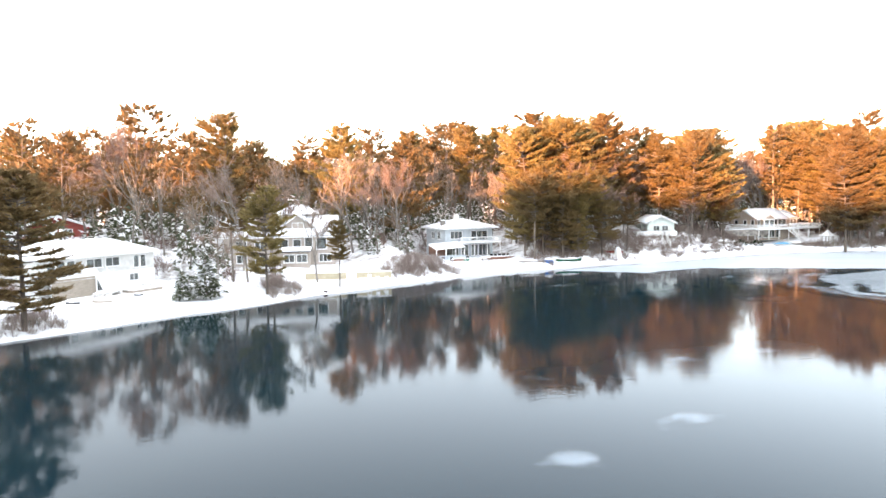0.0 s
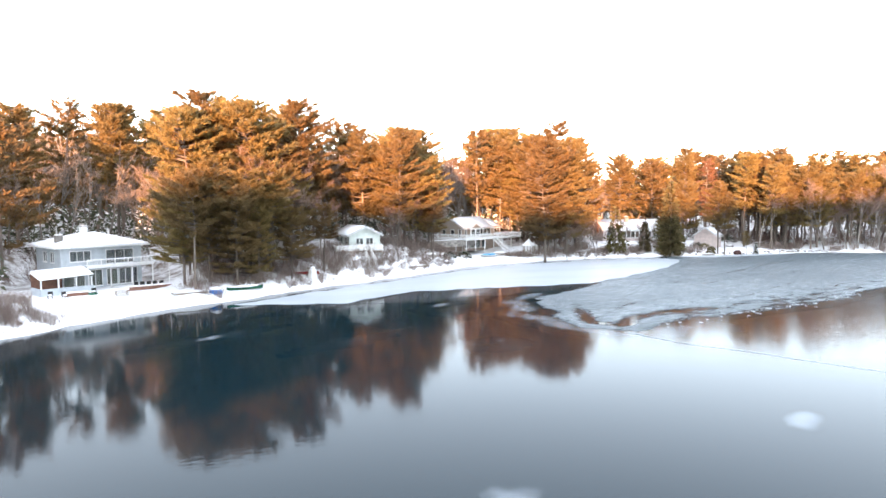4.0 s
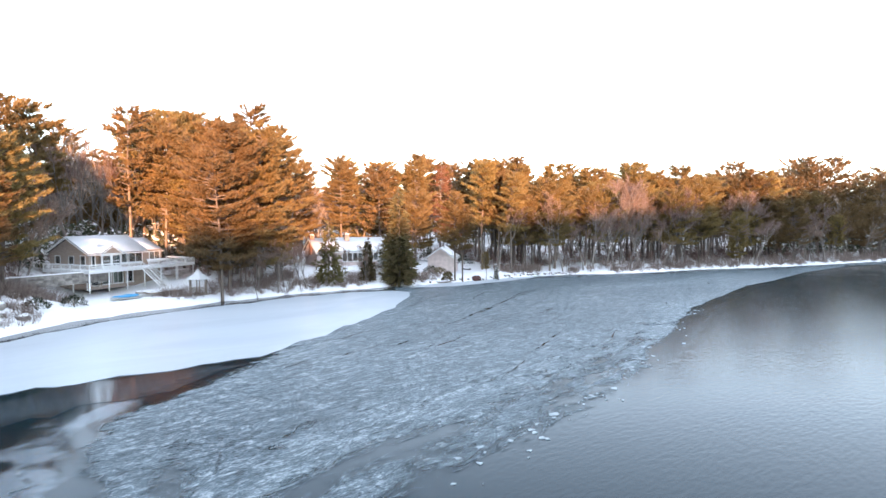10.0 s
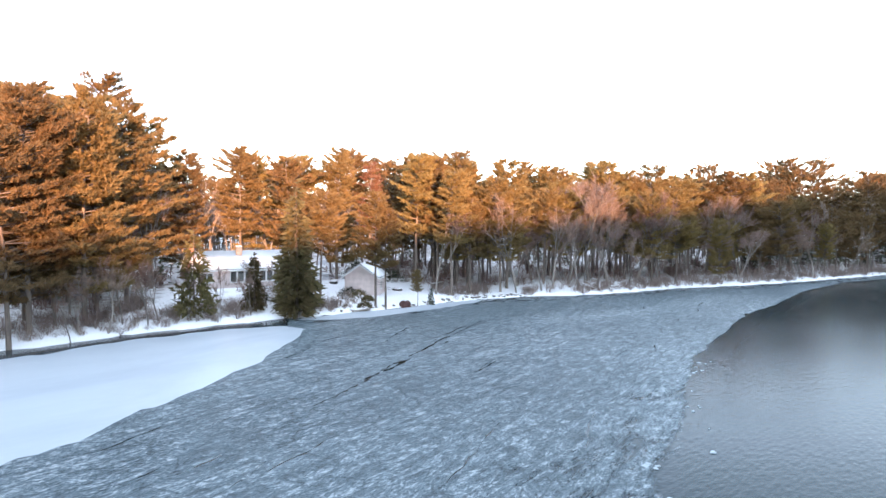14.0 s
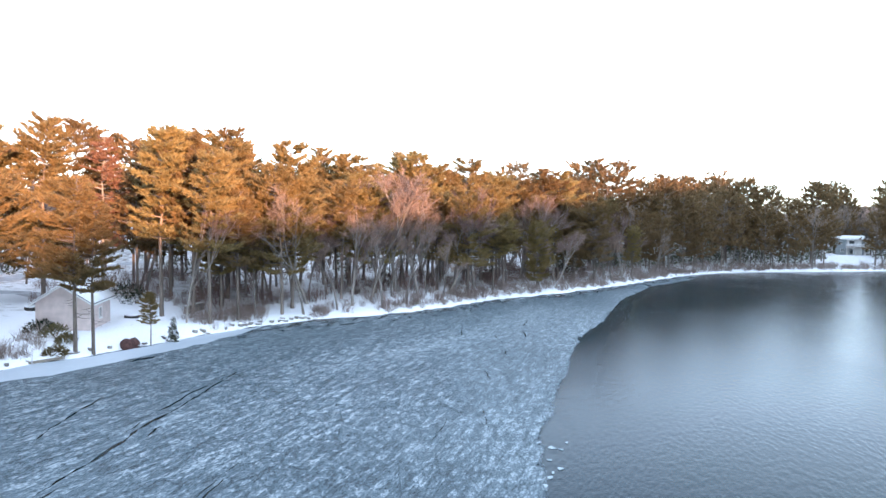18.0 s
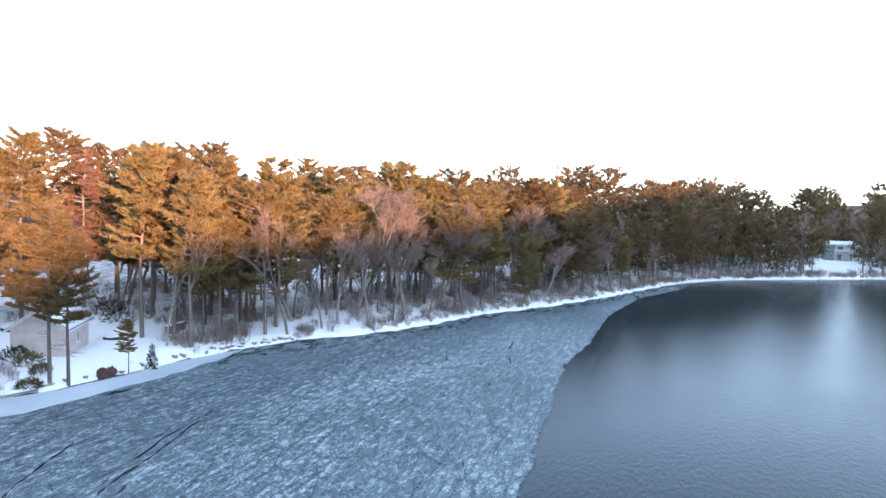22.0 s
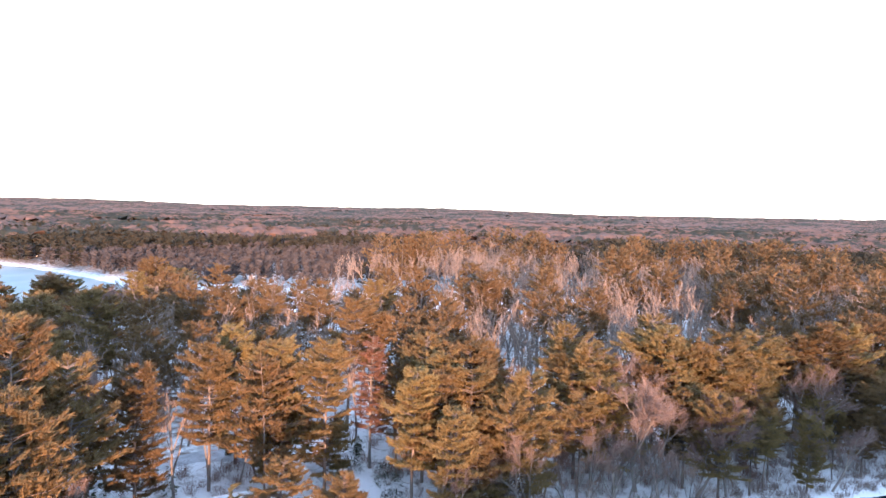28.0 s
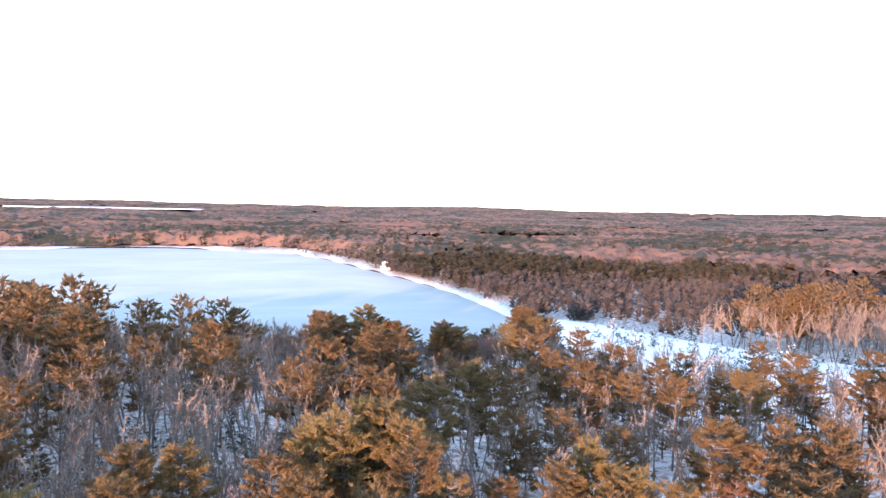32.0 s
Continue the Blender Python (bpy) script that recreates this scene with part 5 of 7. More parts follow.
# beyond them the crowns close to one rolling canopy that reaches the horizon
cs = np.random.RandomState(23)
cvs, cfs, cn = [], [], 0
for r0, r1, dr, da in ((620, 1500, 8.0, 0.0080), (1480, 4400, 24.0, 0.0062)):
    R, A = np.meshgrid(np.arange(r0, r1, dr), np.arange(radians(-30), radians(142), da), indexing="ij")
    R = R + cs.uniform(-0.35, 0.35, R.shape) * dr
    A = A + cs.uniform(-0.35, 0.35, R.shape) * da
    X, Y = 95 + R * np.cos(A), 85 + R * np.sin(A)
    D = shore_distance(X, Y)
    Z = height(X, Y, D) + (8.5 + cs.uniform(0, 9.0, R.shape) + 2.0 * waves(X, Y, 60.0)) * np.clip((D - 26) / 30, 0, 1)
    opening = (D < 24) | (np.hypot(X - 518, Y - 302) < 30) | ((np.abs(X - 478) < 72) & (np.abs(Y - 1085) < 42)) | (np.hypot(X - 235, Y - 480) < 16) | (np.hypot(X - 334, Y - 500) < 18) | ((X > -920) & (X < -250) & (Y > 2390) & (Y < 2710))
    opening |= waves(X, Y, 95.0) > 1.25
    idc = np.arange(R.size).reshape(R.shape) + cn
    q = np.stack([idc[:-1, :-1], idc[1:, :-1], idc[1:, 1:], idc[:-1, 1:]], -1).reshape(-1, 4)
    q = q[~opening.ravel()[q - cn].any(1)]
    cvs.append(np.stack([X, Y, Z], -1).reshape(-1, 3))
    cfs.append(q)
    cn += R.size
tagged(new("distant_woods", mesh_from("distant_woods", np.concatenate(cvs), np.concatenate(cfs), M["canopy"], True)), "reddish-brown leafless and dark evergreen woods reaching to the horizon", "woods", kind="stuff")
# unseen woods, added on the opposite shore to shade the foot of the near ones
op = []
oc = np.random.RandomState(31).uniform((-420, -330), (430, 0), (12000, 2))
od = shore_distance(oc[:, 0], oc[:, 1])
for (x, y), d in zip(oc[::2], od[::2]):
    if 4 < d < 70 and y < -60 and not (x > 250 and y > -75):
        g = gz(x, y)
        # tops are set from the wanted shade line on the near shore
        line = float(np.interp(x, [-150, -128, -30, 40, 90, 180], [15.0, 12.5, 14.5, 17.0, 22.0, 28.0]))
        top = line + math.tan(radians(SUN_EL)) * (float(np.interp(x, [0, 150], [128, 75])) - y) / 0.8
        op.append((x, y, g - 0.3, max(top - g, 9.0) / 17.5 * rng.uniform(0.86, 1.03), rng.uniform(0, 6.28), rng.randrange(4)))
joined("opposite_woods", TUFTS, op[:4000], M["needles"], "unseen evergreen woods added on the opposite shore to block the low sun", "woods", None)

# ---- houses ----
def at_corner(x, y, ux, uy, z=None):
    """The pose of a house whose front left corner stands at x, y, with its front along (ux, uy) and its depth to the left of that."""
    return Matrix.Translation((x, y, gz(x, y) if z is None else z)) @ Matrix.Rotation(math.atan2(uy, ux), 4, "Z")


def wall_panel(length, z0, z1, holes, thick=0.2):
    """A wall in the plane y = 0..thick, cut through by its openings (x0, z0, x1, z1)."""
    xs = sorted({0, length, *[h[0] for h in holes], *[h[2] for h in holes]})
    zs = sorted({z0, z1, *[h[1] for h in holes], *[h[3] for h in holes]})
    bm = bmesh.new()
    for xa, xb in zip(xs, xs[1:]):
        for za, zb in zip(zs, zs[1:]):
            if not any(h[0] <= xa and xb <= h[2] and h[1] <= za and zb <= h[3] for h in holes):
                box(bm, xa, 0, za, xb, thick, zb)
    bmesh.ops.remove_doubles(bm, verts=bm.verts[:], dist=0.0005)
    return bm


def window(house, m, x0, z0, x1, z1, cols=2, rows=1, sill=True, curtain=False, name="window"):
    """A window in a wall: frame, glass panes, bars, sill; m places the wall."""
    w = part(name, boxes((x0 - 0.09, -0.04, z0 - 0.09, x0, 0.1, z1 + 0.09), (x1, -0.04, z0 - 0.09, x1 + 0.09, 0.1, z1 + 0.09), (x0, -0.04, z1, x1, 0.1, z1 + 0.09), (x0, -0.04, z0 - 0.09, x1, 0.1, z0)), M["trim"], house, "white window frame")
    w.matrix_local = m
    cw, ch = (x1 - x0) / cols, (z1 - z0) / rows
    for i in range(cols):
        for j in range(rows):
            p = part("pane", boxes((x0 + i * cw + 0.035, 0.06, z0 + j * ch + 0.035, x0 + (i + 1) * cw - 0.035, 0.075, z0 + (j + 1) * ch - 0.035)), M["glass"], w)
            p.visible_shadow = False
    bars = []
    for i in range(1, cols):
        bars.append((x0 + i * cw - 0.035, 0.0, z0, x0 + i * cw + 0.035, 0.09, z1))
    for j in range(1, rows):
        bars.append((x0, 0.005, z0 + j * ch - 0.035, x1, 0.085, z0 + j * ch + 0.035))
    if bars:
        part("bar", boxes(*bars), M["trim"], w)
    if sill:
        part("sill", boxes((x0 - 0.12, -0.14, z0 - 0.14, x1 + 0.12, -0.04, z0 - 0.09)), M["trim"], w)
    if curtain:
        part("curtain", boxes((x0 + 0.03, 0.22, z0, x1 - 0.03, 0.25, z1)), M["curtain"], w, "pale drawn curtain")
    return w


def walls(house, w, d, h, mat, front=(), right=(), back=(), left=(), z0=-0.6):
    """Four walls with their windows. Openings: x0, z0, x1, z1, columns, rows, curtain."""
    sides = ((Matrix(), w, front), (Matrix.Translation((w, 0, 0)) @ Matrix.Rotation(math.pi / 2, 4, "Z"), d, right),
             (Matrix.Translation((w, d, 0)) @ Matrix.Rotation(math.pi, 4, "Z"), w, back), (Matrix.Translation((0, d, 0)) @ Matrix.Rotation(-math.pi / 2, 4, "Z"), d, left))
    for k, (m, ln, holes) in enumerate(sides):
        inset = 0.0 if k % 2 == 0 else 0.202
        o = part("wall", wall_panel(ln - 2 * inset, z0, h, [(q[0] - inset, q[1], q[2] - inset, q[3]) for q in holes]), mat, house)
        o.matrix_local = m @ Matrix.Translation((inset, 0, 0))
        for q in holes:
            window(house, m, *q[:4], *(q[4:6] or (2, 1)), curtain=len(q) > 6 and q[6])
    part("floor", boxes((0.21, 0.21, -0.3, w - 0.21, d - 0.21, 0.0)), M["dark"], house)


def gable_roof(house, w, d, h, rise, over=0.5, along="x", snow=0.16, mat="white", name="roof", x0=0.0, y0=0.0, skip_gable=False):
    """Two slopes with boards at the edge and a quilt of snow; along: the ridge's direction."""
    if along == "x":
        a0, a1, b0, b1 = x0 - over, x0 + w + over, y0 - over, y0 + d + over
        P = lambda a, b, z: (a, b, z)
        half, lo_b, hi_b, la, ha = d / 2, y0, y0 + d, x0, x0 + w
    else:
        a0, a1, b0, b1 = y0 - over, y0 + d + over, x0 - over, x0 + w + over
        P = lambda a, b, z: (b, a, z)
        half, lo_b, hi_b, la, ha = w / 2, x0, x0 + w, y0, y0 + d
    mid = (lo_b + hi_b) / 2
    ez = h - rise * over / half
    r = part(name, slab([P(a0, b0, ez + 0.12), P(a1, b0, ez + 0.12), P(a1, mid, h + rise + 0.12), P(a0, mid, h + rise + 0.12)], 0.12), M["roof"], house)
    r2 = part(name, slab([P(a0, b1, ez + 0.12), P(a1, b1, ez + 0.12), P(a1, mid, h + rise + 0.12), P(a0, mid, h + rise + 0.12)], 0.12), M["roof"], house)
    for rr, b in ((r, b0 + 0.06 * (1 if b0 < mid else -1)), (r2, b1 - 0.06)):
        bm = slab([P(a0 + 0.04, b, ez + 0.125 + snow), P(a1 - 0.04, b, ez + 0.125 + snow), P(a1 - 0.04, mid, h + rise + 0.125 + snow), P(a0 + 0.04, mid, h + rise + 0.125 + snow)], snow)
        bmesh.ops.bevel(bm, geom=[e for e in bm.edges], offset=0.05, segments=2, affect="EDGES")
        part("snow", bm, M["snow"], rr, "smooth snow on the roof", True)
    for bb in (b0, b1):
        part("fascia", boxes((min(P(a0, bb, 0)[0], P(a1, bb, 0)[0]) - (0.0 if along == "x" else 0.03), min(P(a0, bb, 0)[1], P(a1, bb, 0)[1]) - (0.03 if along == "x" else 0.0), ez - 0.1,
                           max(P(a0, bb, 0)[0], P(a1, bb, 0)[0]) + (0.0 if along == "x" else 0.03), max(P(a0, bb, 0)[1], P(a1, bb, 0)[1]) + (0.03 if along == "x" else 0.0), ez + 0.1)), M["trim"], house, "white eaves board")
    if not skip_gable:
        for a in (la, ha - 0.2):
            bm = bmesh.new()
            tri = [(P(q, lo_b, h), P(q, hi_b, h), P(q, mid, h + rise - 0.02)) for q in (a, a + 0.2)]
            v = [[bm.verts.new(p) for p in t] for t in tri]
            bm.faces.new(v[0])
            bm.faces.new(v[1][::-1])
            for i in range(3):
                bm.faces.new((v[0][i], v[0][(i + 1) % 3], v[1][(i + 1) % 3], v[1][i]))
            bmesh.ops.recalc_face_normals(bm, faces=bm.faces[:])
            part("gable", bm, M[mat], house)
        # barge boards under the snow
        for a in (a0, a1):
            bm = bmesh.new()
            for b in (b0, b1):
                pts = [Vector(P(a - 0.03, b, ez - 0.12)), Vector(P(a + 0.03, b, ez - 0.12)), Vector(P(a + 0.03, mid, h + rise - 0.12)), Vector(P(a - 0.03, mid, h + rise - 0.12))]
                lo = [bm.verts.new(p) for p in pts]
                hi = [bm.verts.new(p + Vector((0, 0, 0.2))) for p in pts]
                bm.faces.new(lo)
                bm.faces.new(hi[::-1])
                for i in range(4):
                    bm.faces.new((lo[i], hi[i], hi[(i + 1) % 4], lo[(i + 1) % 4]))
            bmesh.ops.recalc_face_normals(bm, faces=bm.faces[:])
            part("barge_board", bm, M["trim"], house)


def hip_roof(house, x0, y0, x1, y1, h, rise, over=0.7, snow=0.18):
    """Four slopes to a short ridge, each with its snow."""
    a0, a1, b0, b1 = x0 - over, x1 + over, y0 - over, y1 + over
    half = min(a1 - a0, b1 - b0) / 2
    if a1 - a0 > b1 - b0:
        R0, R1 = (a0 + half * 0.9, (b0 + b1) / 2), (a1 - half * 0.9, (b0 + b1) / 2)
    else:
        R0, R1 = ((a0 + a1) / 2, b0 + half * 0.9), ((a0 + a1) / 2, b1 - half * 0.9)
    part("soffit", boxes((a0, b0, h - 0.14, a1, b1, h)), M["trim"], house, "white eaves board")
    for s in (0, 1):
        z0, z1, mat, nm = (h + 0.004, h + rise, "roof", "roof") if s == 0 else (h + 0.02, h + rise + snow, "snow", "snow")
        k = 0.03 if s else 0
        e = snow if s else 0.0
        A, B, C, D = (a0 + k, b0 + k, z0 + e), (a1 - k, b0 + k, z0 + e), (a1 - k, b1 - k, z0 + e), (a0 + k, b1 - k, z0 + e)
        P, Q = (*R0, z1), (*R1, z1)
        bm = bmesh.new()
        if a1 - a0 > b1 - b0:
            fs = ((A, B, Q, P), (B, C, Q), (C, D, P, Q), (D, A, P))
        else:
            fs = ((A, B, P), (B, C, Q, P), (C, D, Q), (D, A, P, Q))
        for f in fs:
            bm.faces.new([bm.verts.new(p) for p in f])
        bmesh.ops.remove_doubles(bm, verts=bm.verts[:], dist=0.001)
        if s:
            rim = [e2 for e2 in bm.edges if e2.is_boundary]
            ret = bmesh.ops.extrude_edge_only(bm, edges=rim)
            for v in ret["geom"]:
                if isinstance(v, bmesh.types.BMVert):
                    v.co.z = h + 0.012
            part("snow", bm, M["snow"], roof_ob, "smooth snow on the hipped roof")
        else:
            roof_ob = part("roof", bm, M["roof"], house)


def railing(house, pts, z, h=0.95, gap=0.16, mat="trim", snow=True, solid=False):
    """A deck railing along points: posts, rails, balusters, snow on top."""
    rail = None
    for (x0, y0), (x1, y1) in zip(pts, pts[1:]):
        ln = math.hypot(x1 - x0, y1 - y0)
        m = Matrix.Translation((x0, y0, z)) @ Matrix.Rotation(math.atan2(y1 - y0, x1 - x0), 4, "Z")
        r = part("railing", boxes((0, -0.05, h - 0.08, ln, 0.05, h), (0, -0.03, 0.1, ln, 0.03, 0.17)), M[mat], house, "white deck railing" if mat == "trim" else "wooden deck railing")
        r.matrix_local = m
        n = max(1, round(ln / 2.0))
        for i in range(n + 1):
            part("post", boxes((ln * i / n - 0.05, -0.052, -0.2, ln * i / n + 0.05, 0.052, h + 0.06)), M[mat], r)
        if solid:
            part("panel", boxes((0.05, -0.012, 0.17, ln - 0.05, 0.012, h - 0.08)), M[mat], r, "pale railing panel")
        else:
            nb = int(ln / gap)
            part("infill", boxes(*[((i + 0.5) * ln / nb - 0.018, -0.018, 0.17, (i + 0.5) * ln / nb + 0.018, 0.018, h - 0.08) for i in range(nb)]), M[mat], r)
        if snow:
            part("snow", soft_box(0.05, -0.06, h + 0.002, ln - 0.05, 0.06, h + 0.08, 0.03), M["snow"], r, "snow lying on the rail", True)


def deck(house, x0, y0, x1, y1, z, ground=0.0, snow=0.12, posts=True, mat="wood"):
    d = part("deck", boxes((x0, y0, z - 0.25, x1, y1, z)), M[mat], house, "deck covered with snow")
    part("snow", soft_box(x0 + 0.05, y0 + 0.05, z + 0.003, x1 - 0.05, y1 - 0.05, z + snow, 0.05), M["snow"], d, "snow on the deck", True)
    if posts:
        n = max(1, round((x1 - x0) / 3.0))
        for i in range(n + 1):
            x = x0 + 0.12 + (x1 - x0 - 0.24) * i / n
            part("post", boxes((x - 0.07, y0 + 0.15, ground - 0.6, x + 0.07, y0 + 0.29, z - 0.25)), M["trim"], d)
    return d


def stairs(house, x, y, z0, z1, width, run, m=None, mat="trim"):
    """Steps that go down towards -y from (x, y, z1)."""
    n = max(2, round((z1 - z0) / 0.18))
    dz, dy = (z1 - z0) / n, run / n
    s = part("stairs", boxes(*[(x, y - (i + 1) * dy, z1 - (i + 1) * dz - 0.05, x + width, y - i * dy, z1 - (i + 1) * dz) for i in range(n)]), M["wood"], house, "wooden deck stairs")
    for xs in (x, x + width):
        bm = bmesh.new()
        tube(bm, (xs, y, z1 + 0.9), (xs, y - run, z0 + 0.9), 0.05, 0.05, 4)
        tube(bm, (xs, y, z1 + 0.35), (xs, y - run, z0 + 0.35), 0.035, 0.035, 4)
        tube(bm, (xs, y, z1 - 0.15), (xs, y - run, z0 - 0.1), 0.09, 0.09, 4)
        for i in range(n + 1):
            f = i / n
            tube(bm, (xs, y - run * f, z1 + (z0 - z1) * f - 0.1), (xs, y - run * f, z1 + (z0 - z1) * f + 0.9), 0.022, 0.022, 4)
        part("handrail", bm, M[mat], s, "white stair railing")
    return s


def chimney(house, x, y, z0, z1, w=0.7, d=0.55, mat="brick", cap=True):
    c = part("chimney", boxes((x - w / 2, y - d / 2, z0, x + w / 2, y + d / 2, z1)), M[mat], house)
    if cap:
        part("cap", boxes((x - w / 2 - 0.06, y - d / 2 - 0.06, z1 + 0.002, x + w / 2 + 0.06, y + d / 2 + 0.06, z1 + 0.1)), M["stone"], c)
        part("snow", soft_box(x - w / 2, y - d / 2, z1 + 0.104, x + w / 2, y + d / 2, z1 + 0.24, 0.05), M["snow"], c, "cap of snow", True)


# the pale grey house with a walk-out lower floor
h1 = thing("lake_house", at_corner(-45.2, 83.6, 0.42, 0.907, 0.9), "pale grey one-storey house with low snow-covered roof and white stairs", "house", "lake houses")
walls(h1, 16.5, 9.0, 4.7, M["grey"],
      front=((1.2, 2.9, 2.2, 4.2, 1, 1), (2.4, 2.6, 3.4, 4.3, 1, 1), (3.7, 2.6, 4.7, 4.3, 1, 1), (6.3, 3.2, 8.4, 4.3, 2, 1), (9.0, 3.2, 11.0, 4.3, 2, 1), (13.2, 2.7, 14.0, 4.3, 1, 1), (14.3, 2.7, 15.1, 4.3, 1, 1), (7.6, 0.1, 8.7, 2.0, 1, 1), (12.5, 0.9, 13.8, 1.8, 2, 1)),
      right=((2.5, 2.9, 4.0, 4.2), (5.5, 2.9, 7.0, 4.2)))
part("lower_wall", boxes((6.0, -0.06, -0.5, 7.55, -0.003, 2.35), (8.75, -0.06, -0.5, 12.4, -0.003, 2.35), (13.9, -0.06, -0.5, 16.5, -0.003, 2.35), (7.55, -0.06, 2.05, 8.75, -0.003, 2.35), (12.4, -0.06, -0.5, 13.9, -0.003, 0.75), (12.4, -0.06, 1.95, 13.9, -0.003, 2.35)), M["trim"], h1, "white painted lower wall")
hip_roof(h1, 0, 0, 16.5, 9.0, 4.75, 1.9, 0.6)
deck(h1, 0.0, -2.6, 5.6, -0.02, 2.4)
railing(h1, [(0.0, -2.5), (5.6, -2.5)], 2.4)
part("skirt", boxes(*[(0.0 + i * 0.28, -2.62, -0.5, 0.26 + i * 0.28, -2.56, 2.1) for i in range(20)]), M["wood"], h1, "weathered board skirting under the deck")
bm = bmesh.new()
for px in (5.7, 7.2):
    pts = [(px, -2.6, 2.4), (px, -2.6, 3.3), (px, -5.3, 0.7), (px, -5.3, -0.4), (px, -4.5, -0.4)]
    a = [bm.verts.new((p[0] - 0.05, p[1], p[2])) for p in pts]
    b = [bm.verts.new((p[0] + 0.05, p[1], p[2])) for p in pts]
    bm.faces.new(a)
    bm.faces.new(b[::-1])
    for i in range(5):
        bm.faces.new((a[i], b[i], b[(i + 1) % 5], a[(i + 1) % 5]))
bmesh.ops.recalc_face_normals(bm, faces=bm.faces[:])
part("stair_side", bm, M["trim"], h1, "white boarded stair sides")
st = part("stairs", boxes(*[(5.76, -2.6 - (i + 1) * 0.2, 2.3 - (i + 1) * 0.175 - 0.05, 7.14, -2.6 - i * 0.2, 2.3 - (i + 1) * 0.175) for i in range(13)]), M["wood"], h1, "outdoor stairs heaped with snow")
bm = bmesh.new()
tube(bm, (6.45, -2.7, 2.5), (6.45, -5.0, 0.25), 0.5, 0.5, 8)
part("snow", bm, M["snow"], st, "snow heaped on the stairs", True)

# the red-walled house higher up behind it
h1b = thing("red_house", at_corner(-74.0, 122, 0.85, 0.53), "small dark red house with a snowy roof", "house", "lake houses")
walls(h1b, 11, 7, 2.7, M["redroof"], front=((2, 1.0, 3.2, 2.2), (7, 1.0, 8.2, 2.2)))
gable_roof(h1b, 11, 7, 2.7, 2.0, mat="redroof", along="y")

# the tall beige house among the trees
h2 = thing("lake_house", at_corner(-32.4, 110.5, 0.993, 0.12, 2.0), "large beige house on several levels with snowy roofs", "house", "lake houses")
walls(h2, 18.0, 9.0, 5.0, M["beige"],
      front=((13.1, 2.6, 14.3, 4.5, 1, 1), (15.0, 2.6, 16.6, 4.5, 1, 1), (15.4, 0.5, 17.3, 1.7, 3, 1), (9.0, 2.6, 10.3, 4.2, 1, 1), (11.2, 2.6, 12.4, 4.2, 1, 1), (2, 2.6, 3.6, 4.0), (5, 2.6, 6.6, 4.0), (2, 0.5, 3.6, 1.8), (5, 0.5, 6.6, 1.8)),
      right=((2, 2.6, 3.4, 4.2), (5.5, 2.6, 7, 4.2)))
gable_roof(h2, 18.0, 9.0, 5.0, 2.9, mat="beige")
# a cross gable with its own window
part("gable_block", boxes((9.2, 1.2, 5.0, 14.6, 5.0, 6.3)), M["beige"], h2)
gable_roof(h2, 5.4, 6.4, 6.3, 2.0, over=0.45, along="y", mat="beige", name="dormer_roof", x0=9.2, y0=1.2)
window(h2, Matrix.Translation((0, 1.15, 0)), 11.0, 5.7, 12.8, 6.9, 2, 1)
part("sunroom", boxes((9.6, -2.6, -0.6, 14.0, -0.02, 0.55), (9.6, -2.6, 1.95, 14.0, -0.02, 2.25), (9.6, -2.6, 0.55, 9.9, -0.02, 1.95), (13.7, -2.6, 0.55, 14.0, -0.02, 1.95), (11.7, -2.6, 0.55, 11.9, -2.3, 1.95)), M["beige"], h2)
window(h2, Matrix.Translation((0, -2.62, 0)), 10.0, 0.65, 11.6, 1.85, 2, 1)
window(h2, Matrix.Translation((0, -2.62, 0)), 12.0, 0.65, 13.6, 1.85, 2, 1)
sr = part("sunroom_roof", slab([(9.3, -3.0, 2.45), (14.3, -3.0, 2.45), (14.3, 0, 2.85), (9.3, 0, 2.85)], 0.15), M["roof"], h2)
part("snow", slab([(9.35, -2.97, 2.65), (14.25, -2.97, 2.65), (14.25, -0.05, 3.05), (9.35, -0.05, 3.05)], 0.19), M["snow"], sr, "snow on the sunroom roof")
part("wing", boxes((-6.5, 2.0, -0.6, -0.02, 8.5, 2.8)), M["beige"], h2)
gable_roof(h2, 6.4, 6.5, 2.8, 1.4, mat="beige", name="wing_roof", x0=-6.5, y0=2.0)
window(h2, Matrix.Translation((0, 1.95, 0)), -5.2, 0.9, -3.8, 2.1, 2, 1)
part("upper_block", boxes((8.6, 4.4, 5.0, 14.2, 8.8, 8.5)), M["beige"], h2)
hip_roof(h2, 8.6, 4.4, 14.2, 8.8, 8.5, 1.3, 0.6)
chimney(h2, 6.2, 5.2, 6.4, 9.6)

# the two-storey house with a hipped roof and a white balcony
h3 = thing("lake_house", at_corner(3.9, 134.0, 0.914, 0.407, 0.95), "blue-grey two-storey house with hipped snowy roof and white balcony", "house", "lake houses")
walls(h3, 10.8, 10.0, 5.75, M["bluegrey"],
      front=((0.3, 0.15, 2.9, 2.35, 2, 1, True), (3.5, 0.15, 5.2, 2.35, 2, 1, True), (5.9, 0.15, 7.3, 2.35, 1, 1, True), (7.6, 0.15, 10.1, 2.35, 3, 1), (1.2, 3.75, 3.8, 5.15, 3, 1), (5.9, 3.2, 9.6, 5.15, 3, 1)),
      right=((2.5, 3.6, 4.2, 5.0), (6.0, 3.6, 7.6, 5.0)), left=((3, 3.6, 4.6, 5.0), (6, 3.6, 7.6, 5.0)))
hip_roof(h3, 0, 0, 10.8, 10.0, 5.8, 1.7, 1.0)
deck(h3, 2.7, -1.9, 11.8, -0.02, 3.0, mat="trim")
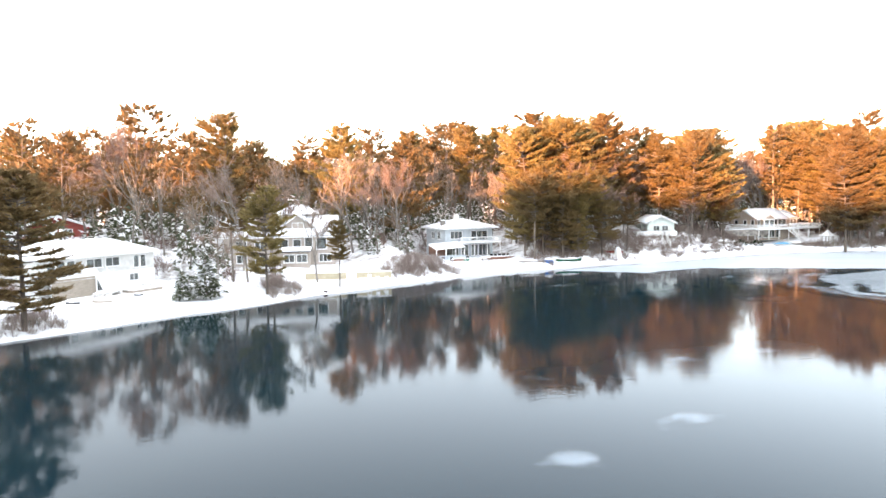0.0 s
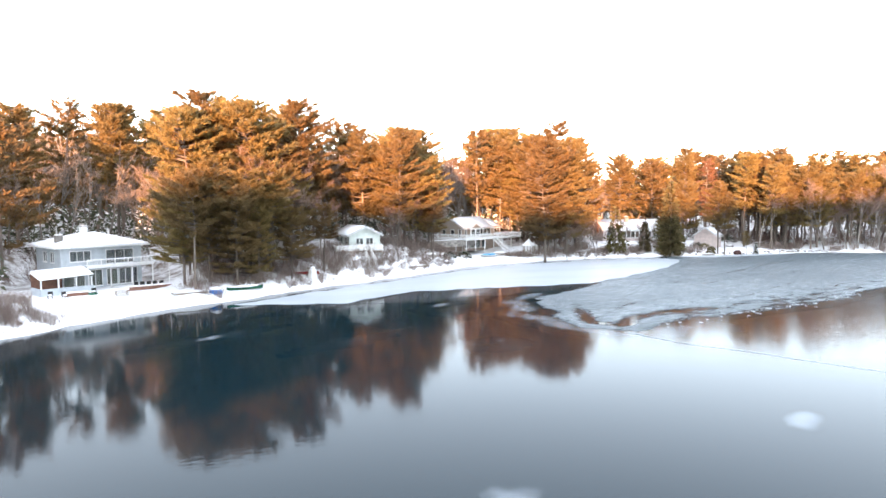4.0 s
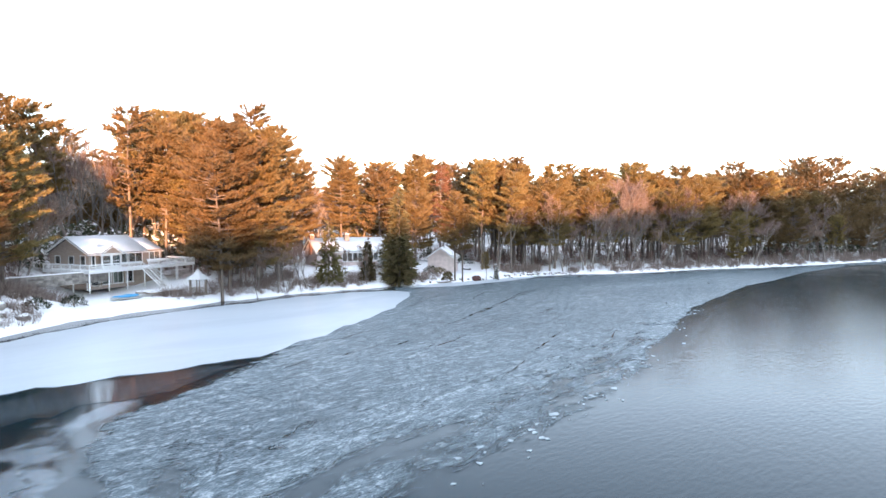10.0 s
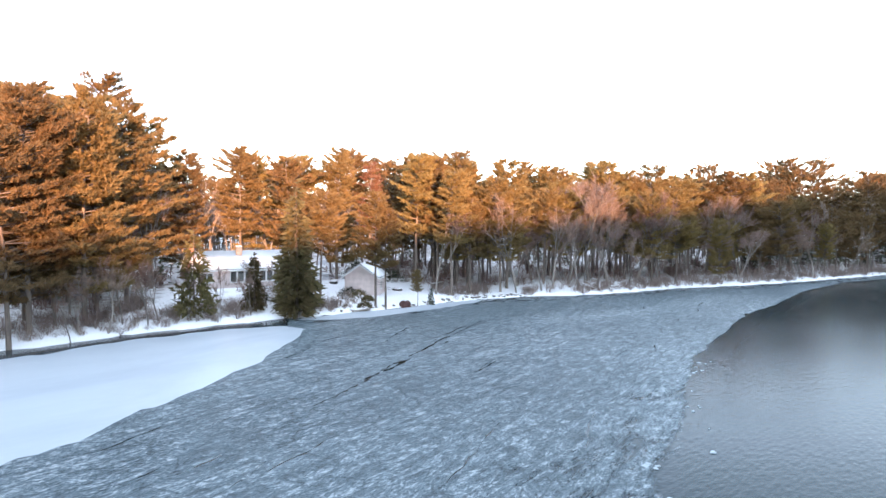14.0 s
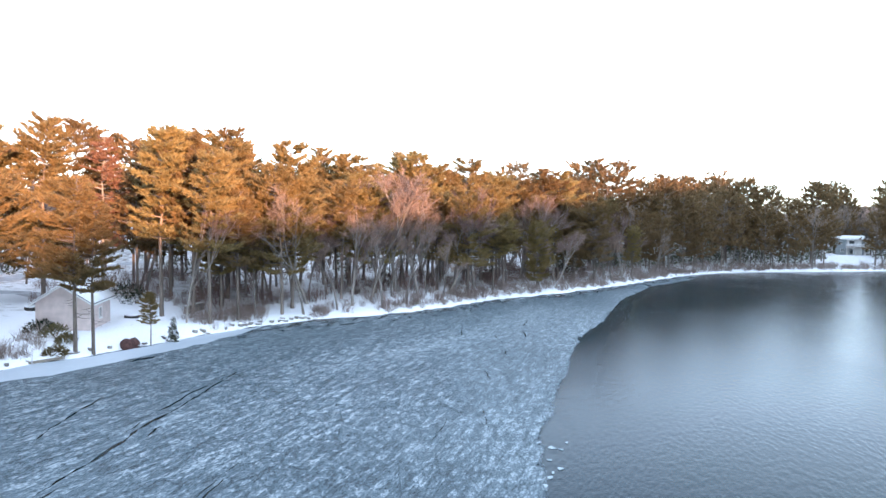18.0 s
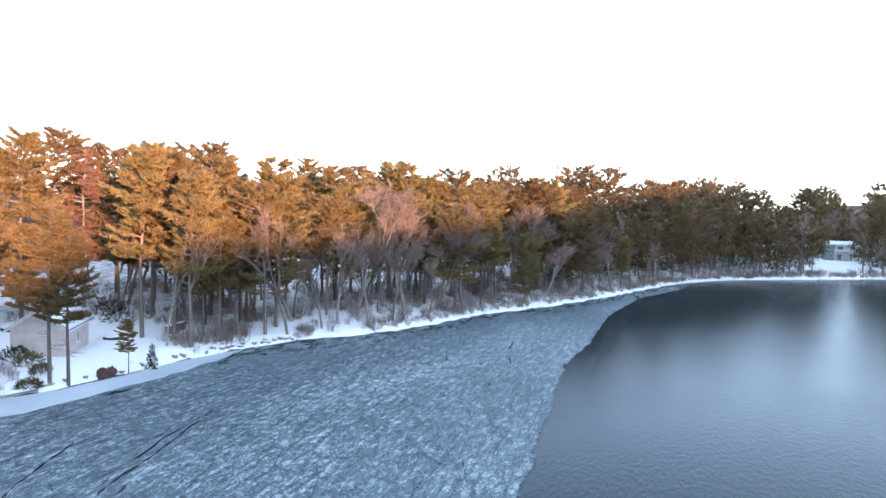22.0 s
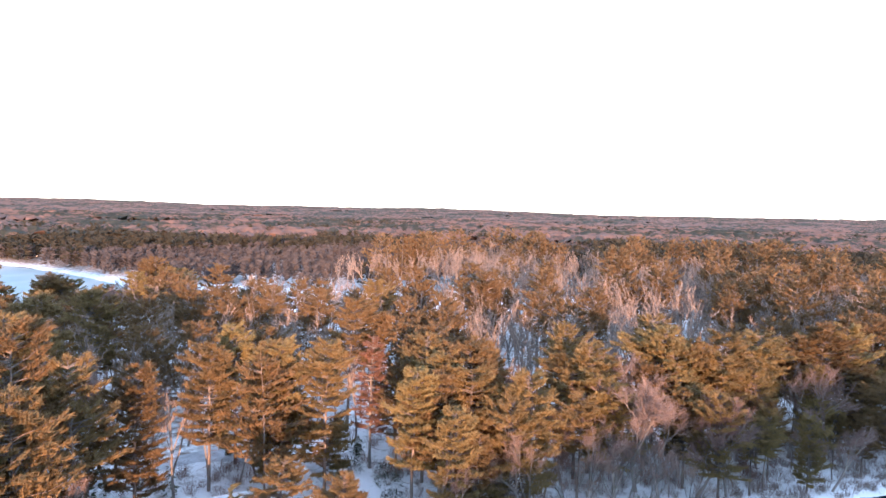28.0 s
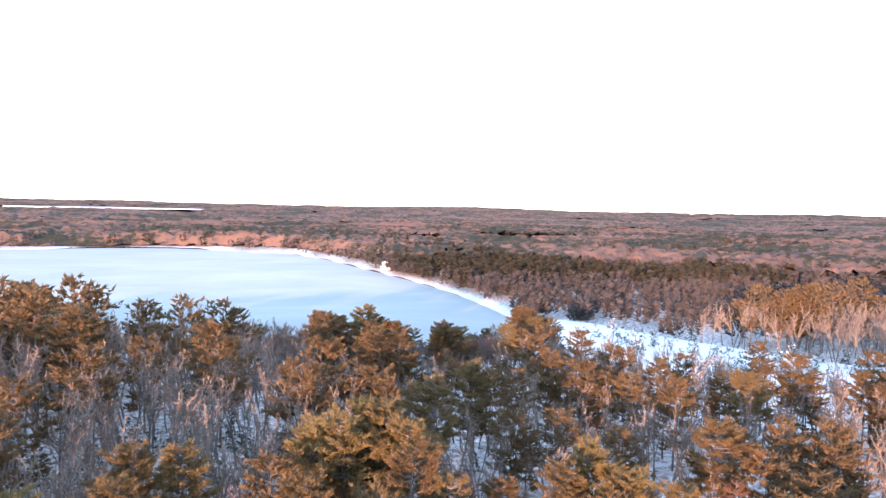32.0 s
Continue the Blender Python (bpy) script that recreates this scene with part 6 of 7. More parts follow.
railing(h3, [(2.7, -1.8), (11.8, -1.8), (11.8, -0.1)], 3.0, gap=0.2)
chimney(h3, 4.6, 4.6, 6.9, 8.5, 0.9, 0.8, "trim")
chimney(h3, 0.7, 2.6, 5.9, 7.3, 0.9, 0.7, "stone")
bm = bmesh.new()
tube(bm, (1.3, 5.2, 5.9), (1.3, 5.2, 8.7), 0.1, 0.1, 8)
part("flue", bm, M["metal"], h3)
bm = bmesh.new()
tube(bm, (8.6, 6.0, 6.6), (8.6, 6.0, 7.9), 0.16, 0.16, 8)
part("vent", bm, M["trim"], h3)
# porch at its side
pr = part("porch_roof", slab([(-3.8, -4.2, 2.0), (2.6, -4.2, 2.3), (2.6, -0.1, 3.05), (-3.8, -0.1, 2.75)], 0.12), M["trim"], h3, "pale lean-to porch roof")
part("snow", slab([(-3.7, -3.6, 2.29), (2.5, -3.6, 2.59), (2.5, -0.15, 3.22), (-3.7, -0.15, 2.92)], 0.16), M["snow"], pr, "snow on the porch roof")
for px in (-3.6, -1.6, 0.5, 2.4):
    part("porch_post", boxes((px - 0.08, -4.0, 0.0, px + 0.08, -3.84, 1.95)), M["trim"], h3)
part("porch_wall", boxes((-3.8, -4.2, -0.5, 2.6, -4.05, 0.75), (-3.8, -4.0, -0.5, -3.65, -0.4, 0.75)), M["bluegrey"], h3)
part("porch_back", boxes((-3.7, -0.35, -0.5, -0.05, -0.2, 2.7)), M["brick"], h3, "reddish porch back wall")

# the small pale house on the knoll with a deck
h4 = thing("lake_house", at_corner(46.2, 138.6, 0.93, -0.02, 4.4), "small pale mint gabled house with a red base and white deck", "house", "lake houses")
walls(h4, 5.6, 10.0, 2.75, M["mint"], front=((1.3, 1.05, 2.5, 2.1), (3.1, 1.05, 4.3, 2.1)), left=((1.2, 0.9, 2.8, 2.2), (4.6, 0.3, 5.6, 2.3, 1, 1), (7, 0.9, 8.6, 2.2)), z0=-0.3)
part("base", boxes((0.03, 0.03, -2.6, 5.57, 9.97, -0.31)), M["redroof"], h4, "red-painted base")
gable_roof(h4, 5.6, 10.0, 2.75, 1.3, along="y", mat="mint")
deck(h4, -2.6, -1.6, 5.6, -0.02, 0.0, ground=-2.0)
deck(h4, -2.6, 0.0, -0.02, 8.0, 0.0, ground=-2.0)
railing(h4, [(-2.6, 8.0), (-2.6, -1.55), (5.6, -1.55)], 0.0, solid=True)
stairs(h4, 2.2, -1.6, -2.2, 0.0, 1.1, 3.2)

# the brown-shingled house with the long deck
h5 = thing("lake_house", at_corner(78.8, 158.2, 0.945, 0.327, 2.35), "cedar-shingled house with white sunroom, long deck and snowy gable roof", "house", "lake houses")
walls(h5, 13.0, 8.0, 4.75, M["shingle"],
      front=((0.5, 2.7, 1.0, 4.3, 1, 1), (4.6, 2.9, 6.4, 4.4, 2, 1), (6.8, 2.9, 9.2, 4.4, 2, 1), (10.6, 2.9, 12.6, 4.4, 2, 1), (0.4, 0.1, 1.6, 2.0, 1, 1), (2.2, 0.1, 3.6, 2.0, 1, 1, True), (4.0, 0.1, 5.6, 2.0, 2, 1, True), (6.2, 0.1, 7.4, 2.0, 1, 1)),
      left=((1.2, 3.1, 2.2, 4.2, 1, 1), (4.0, 3.1, 5.0, 4.2, 1, 1), (6.4, 2.4, 7.3, 4.3, 1, 1)))
gable_roof(h5, 9.5, 8.0, 4.75, 2.1, mat="shingle", over=0.5)
gable_roof(h5, 3.4, 7.0, 4.7, 1.6, mat="shingle", over=0.45, x0=9.6, y0=0.5, name="lower_roof")
part("sunroom", boxes((1.1, -1.2, 2.2, 4.4, -0.02, 2.75), (1.1, -1.2, 4.35, 4.4, -0.02, 4.65), (1.1, -1.2, 2.75, 1.25, -1.05, 4.35), (4.25, -1.2, 2.75, 4.4, -1.05, 4.35), (2.65, -1.2, 2.75, 2.85, -1.05, 4.35)), M["trim"], h5, "white glazed sunroom")
window(h5, Matrix.Translation((0, -1.22, 0)), 1.3, 2.8, 2.6, 4.3, 1, 2)
window(h5, Matrix.Translation((0, -1.22, 0)), 2.9, 2.8, 4.2, 4.3, 1, 2)
gable_roof(h5, 3.3, 2.6, 4.65, 1.0, over=0.25, along="y", mat="shingle", name="sunroom_roof", x0=1.1, y0=-1.2)
deck(h5, -2.4, -3.2, 13.2, -0.02, 2.3, mat="trim")
deck(h5, 13.25, -3.2, 16.8, 3.0, 2.3, mat="trim")
deck(h5, -2.4, 0.0, -0.02, 6.0, 2.3, mat="trim")
railing(h5, [(-2.4, 6.0), (-2.4, -3.1), (6.2, -3.1)], 2.3)
railing(h5, [(7.6, -3.1), (16.8, -3.1), (16.8, 3.0)], 2.3)
stairs(h5, 6.3, -3.2, -0.3, 2.3, 1.2, 3.6)
part("deck_table", soft_box(9.3, -2.2, 3.0, 12.3, -0.8, 3.35, 0.12, 3), M["snow"], h5, "snow-covered table on the deck", True)

# gazebo by the water
gzb = thing("gazebo", at_corner(90.5, 149.5, 1, 0.2), "small brown gazebo with a pointed snowy roof", "gazebo")
part("floor", boxes((-1.3, -1.3, -0.3, 1.3, 1.3, 0.1)), M["wood"], gzb)
for k in range(6):
    a = k * math.pi / 3
    part("post", boxes((1.25 * math.cos(a) - 0.06, 1.25 * math.sin(a) - 0.06, 0.1, 1.25 * math.cos(a) + 0.06, 1.25 * math.sin(a) + 0.06, 2.2)), M["wood"], gzb)
    a2 = (k + 1) * math.pi / 3
    bm = bmesh.new()
    for zz in (0.35, 0.9):
        tube(bm, (1.25 * math.cos(a), 1.25 * math.sin(a), zz), (1.25 * math.cos(a2), 1.25 * math.sin(a2), zz), 0.045, 0.045, 4)
    if k != 4:
        for q in range(1, 9):
            x, y = 1.25 * (math.cos(a) + (math.cos(a2) - math.cos(a)) * q / 9), 1.25 * (math.sin(a) + (math.sin(a2) - math.sin(a)) * q / 9)
            tube(bm, (x, y, 0.35), (x, y, 0.9), 0.03, 0.03, 4)
    part("rail", bm, M["wood"], gzb)
for nm, r, z0, z1, mat in (("roof", 1.75, 2.2, 3.7, "roof"), ("snow", 1.78, 2.24, 3.8, "snow")):
    bm = bmesh.new()
    ring = [bm.verts.new((r * math.cos(k * math.pi / 3), r * math.sin(k * math.pi / 3), z0)) for k in range(6)]
    mid = [bm.verts.new((r * 0.42 * math.cos(k * math.pi / 3), r * 0.42 * math.sin(k * math.pi / 3), z0 + (z1 - z0) * 0.48)) for k in range(6)]
    top = bm.verts.new((0, 0, z1))
    for k in range(6):
        j = (k + 1) % 6
        bm.faces.new((ring[k], ring[j], mid[j], mid[k]))
        bm.faces.new((mid[k], mid[j], top))
    part(nm, bm, M[mat], gzb, "steep cap of snow" if nm == "snow" else "")

# the long low house behind the cedars
h6 = thing("lake_house", at_corner(120.5, 160.2, 0.935, -0.355, 2.7), "long low pinkish-beige house with snowy gable roof and row of windows", "house", "lake houses")
walls(h6, 15.5, 8.4, 2.9, M["pink"], front=((1.0, 0.9, 2.6, 2.2), *[(5.2 + 1.12 * k, 0.8, 6.1 + 1.12 * k, 2.4, 1, 1) for k in range(8)]), right=((2, 0.9, 3.4, 2.2), (5, 0.2, 6.0, 2.2, 1, 1)))
gable_roof(h6, 15.5, 8.4, 2.9, 2.3, mat="pink")
chimney(h6, 7.2, 3.2, 3.8, 6.0, 0.9, 0.8, "stone")
chimney(h6, 0.1, 4.2, 2.0, 5.9, 0.8, 1.0)
pc = part("porch_roof", slab([(15.5, 1.0, 2.9), (19.5, 1.0, 2.7), (19.5, 7.0, 2.7), (15.5, 7.0, 2.9)], 0.14), M["roof"], h6, "flat carport roof")
part("snow", slab([(15.6, 1.05, 3.08), (19.45, 1.05, 2.88), (19.45, 6.95, 2.88), (15.6, 6.95, 3.08)], 0.17), M["snow"], pc, "snow on the carport roof")
for px, py in ((19.3, 1.2), (19.3, 6.8)):
    part("porch_post", boxes((px - 0.07, py - 0.07, -0.8, px + 0.07, py + 0.07, 2.6)), M["trim"], h6)

# the boathouse by the bank
sh = thing("boathouse", at_corner(139.35, 148.0, 0.53, -0.848, 1.05), "pinkish-beige clapboard boathouse with snowy gable roof", "shed")
walls(sh, 5.3, 7.0, 3.1, M["pink"], right=((3.0, 0.9, 3.9, 2.0, 2, 1),), z0=-0.5)
gable_roof(sh, 5.3, 7.0, 3.1, 1.8, along="y", mat="pink")
bm = bmesh.new()
tube(bm, (3.0, 2.5, 4.3), (3.0, 2.5, 5.4), 0.12, 0.12, 8)
part("vent", bm, M["metal"], sh)

# grey houses across the bay
h8 = thing("bay_house", at_corner(384.5, 17.6, -0.36, -0.93, 3.2), "slate-grey two-storey house with a white balcony above the bay", "house", "bay houses")
walls(h8, 9.0, 8.5, 6.3, M["slate"], front=((1.0, 4.2, 2.2, 5.4), (4.8, 4.2, 6.6, 5.6), (5.2, 0.3, 6.2, 2.4, 1, 1), (2.0, 1.0, 3.2, 2.2)), left=((2.5, 4.2, 3.8, 5.4), (5.5, 4.2, 6.8, 5.4)), z0=-1.5)
gable_roof(h8, 9.0, 8.5, 6.3, 1.2, mat="slate")
part("pale_face", boxes((3.9, -0.08, -1.4, 4.7, -0.003, 6.2), (6.7, -0.08, -1.4, 9.0, -0.003, 6.2), (4.7, -0.08, 2.5, 6.7, -0.003, 4.1), (4.7, -0.08, 5.7, 6.7, -0.003, 6.2)), M["grey"], h8, "pale grey boards on the lake side")
deck(h8, 4.0, -2.2, 12.0, -0.09, 3.4, ground=-1.5)
railing(h8, [(4.0, -2.1), (12.0, -2.1)], 3.4)
h9 = thing("bay_house", at_corner(388, 3.0, -0.36, -0.93, 3.6), "slate-grey house beside bare trees above the bay", "house", "bay houses")
walls(h9, 7.0, 8.0, 6.8, M["slate"], front=((1.5, 4.2, 2.8, 5.6), (4.4, 4.2, 5.7, 5.6)), z0=-1.5)
gable_roof(h9, 7.0, 8.0, 6.8, 2.0, along="y", mat="slate")

# ---- smaller things on the shore ----
def on(x, y, turn=0.0, dz=0.0):
    return Matrix.Translation((x, y, gz(x, y) + dz)) @ Matrix.Rotation(radians(turn), 4, "Z")


def rock(x, y, sx, sy, sz, seed, mat="stone", name="boulder", label="snow-capped grey boulder on the bank", group="boulders", cap=0.82):
    r = thing(name, on(x, y, seed * 40), label, "rock", group)
    part("stone", blob(seed, sx, sy, sz), M[mat], r, smooth=True)
    part("snow", blob(seed + 3, sx * cap, sy * cap, sz * 0.35), M["snow"], r, "cap of snow", True).location = (0, 0, sz * 0.78)


rock(141.0, 136.6, 1.4, 1.0, 0.95, 1, "rust", "boulder", "dark reddish boulder with a little snow on the bank", cap=0.45)
for k in range(40):
    t = rng.random()
    i = 15 + t * 4
    a, b = NORTH[int(i)], NORTH[min(int(i) + 1, len(NORTH) - 1)]
    x, y = a[0] + (b[0] - a[0]) * (i % 1), a[1] + (b[1] - a[1]) * (i % 1)
    rock(x + rng.uniform(-0.3, 0.3), y + rng.uniform(0.3, 1.2), rng.uniform(0.15, 0.6), rng.uniform(0.15, 0.5), rng.uniform(0.1, 0.35), 10 + k % 5, "stone", "stone", "small snow-capped stone in the bank edging", "edging stones")


def boat(x, y, turn, length, beam, mat, label, name="canoe", upside=False, cover=None, z=0.05):
    """A small open hull, bow and stern drawn to a point."""
    b = thing(name, on(x, y, turn, z), label, "boat", "boats on the bank")
    bm = bmesh.new()
    rows = []
    n = 13
    for i in range(n):
        f = -1 + 2 * i / (n - 1)
        w = beam / 2 * (1 - abs(f) ** 2.2) + 0.02
        sheer = 0.34 + 0.16 * f * f
        prof = [(-w, sheer), (-w * 0.92, sheer * 0.5), (-w * 0.5, 0.04), (0, 0.0), (w * 0.5, 0.04), (w * 0.92, sheer * 0.5), (w, sheer)]
        if upside:
            prof = [(p, 0.5 - q) for p, q in prof]
        rows.append([bm.verts.new((f * length / 2, p, q)) for p, q in prof])
    for r0, r1 in zip(rows, rows[1:]):
        for i in range(6):
            bm.faces.new((r0[i], r0[i + 1], r1[i + 1], r1[i]))
    bmesh.ops.solidify(bm, geom=bm.faces[:], thickness=0.03)
    part("hull", bm, M[mat], b, smooth=True)
    if cover:
        part("cover", blob(3, length * 0.44, beam * 0.45, 0.22), M[cover], b, "tarpaulin cover" if cover != "snow" else "snow lying in the hull", True).location = (0, 0, 0.42)
    else:
        part("seat", boxes((-0.9, -beam * 0.38, 0.26, -0.7, beam * 0.38, 0.29), (0.7, -beam * 0.38, 0.26, 0.9, beam * 0.38, 0.29)), M["wood"], b)
    return b


boat(26.5, 122.2, 12, 5.0, 0.9, "green", "green canoe pulled up on the snowy bank", cover="snow")
boat(36.5, 130.0, -15, 4.2, 0.8, "red", "red canoe lying upside down under the trees", upside=True)
boat(80.4, 149.6, 12, 4.6, 1.8, "trim", "white dinghy under a light blue tarpaulin", name="dinghy", cover="cyan")


def dock(x, y, turn, length, width, label, z=0.25, group="docks"):
    d = thing("dock_section", on(x, y, turn, z), label, "dock", group)
    for s in (0.06, width - 0.18):
        part("beam", boxes((0, s, -0.2, length, s + 0.12, -0.02)), M["wood"], d)
    n = int(length / 0.3)
    for i in range(n):
        part("plank", boxes((i * length / n + 0.01, 0, -0.018, (i + 1) * length / n - 0.01, width, 0.03)), M["wood"], d)
    part("snow", soft_box(0.05, 0.05, 0.032, length - 0.05, width - 0.05, 0.2, 0.07), M["snow"], d, "snow on the planks", True)
    for px in (0.2, length - 0.2):
        bm = bmesh.new()
        tube(bm, (px, -0.08, -0.8), (px, -0.08, 0.35), 0.05, 0.05, 6)
        part("pile", bm, M["metal"], d)


dock(17.5, 119.6, 8, 4.2, 1.6, "wooden dock section stacked on the bank under snow")
dock(56.5, 136.2, 20, 5.0, 1.3, "wooden dock pulled up on the shore under snow")
dock(84.0, 150.6, 8, 5.0, 1.2, "long dock section on the bank under snow", 0.5)
dock(83.2, 152.0, 8, 5.0, 1.2, "long dock section on the bank under snow", 0.5)
dock(131.5, 138.2, -14, 3.0, 1.3, "small wooden landing at the water's edge")
dock(40.2, 130.6, 25, 3.6, 1.3, "dock section leaning on the bank in snow")

fp = thing("flagpole", on(17.4, 132.5), "slender bare white flagpole", "pole")
bm = bmesh.new()
tube(bm, (0, 0, -0.5), (0, 0, 5.6), 0.06, 0.04, 8)
part("pole", bm, M["trim"], fp)
part("knob", blob(1, 0.08, 0.08, 0.08, 1, 0.0), M["metal"], fp, smooth=True).location = (0, 0, 5.65)


def terrace(name, x, y, turn, length, h, label, mat="tan", thick=0.4):
    """A retaining wall in courses of blocks, with snow on it."""
    w = thing(name, on(x, y, turn, -0.2), label, "wall", "retaining walls")
    rows = max(2, int(h / 0.3))
    for r in range(rows):
        n = max(2, int(length / 0.9))
        for i in range(n):
            part("block", boxes((i * length / n + 0.008, rng.uniform(0, 0.02), r * h / rows + 0.006, (i + 1) * length / n - 0.008, thick, (r + 1) * h / rows - 0.006)), M[mat], w)
    part("snow", soft_box(-0.05, -0.05, h + 0.002, length + 0.05, thick + 0.1, h + 0.16, 0.06), M["snow"], w, "snow on the wall", True)


terrace("retaining_wall", -16.5, 99.2, 4, 6.0, 1.1, "tan block retaining wall below the beige house")
terrace("retaining_wall", -9.2, 100.4, 10, 5.2, 1.0, "tan block retaining wall beside the terrace steps")
terrace("retaining_wall", 67.5, 153.0, 14, 14.0, 1.5, "grey-brown wall below the shingled house", "stone")
terrace("retaining_wall", 12.2, 129.6, 14, 6.5, 0.7, "low red-brown brick wall edging the terrace", "brick")
terrace("retaining_wall", 5.0, 127.4, 14, 2.6, 0.6, "low red-brown brick wall edging the terrace", "brick")


def garden_chair(x, y, turn, mat="dark", label="snow-covered garden chair on the terrace"):
    c = thing("garden_chair", on(x, y, turn), label, "chair", "garden chairs")
    part("seat", boxes((-0.28, -0.28, 0.40, 0.28, 0.28, 0.44)), M[mat], c)
    part("backrest", boxes((-0.28, 0.24, 0.46, 0.28, 0.28, 0.95)), M[mat], c)
    for sx in (-0.25, 0.22):
        for sy in (-0.25, 0.22):
            part("leg", boxes((sx, sy, -0.1, sx + 0.04, sy + 0.04, 0.398)), M[mat], c)
    part("snow", blob(2, 0.27, 0.24, 0.13, 2, 0.1), M["snow"], c, "cushion of snow", True).location = (0, 0, 0.52)


for k in range(9):
    garden_chair(13.0 + (k % 5) * 0.85, 131.0 + (k // 5) * 1.0, rng.uniform(-25, 25))
for k, (x, y) in enumerate(((3.5, 126.0), (5.2, 125.2), (8.2, 127.4), (-7.0, 98.2), (-5.8, 98.6), (-4.7, 98.9))):
    garden_chair(x, y, rng.uniform(-40, 40), "trim" if k > 2 else "dark", "white lawn chair half buried in snow" if k > 2 else "dark garden chair half buried in snow")


def table(x, y, turn, label, mat="wood", bench=True):
    t = thing("picnic_table", on(x, y, turn), label, "table", "picnic tables")
    part("tabletop", boxes(*[(-0.9, -0.36 + i * 0.15, 0.70, 0.9, -0.23 + i * 0.15, 0.74) for i in range(5)]), M[mat], t)
    if bench:
        for s in (-1, 1):
            part("bench", boxes((-0.9, s * 0.72 - 0.13, 0.42, 0.9, s * 0.72 + 0.13, 0.46)), M[mat], t)
    for sx in (-0.65, 0.65):
        bm = bmesh.new()
        for s in (-1, 1):
            tube(bm, (sx, s * 0.2, 0.69), (sx, s * 0.75, -0.1), 0.04, 0.04, 4)
        tube(bm, (sx, -0.75, 0.40), (sx, 0.75, 0.40), 0.035, 0.035, 4)
        part("leg", bm, M[mat], t)
    part("snow", soft_box(-0.88, -0.34, 0.742, 0.88, 0.36, 0.92, 0.07), M["snow"], t, "snow on the table", True)


table(-36.2, 92.5, 64, "wooden picnic table covered with snow")
table(-37.2, 83.0, 60, "wooden picnic table covered with snow by the water")
table(11.5, 125.3, 10, "wooden picnic table covered with snow on the lawn")
table(1.0, 123.2, 30, "wooden picnic table covered with snow on the lawn")
lp = thing("patio_platform", on(-36.6, 91.0, 64, 0.0), "low wooden patio platform with snow", "deck")
part("frame", boxes((-2.2, -1.6, -0.3, 2.2, 1.6, 0.32)), M["wood"], lp)
part("snow", soft_box(-2.15, -1.55, 0.323, 2.15, 1.55, 0.45, 0.05), M["snow"], lp, "snow on the platform", True)


def heap(x, y, sx, sy, sz, seed, mat, name, label, category, group=""):
    h = thing(name, on(x, y, seed * 33), label, category, group)
    part("body", blob(seed, sx, sy, sz, 2, 0.2), M[mat], h, smooth=True)
    part("snow", blob(seed + 1, sx * 0.85, sy * 0.85, sz * 0.5, 2, 0.2), M["snow"], h, "snow on top", True).location = (0, 0, sz * 0.62)


heap(-38.5, 79.5, 1.2, 0.7, 0.5, 4, "dark", "covered_boat", "small boat under a snowy dark cover on the bank", "boat", "boats on the bank")
heap(-36.0, 81.0, 1.4, 0.7, 0.5, 5, "wood", "covered_boat", "small boat under a snowy cover on the bank", "boat", "boats on the bank")
heap(-34.5, 86.5, 0.6, 0.5, 0.35, 6, "dark", "fire_pit", "stone fire pit buried in snow", "fire pit")
heap(22.6, 120.6, 0.9, 0.55, 0.75, 5, "blue", "covered_gear", "gear under a blue tarpaulin at the end of the dock", "tarp")
heap(8.0, 128.6, 0.7, 0.5, 0.5, 7, "green", "covered_grill", "grill under a green cover with snow", "grill")
heap(-2.0, 124.0, 1.6, 0.8, 0.6, 8, "dark", "covered_boat", "rowing boat under dark snowy canvas", "boat", "boats on the bank")
heap(1.5, 121.4, 1.3, 0.7, 0.5, 9, "dark", "covered_boat", "rowing boat under dark snowy canvas", "boat", "boats on the bank")
heap(-12.0, 91.5, 0.35, 0.3, 0.3, 2, "rust", "flower_tub", "small rusty tub on the snowy bank", "tub")
heap(151.0, 147.0, 1.1, 0.6, 0.5, 3, "dark", "covered_wheelbarrow", "dark covered cart beside the boathouse wall", "cart")
heap(146.4, 158.2, 1.0, 0.8, 0.6, 12, "dark", "covered_grill", "round dark covered grill by the carport", "grill")
heap(64.0, 143.5, 1.4, 0.7, 0.7, 11, "stone", "boulder", "large boulder under thick snow on the slope", "rock", "boulders")
heap(66.5, 141.8, 0.9, 0.6, 0.5, 12, "stone", "boulder", "large boulder under thick snow on the slope", "rock", "boulders")

# white housing on the bank below the small house
gl = thing("garden_lantern", on(37.4, 129.0, 20), "white tapered wooden garden lantern capped with snow", "lantern")
bm = boxes((-0.55, -0.55, -0.1, 0.55, 0.55, 1.25))
for v in bm.verts:
    if v.co.z > 1:
        v.co.x *= 0.72
        v.co.y *= 0.72
part("body", bm, M["trim"], gl)
part("cornice", boxes((-0.5, -0.5, 1.253, 0.5, 0.5, 1.35)), M["trim"], gl)
part("snow", blob(4, 0.42, 0.42, 0.3, 2, 0.15), M["snow"], gl, "round cap of snow", True).location = (0, 0, 1.55)

# woodpile
wp = thing("firewood_stack", on(156.2, 143.0, 10), "long stack of split firewood dusted with snow", "firewood")
for i in range(16):
    for j in range(5):
        bm = bmesh.new()
        tube(bm, (i * 0.25 + 0.12 * (j % 2), 0, 0.1 + j * 0.2), (i * 0.25 + 0.12 * (j % 2) + 0.02, 0.5, 0.1 + j * 0.2), 0.11, 0.10, 6)
        part("log", bm, M["bark"], wp)
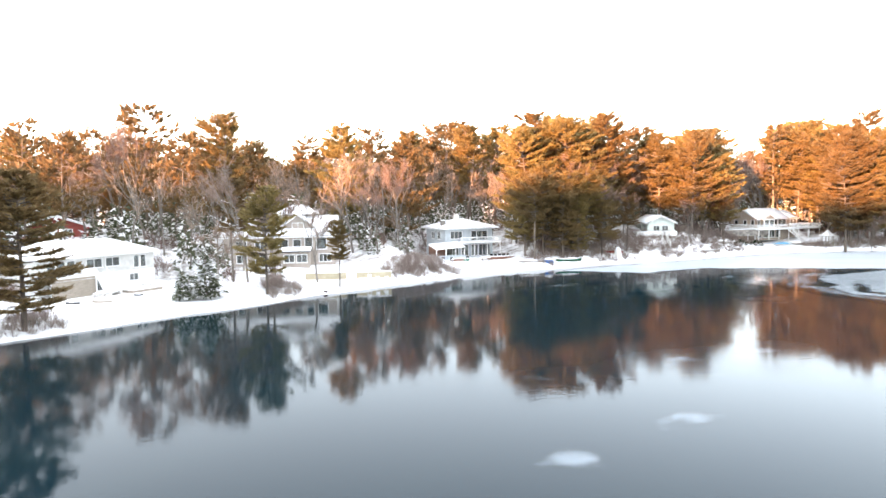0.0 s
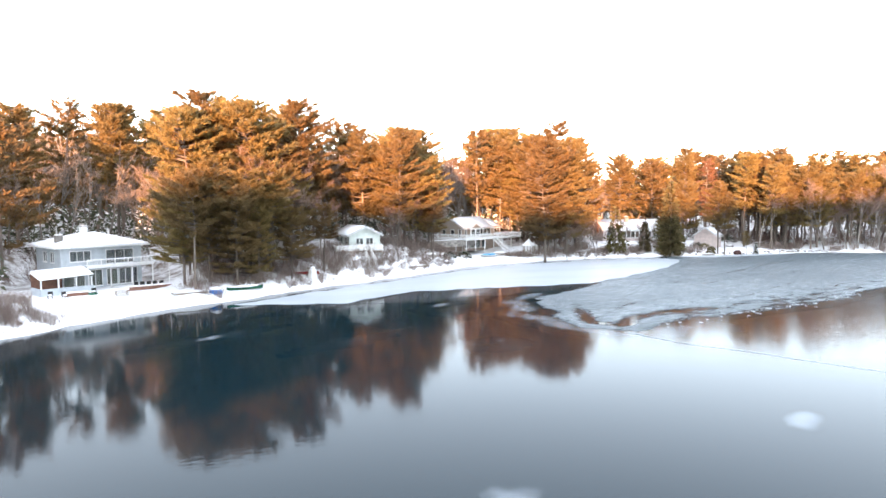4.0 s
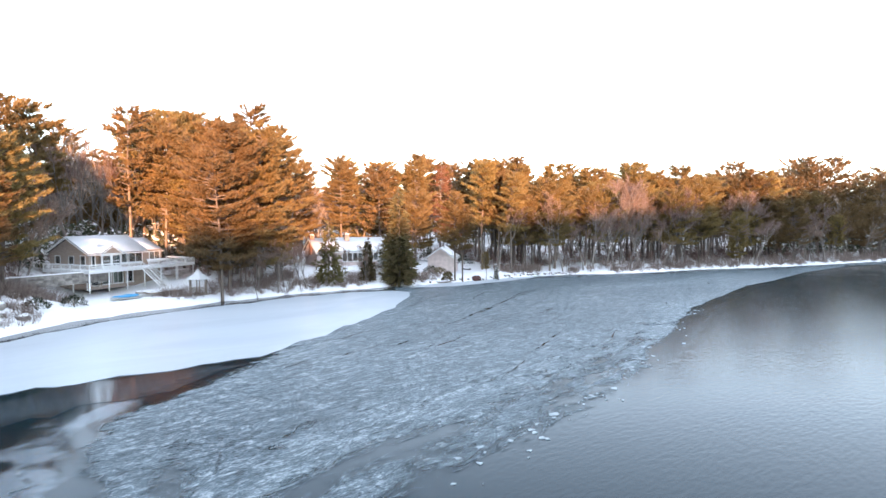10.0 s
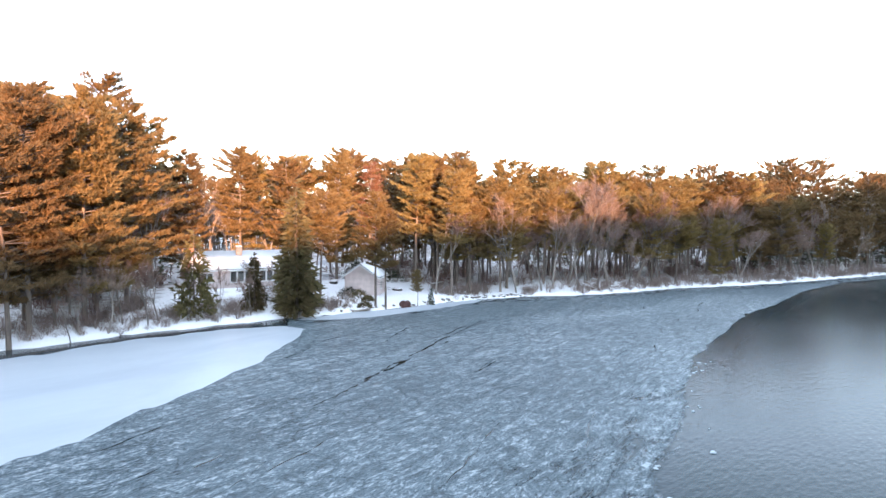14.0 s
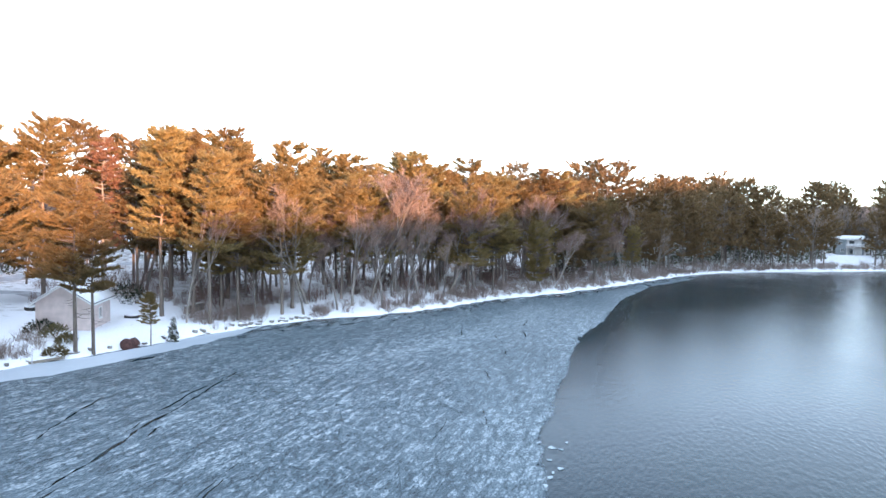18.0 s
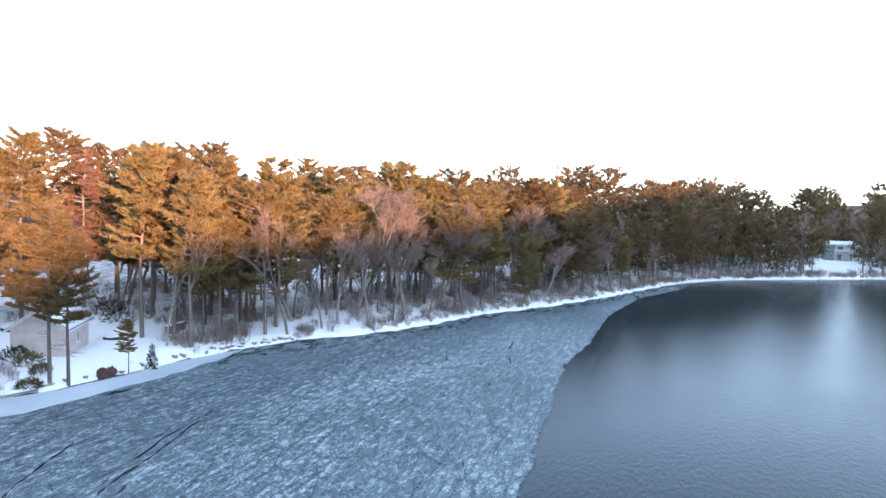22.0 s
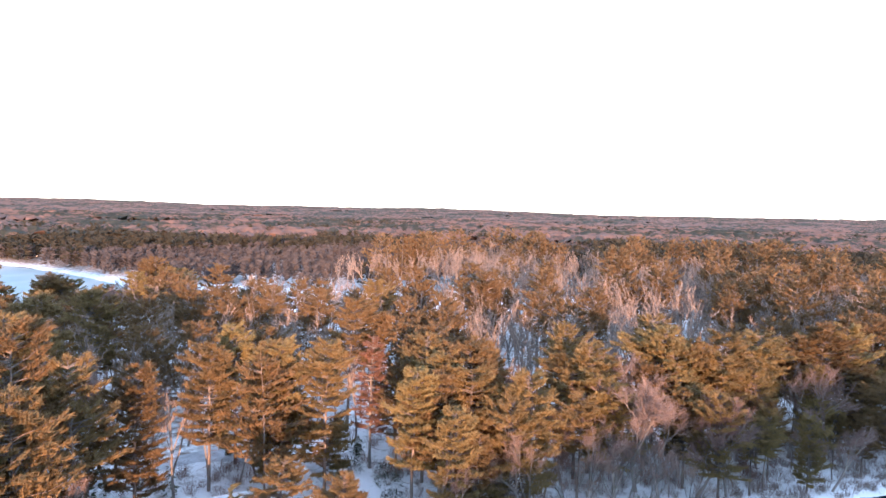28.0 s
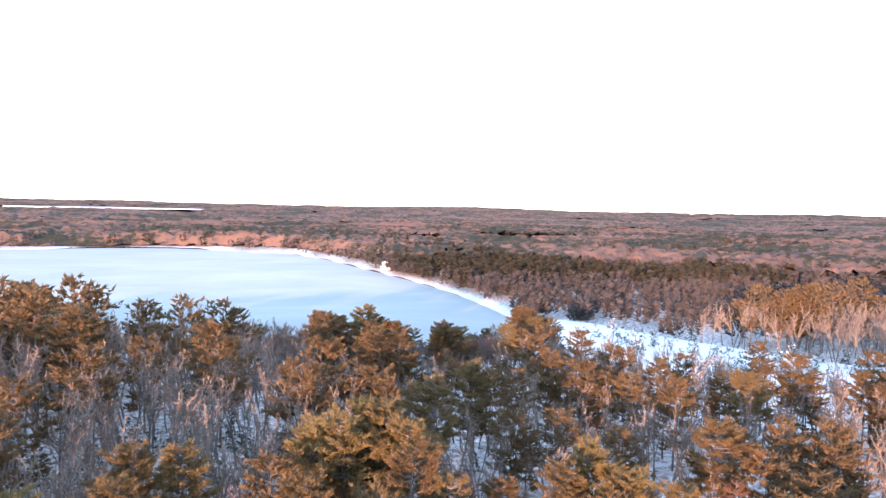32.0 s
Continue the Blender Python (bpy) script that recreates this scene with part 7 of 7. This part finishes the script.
part("snow", soft_box(-0.1, 0, 1.02, 4.1, 0.5, 1.14, 0.05), M["snow"], wp, "snow on the stack", True)

# evergreen shrubs by the walls
def shrub(x, y, r, seed, label="round evergreen rhododendron with drooping leaves", mat="leaf"):
    rs = np.random.RandomState(seed)
    s = Soup()
    n = 320
    d = rs.normal(size=(n, 3))
    d /= np.linalg.norm(d, axis=1)[:, None]
    d[:, 2] = np.abs(d[:, 2])
    p = d * r * rs.uniform(0.6, 1.0, n)[:, None] * [1, 1, 0.85]
    s.blades(p, d + rs.normal(0, 0.5, d.shape), 0.34, 0.14, rs)
    st = Soup()
    for k in range(7):
        a = rs.uniform(0, 6.28)
        st.add(*cone_ring([[0, 0, -0.2], [0.3 * r * math.cos(a), 0.3 * r * math.sin(a), 0.4 * r], [0.7 * r * math.cos(a), 0.7 * r * math.sin(a), 0.7 * r]], [0.04, 0.03, 0.01], 4))
    e = thing("evergreen_shrub", on(x, y), label, "shrub", "evergreen shrubs")
    a = new("stems", mesh_from("stems", *st.done(), M["bark"]))
    b = new("leaves", mesh_from("leaves", *s.done(), M[mat]))
    a.parent = b.parent = e


for k, (x, y, r) in enumerate(((139.0, 146.8, 1.6), (138.2, 143.6, 1.5), (137.0, 140.6, 1.0), (134.2, 138.4, 1.1), (160.5, 157.5, 2.6), (163.0, 160.5, 2.4), (157.5, 153.0, 2.2), (159.0, 166.0, 2.6), (122.5, 147.5, 1.5), (73.0, 146.8, 1.6), (-33.5, 98.5, 1.4), (68.5, 144.6, 1.5))):
    shrub(x, y, r, 300 + k, "round evergreen shrub with brownish foliage" if k in (1, 2, 3) else "dark round evergreen rhododendron dusted with snow", "cedar" if k in (1, 2, 3) else "leaf")

# road and drive through the wood
def lane(name, line, w, label):
    pts = []
    for (x0, y0), (x1, y1) in zip(line, line[1:]):
        for i in range(10):
            pts.append((x0 + (x1 - x0) * i / 10, y0 + (y1 - y0) * i / 10))
    pts.append(line[-1])
    bm = bmesh.new()
    prev = None
    for i, (x, y) in enumerate(pts):
        a, b = pts[max(0, i - 1)], pts[min(len(pts) - 1, i + 1)]
        ln = math.hypot(b[0] - a[0], b[1] - a[1])
        nx, ny = -(b[1] - a[1]) / ln, (b[0] - a[0]) / ln
        row = [bm.verts.new((x + nx * q, y + ny * q, gz(x + nx * q, y + ny * q) + 0.06)) for q in (-w / 2, -w / 4, 0, w / 4, w / 2)]
        if prev:
            for j in range(4):
                bm.faces.new((prev[j], row[j], row[j + 1], prev[j + 1]))
        prev = row
    me = bpy.data.meshes.new(name)
    bm.to_mesh(me)
    bm.free()
    me.materials.append(M["asphalt"])
    tagged(new(name, me), label, "road", kind="structure")


lane("road", ROAD, 4.2, "packed snowy lane through the wood")
lane("driveway", DRIVE, 3.4, "snowy driveway to the boathouse")

# snowy flats by the second lake and fields beyond
def flat(name, outline, label, dz=0.35):
    pts = rounded(outline, 2)
    zz = max(gz(x, y) for x, y in pts) + dz
    bm = slab([(x, y, zz) for x, y in pts], 2.5)
    me = bpy.data.meshes.new(name)
    bm.to_mesh(me)
    bm.free()
    me.materials.append(M["snow"])
    tagged(new(name, me), label, "field", kind="structure")


flat("marsh", [(230, 398), (246, 396), (270, 350), (300, 308), (326, 280), (362, 264), (358, 226), (308, 232), (256, 258), (222, 300), (204, 340), (222, 372)], "open snowy marsh between the woods")
flat("field", [(415, 1060), (540, 1045), (545, 1110), (420, 1125)], "snowy field in the woods", 1.0)
flat("clearing", [(495, 285), (545, 280), (550, 320), (500, 326)], "snowy clearing in the woods", 1.0)
flat("far_pond", [(-900, 2400), (-280, 2520), (-260, 2700), (-880, 2600)], "frozen snowy pond far away", 14.0)
flat("far_field", [(285, 424), (318, 424), (318, 442), (285, 442)], "snowy yard in the woods", 0.5)


def far_house(x, y, w, d, h, turn, k):
    f = thing("far_house", on(x, y, turn), "small pale house with a snowy roof among far woods", "house", "far houses")
    part("wall", boxes((0, 0, -1, w, d, h)), M["white" if k % 3 else "shingle"], f)
    bm = bmesh.new()
    v = [bm.verts.new(p) for p in ((-0.4, -0.4, h), (w + 0.4, -0.4, h), (w + 0.4, d + 0.4, h), (-0.4, d + 0.4, h), (-0.4, d / 2, h + 2.2), (w + 0.4, d / 2, h + 2.2))]
    for q in ((0, 1, 5, 4), (2, 3, 4, 5), (0, 4, 3), (1, 2, 5), (0, 3, 2, 1)):
        bm.faces.new([v[i] for i in q])
    part("roof", bm, M["snow"], f, "snow-covered roof")
    for i in range(3):
        part("window", boxes((w * (0.2 + 0.28 * i), -0.06, h * 0.35, w * (0.2 + 0.28 * i) + 1.1, 0.0, h * 0.75)), M["glass"], f)


for k in range(46):
    a = radians(rng.uniform(25, 118))
    r = rng.uniform(560, 2600)
    x, y = 95 + r * math.cos(a), 85 + r * math.sin(a)
    if shore_distance(np.array([x]), np.array([y]))[0] > 12:
        far_house(x, y, rng.uniform(9, 15), rng.uniform(8, 11), rng.uniform(6, 12) if r > 1200 else rng.uniform(4, 7), rng.uniform(0, 360), k)
for k, (x, y) in enumerate(((296, 432), (-150, 1060), (-40, 1040), (262, 418))):
    far_house(x, y, 10, 8, 3.6, rng.uniform(0, 360), k)
for k, (a, r) in enumerate(((12, 4100), (5.5, 4150), (1.5, 4000), (-3, 4100), (21, 4200))):
    x, y = 95 + r * math.cos(radians(a)), 85 + r * math.sin(radians(a))
    tk = thing("water_tank", on(x, y), "white storage tank on the horizon", "tank", "tanks")
    bm = bmesh.new()
    tube(bm, (0, 0, 0), (0, 0, 34), 14, 14, 20)
    part("shell", bm, M["trim"], tk)
    bm = bmesh.new()
    tube(bm, (0, 0, 34.05), (0, 0, 38), 14, 2, 20)
    part("roof", bm, M["trim"], tk)
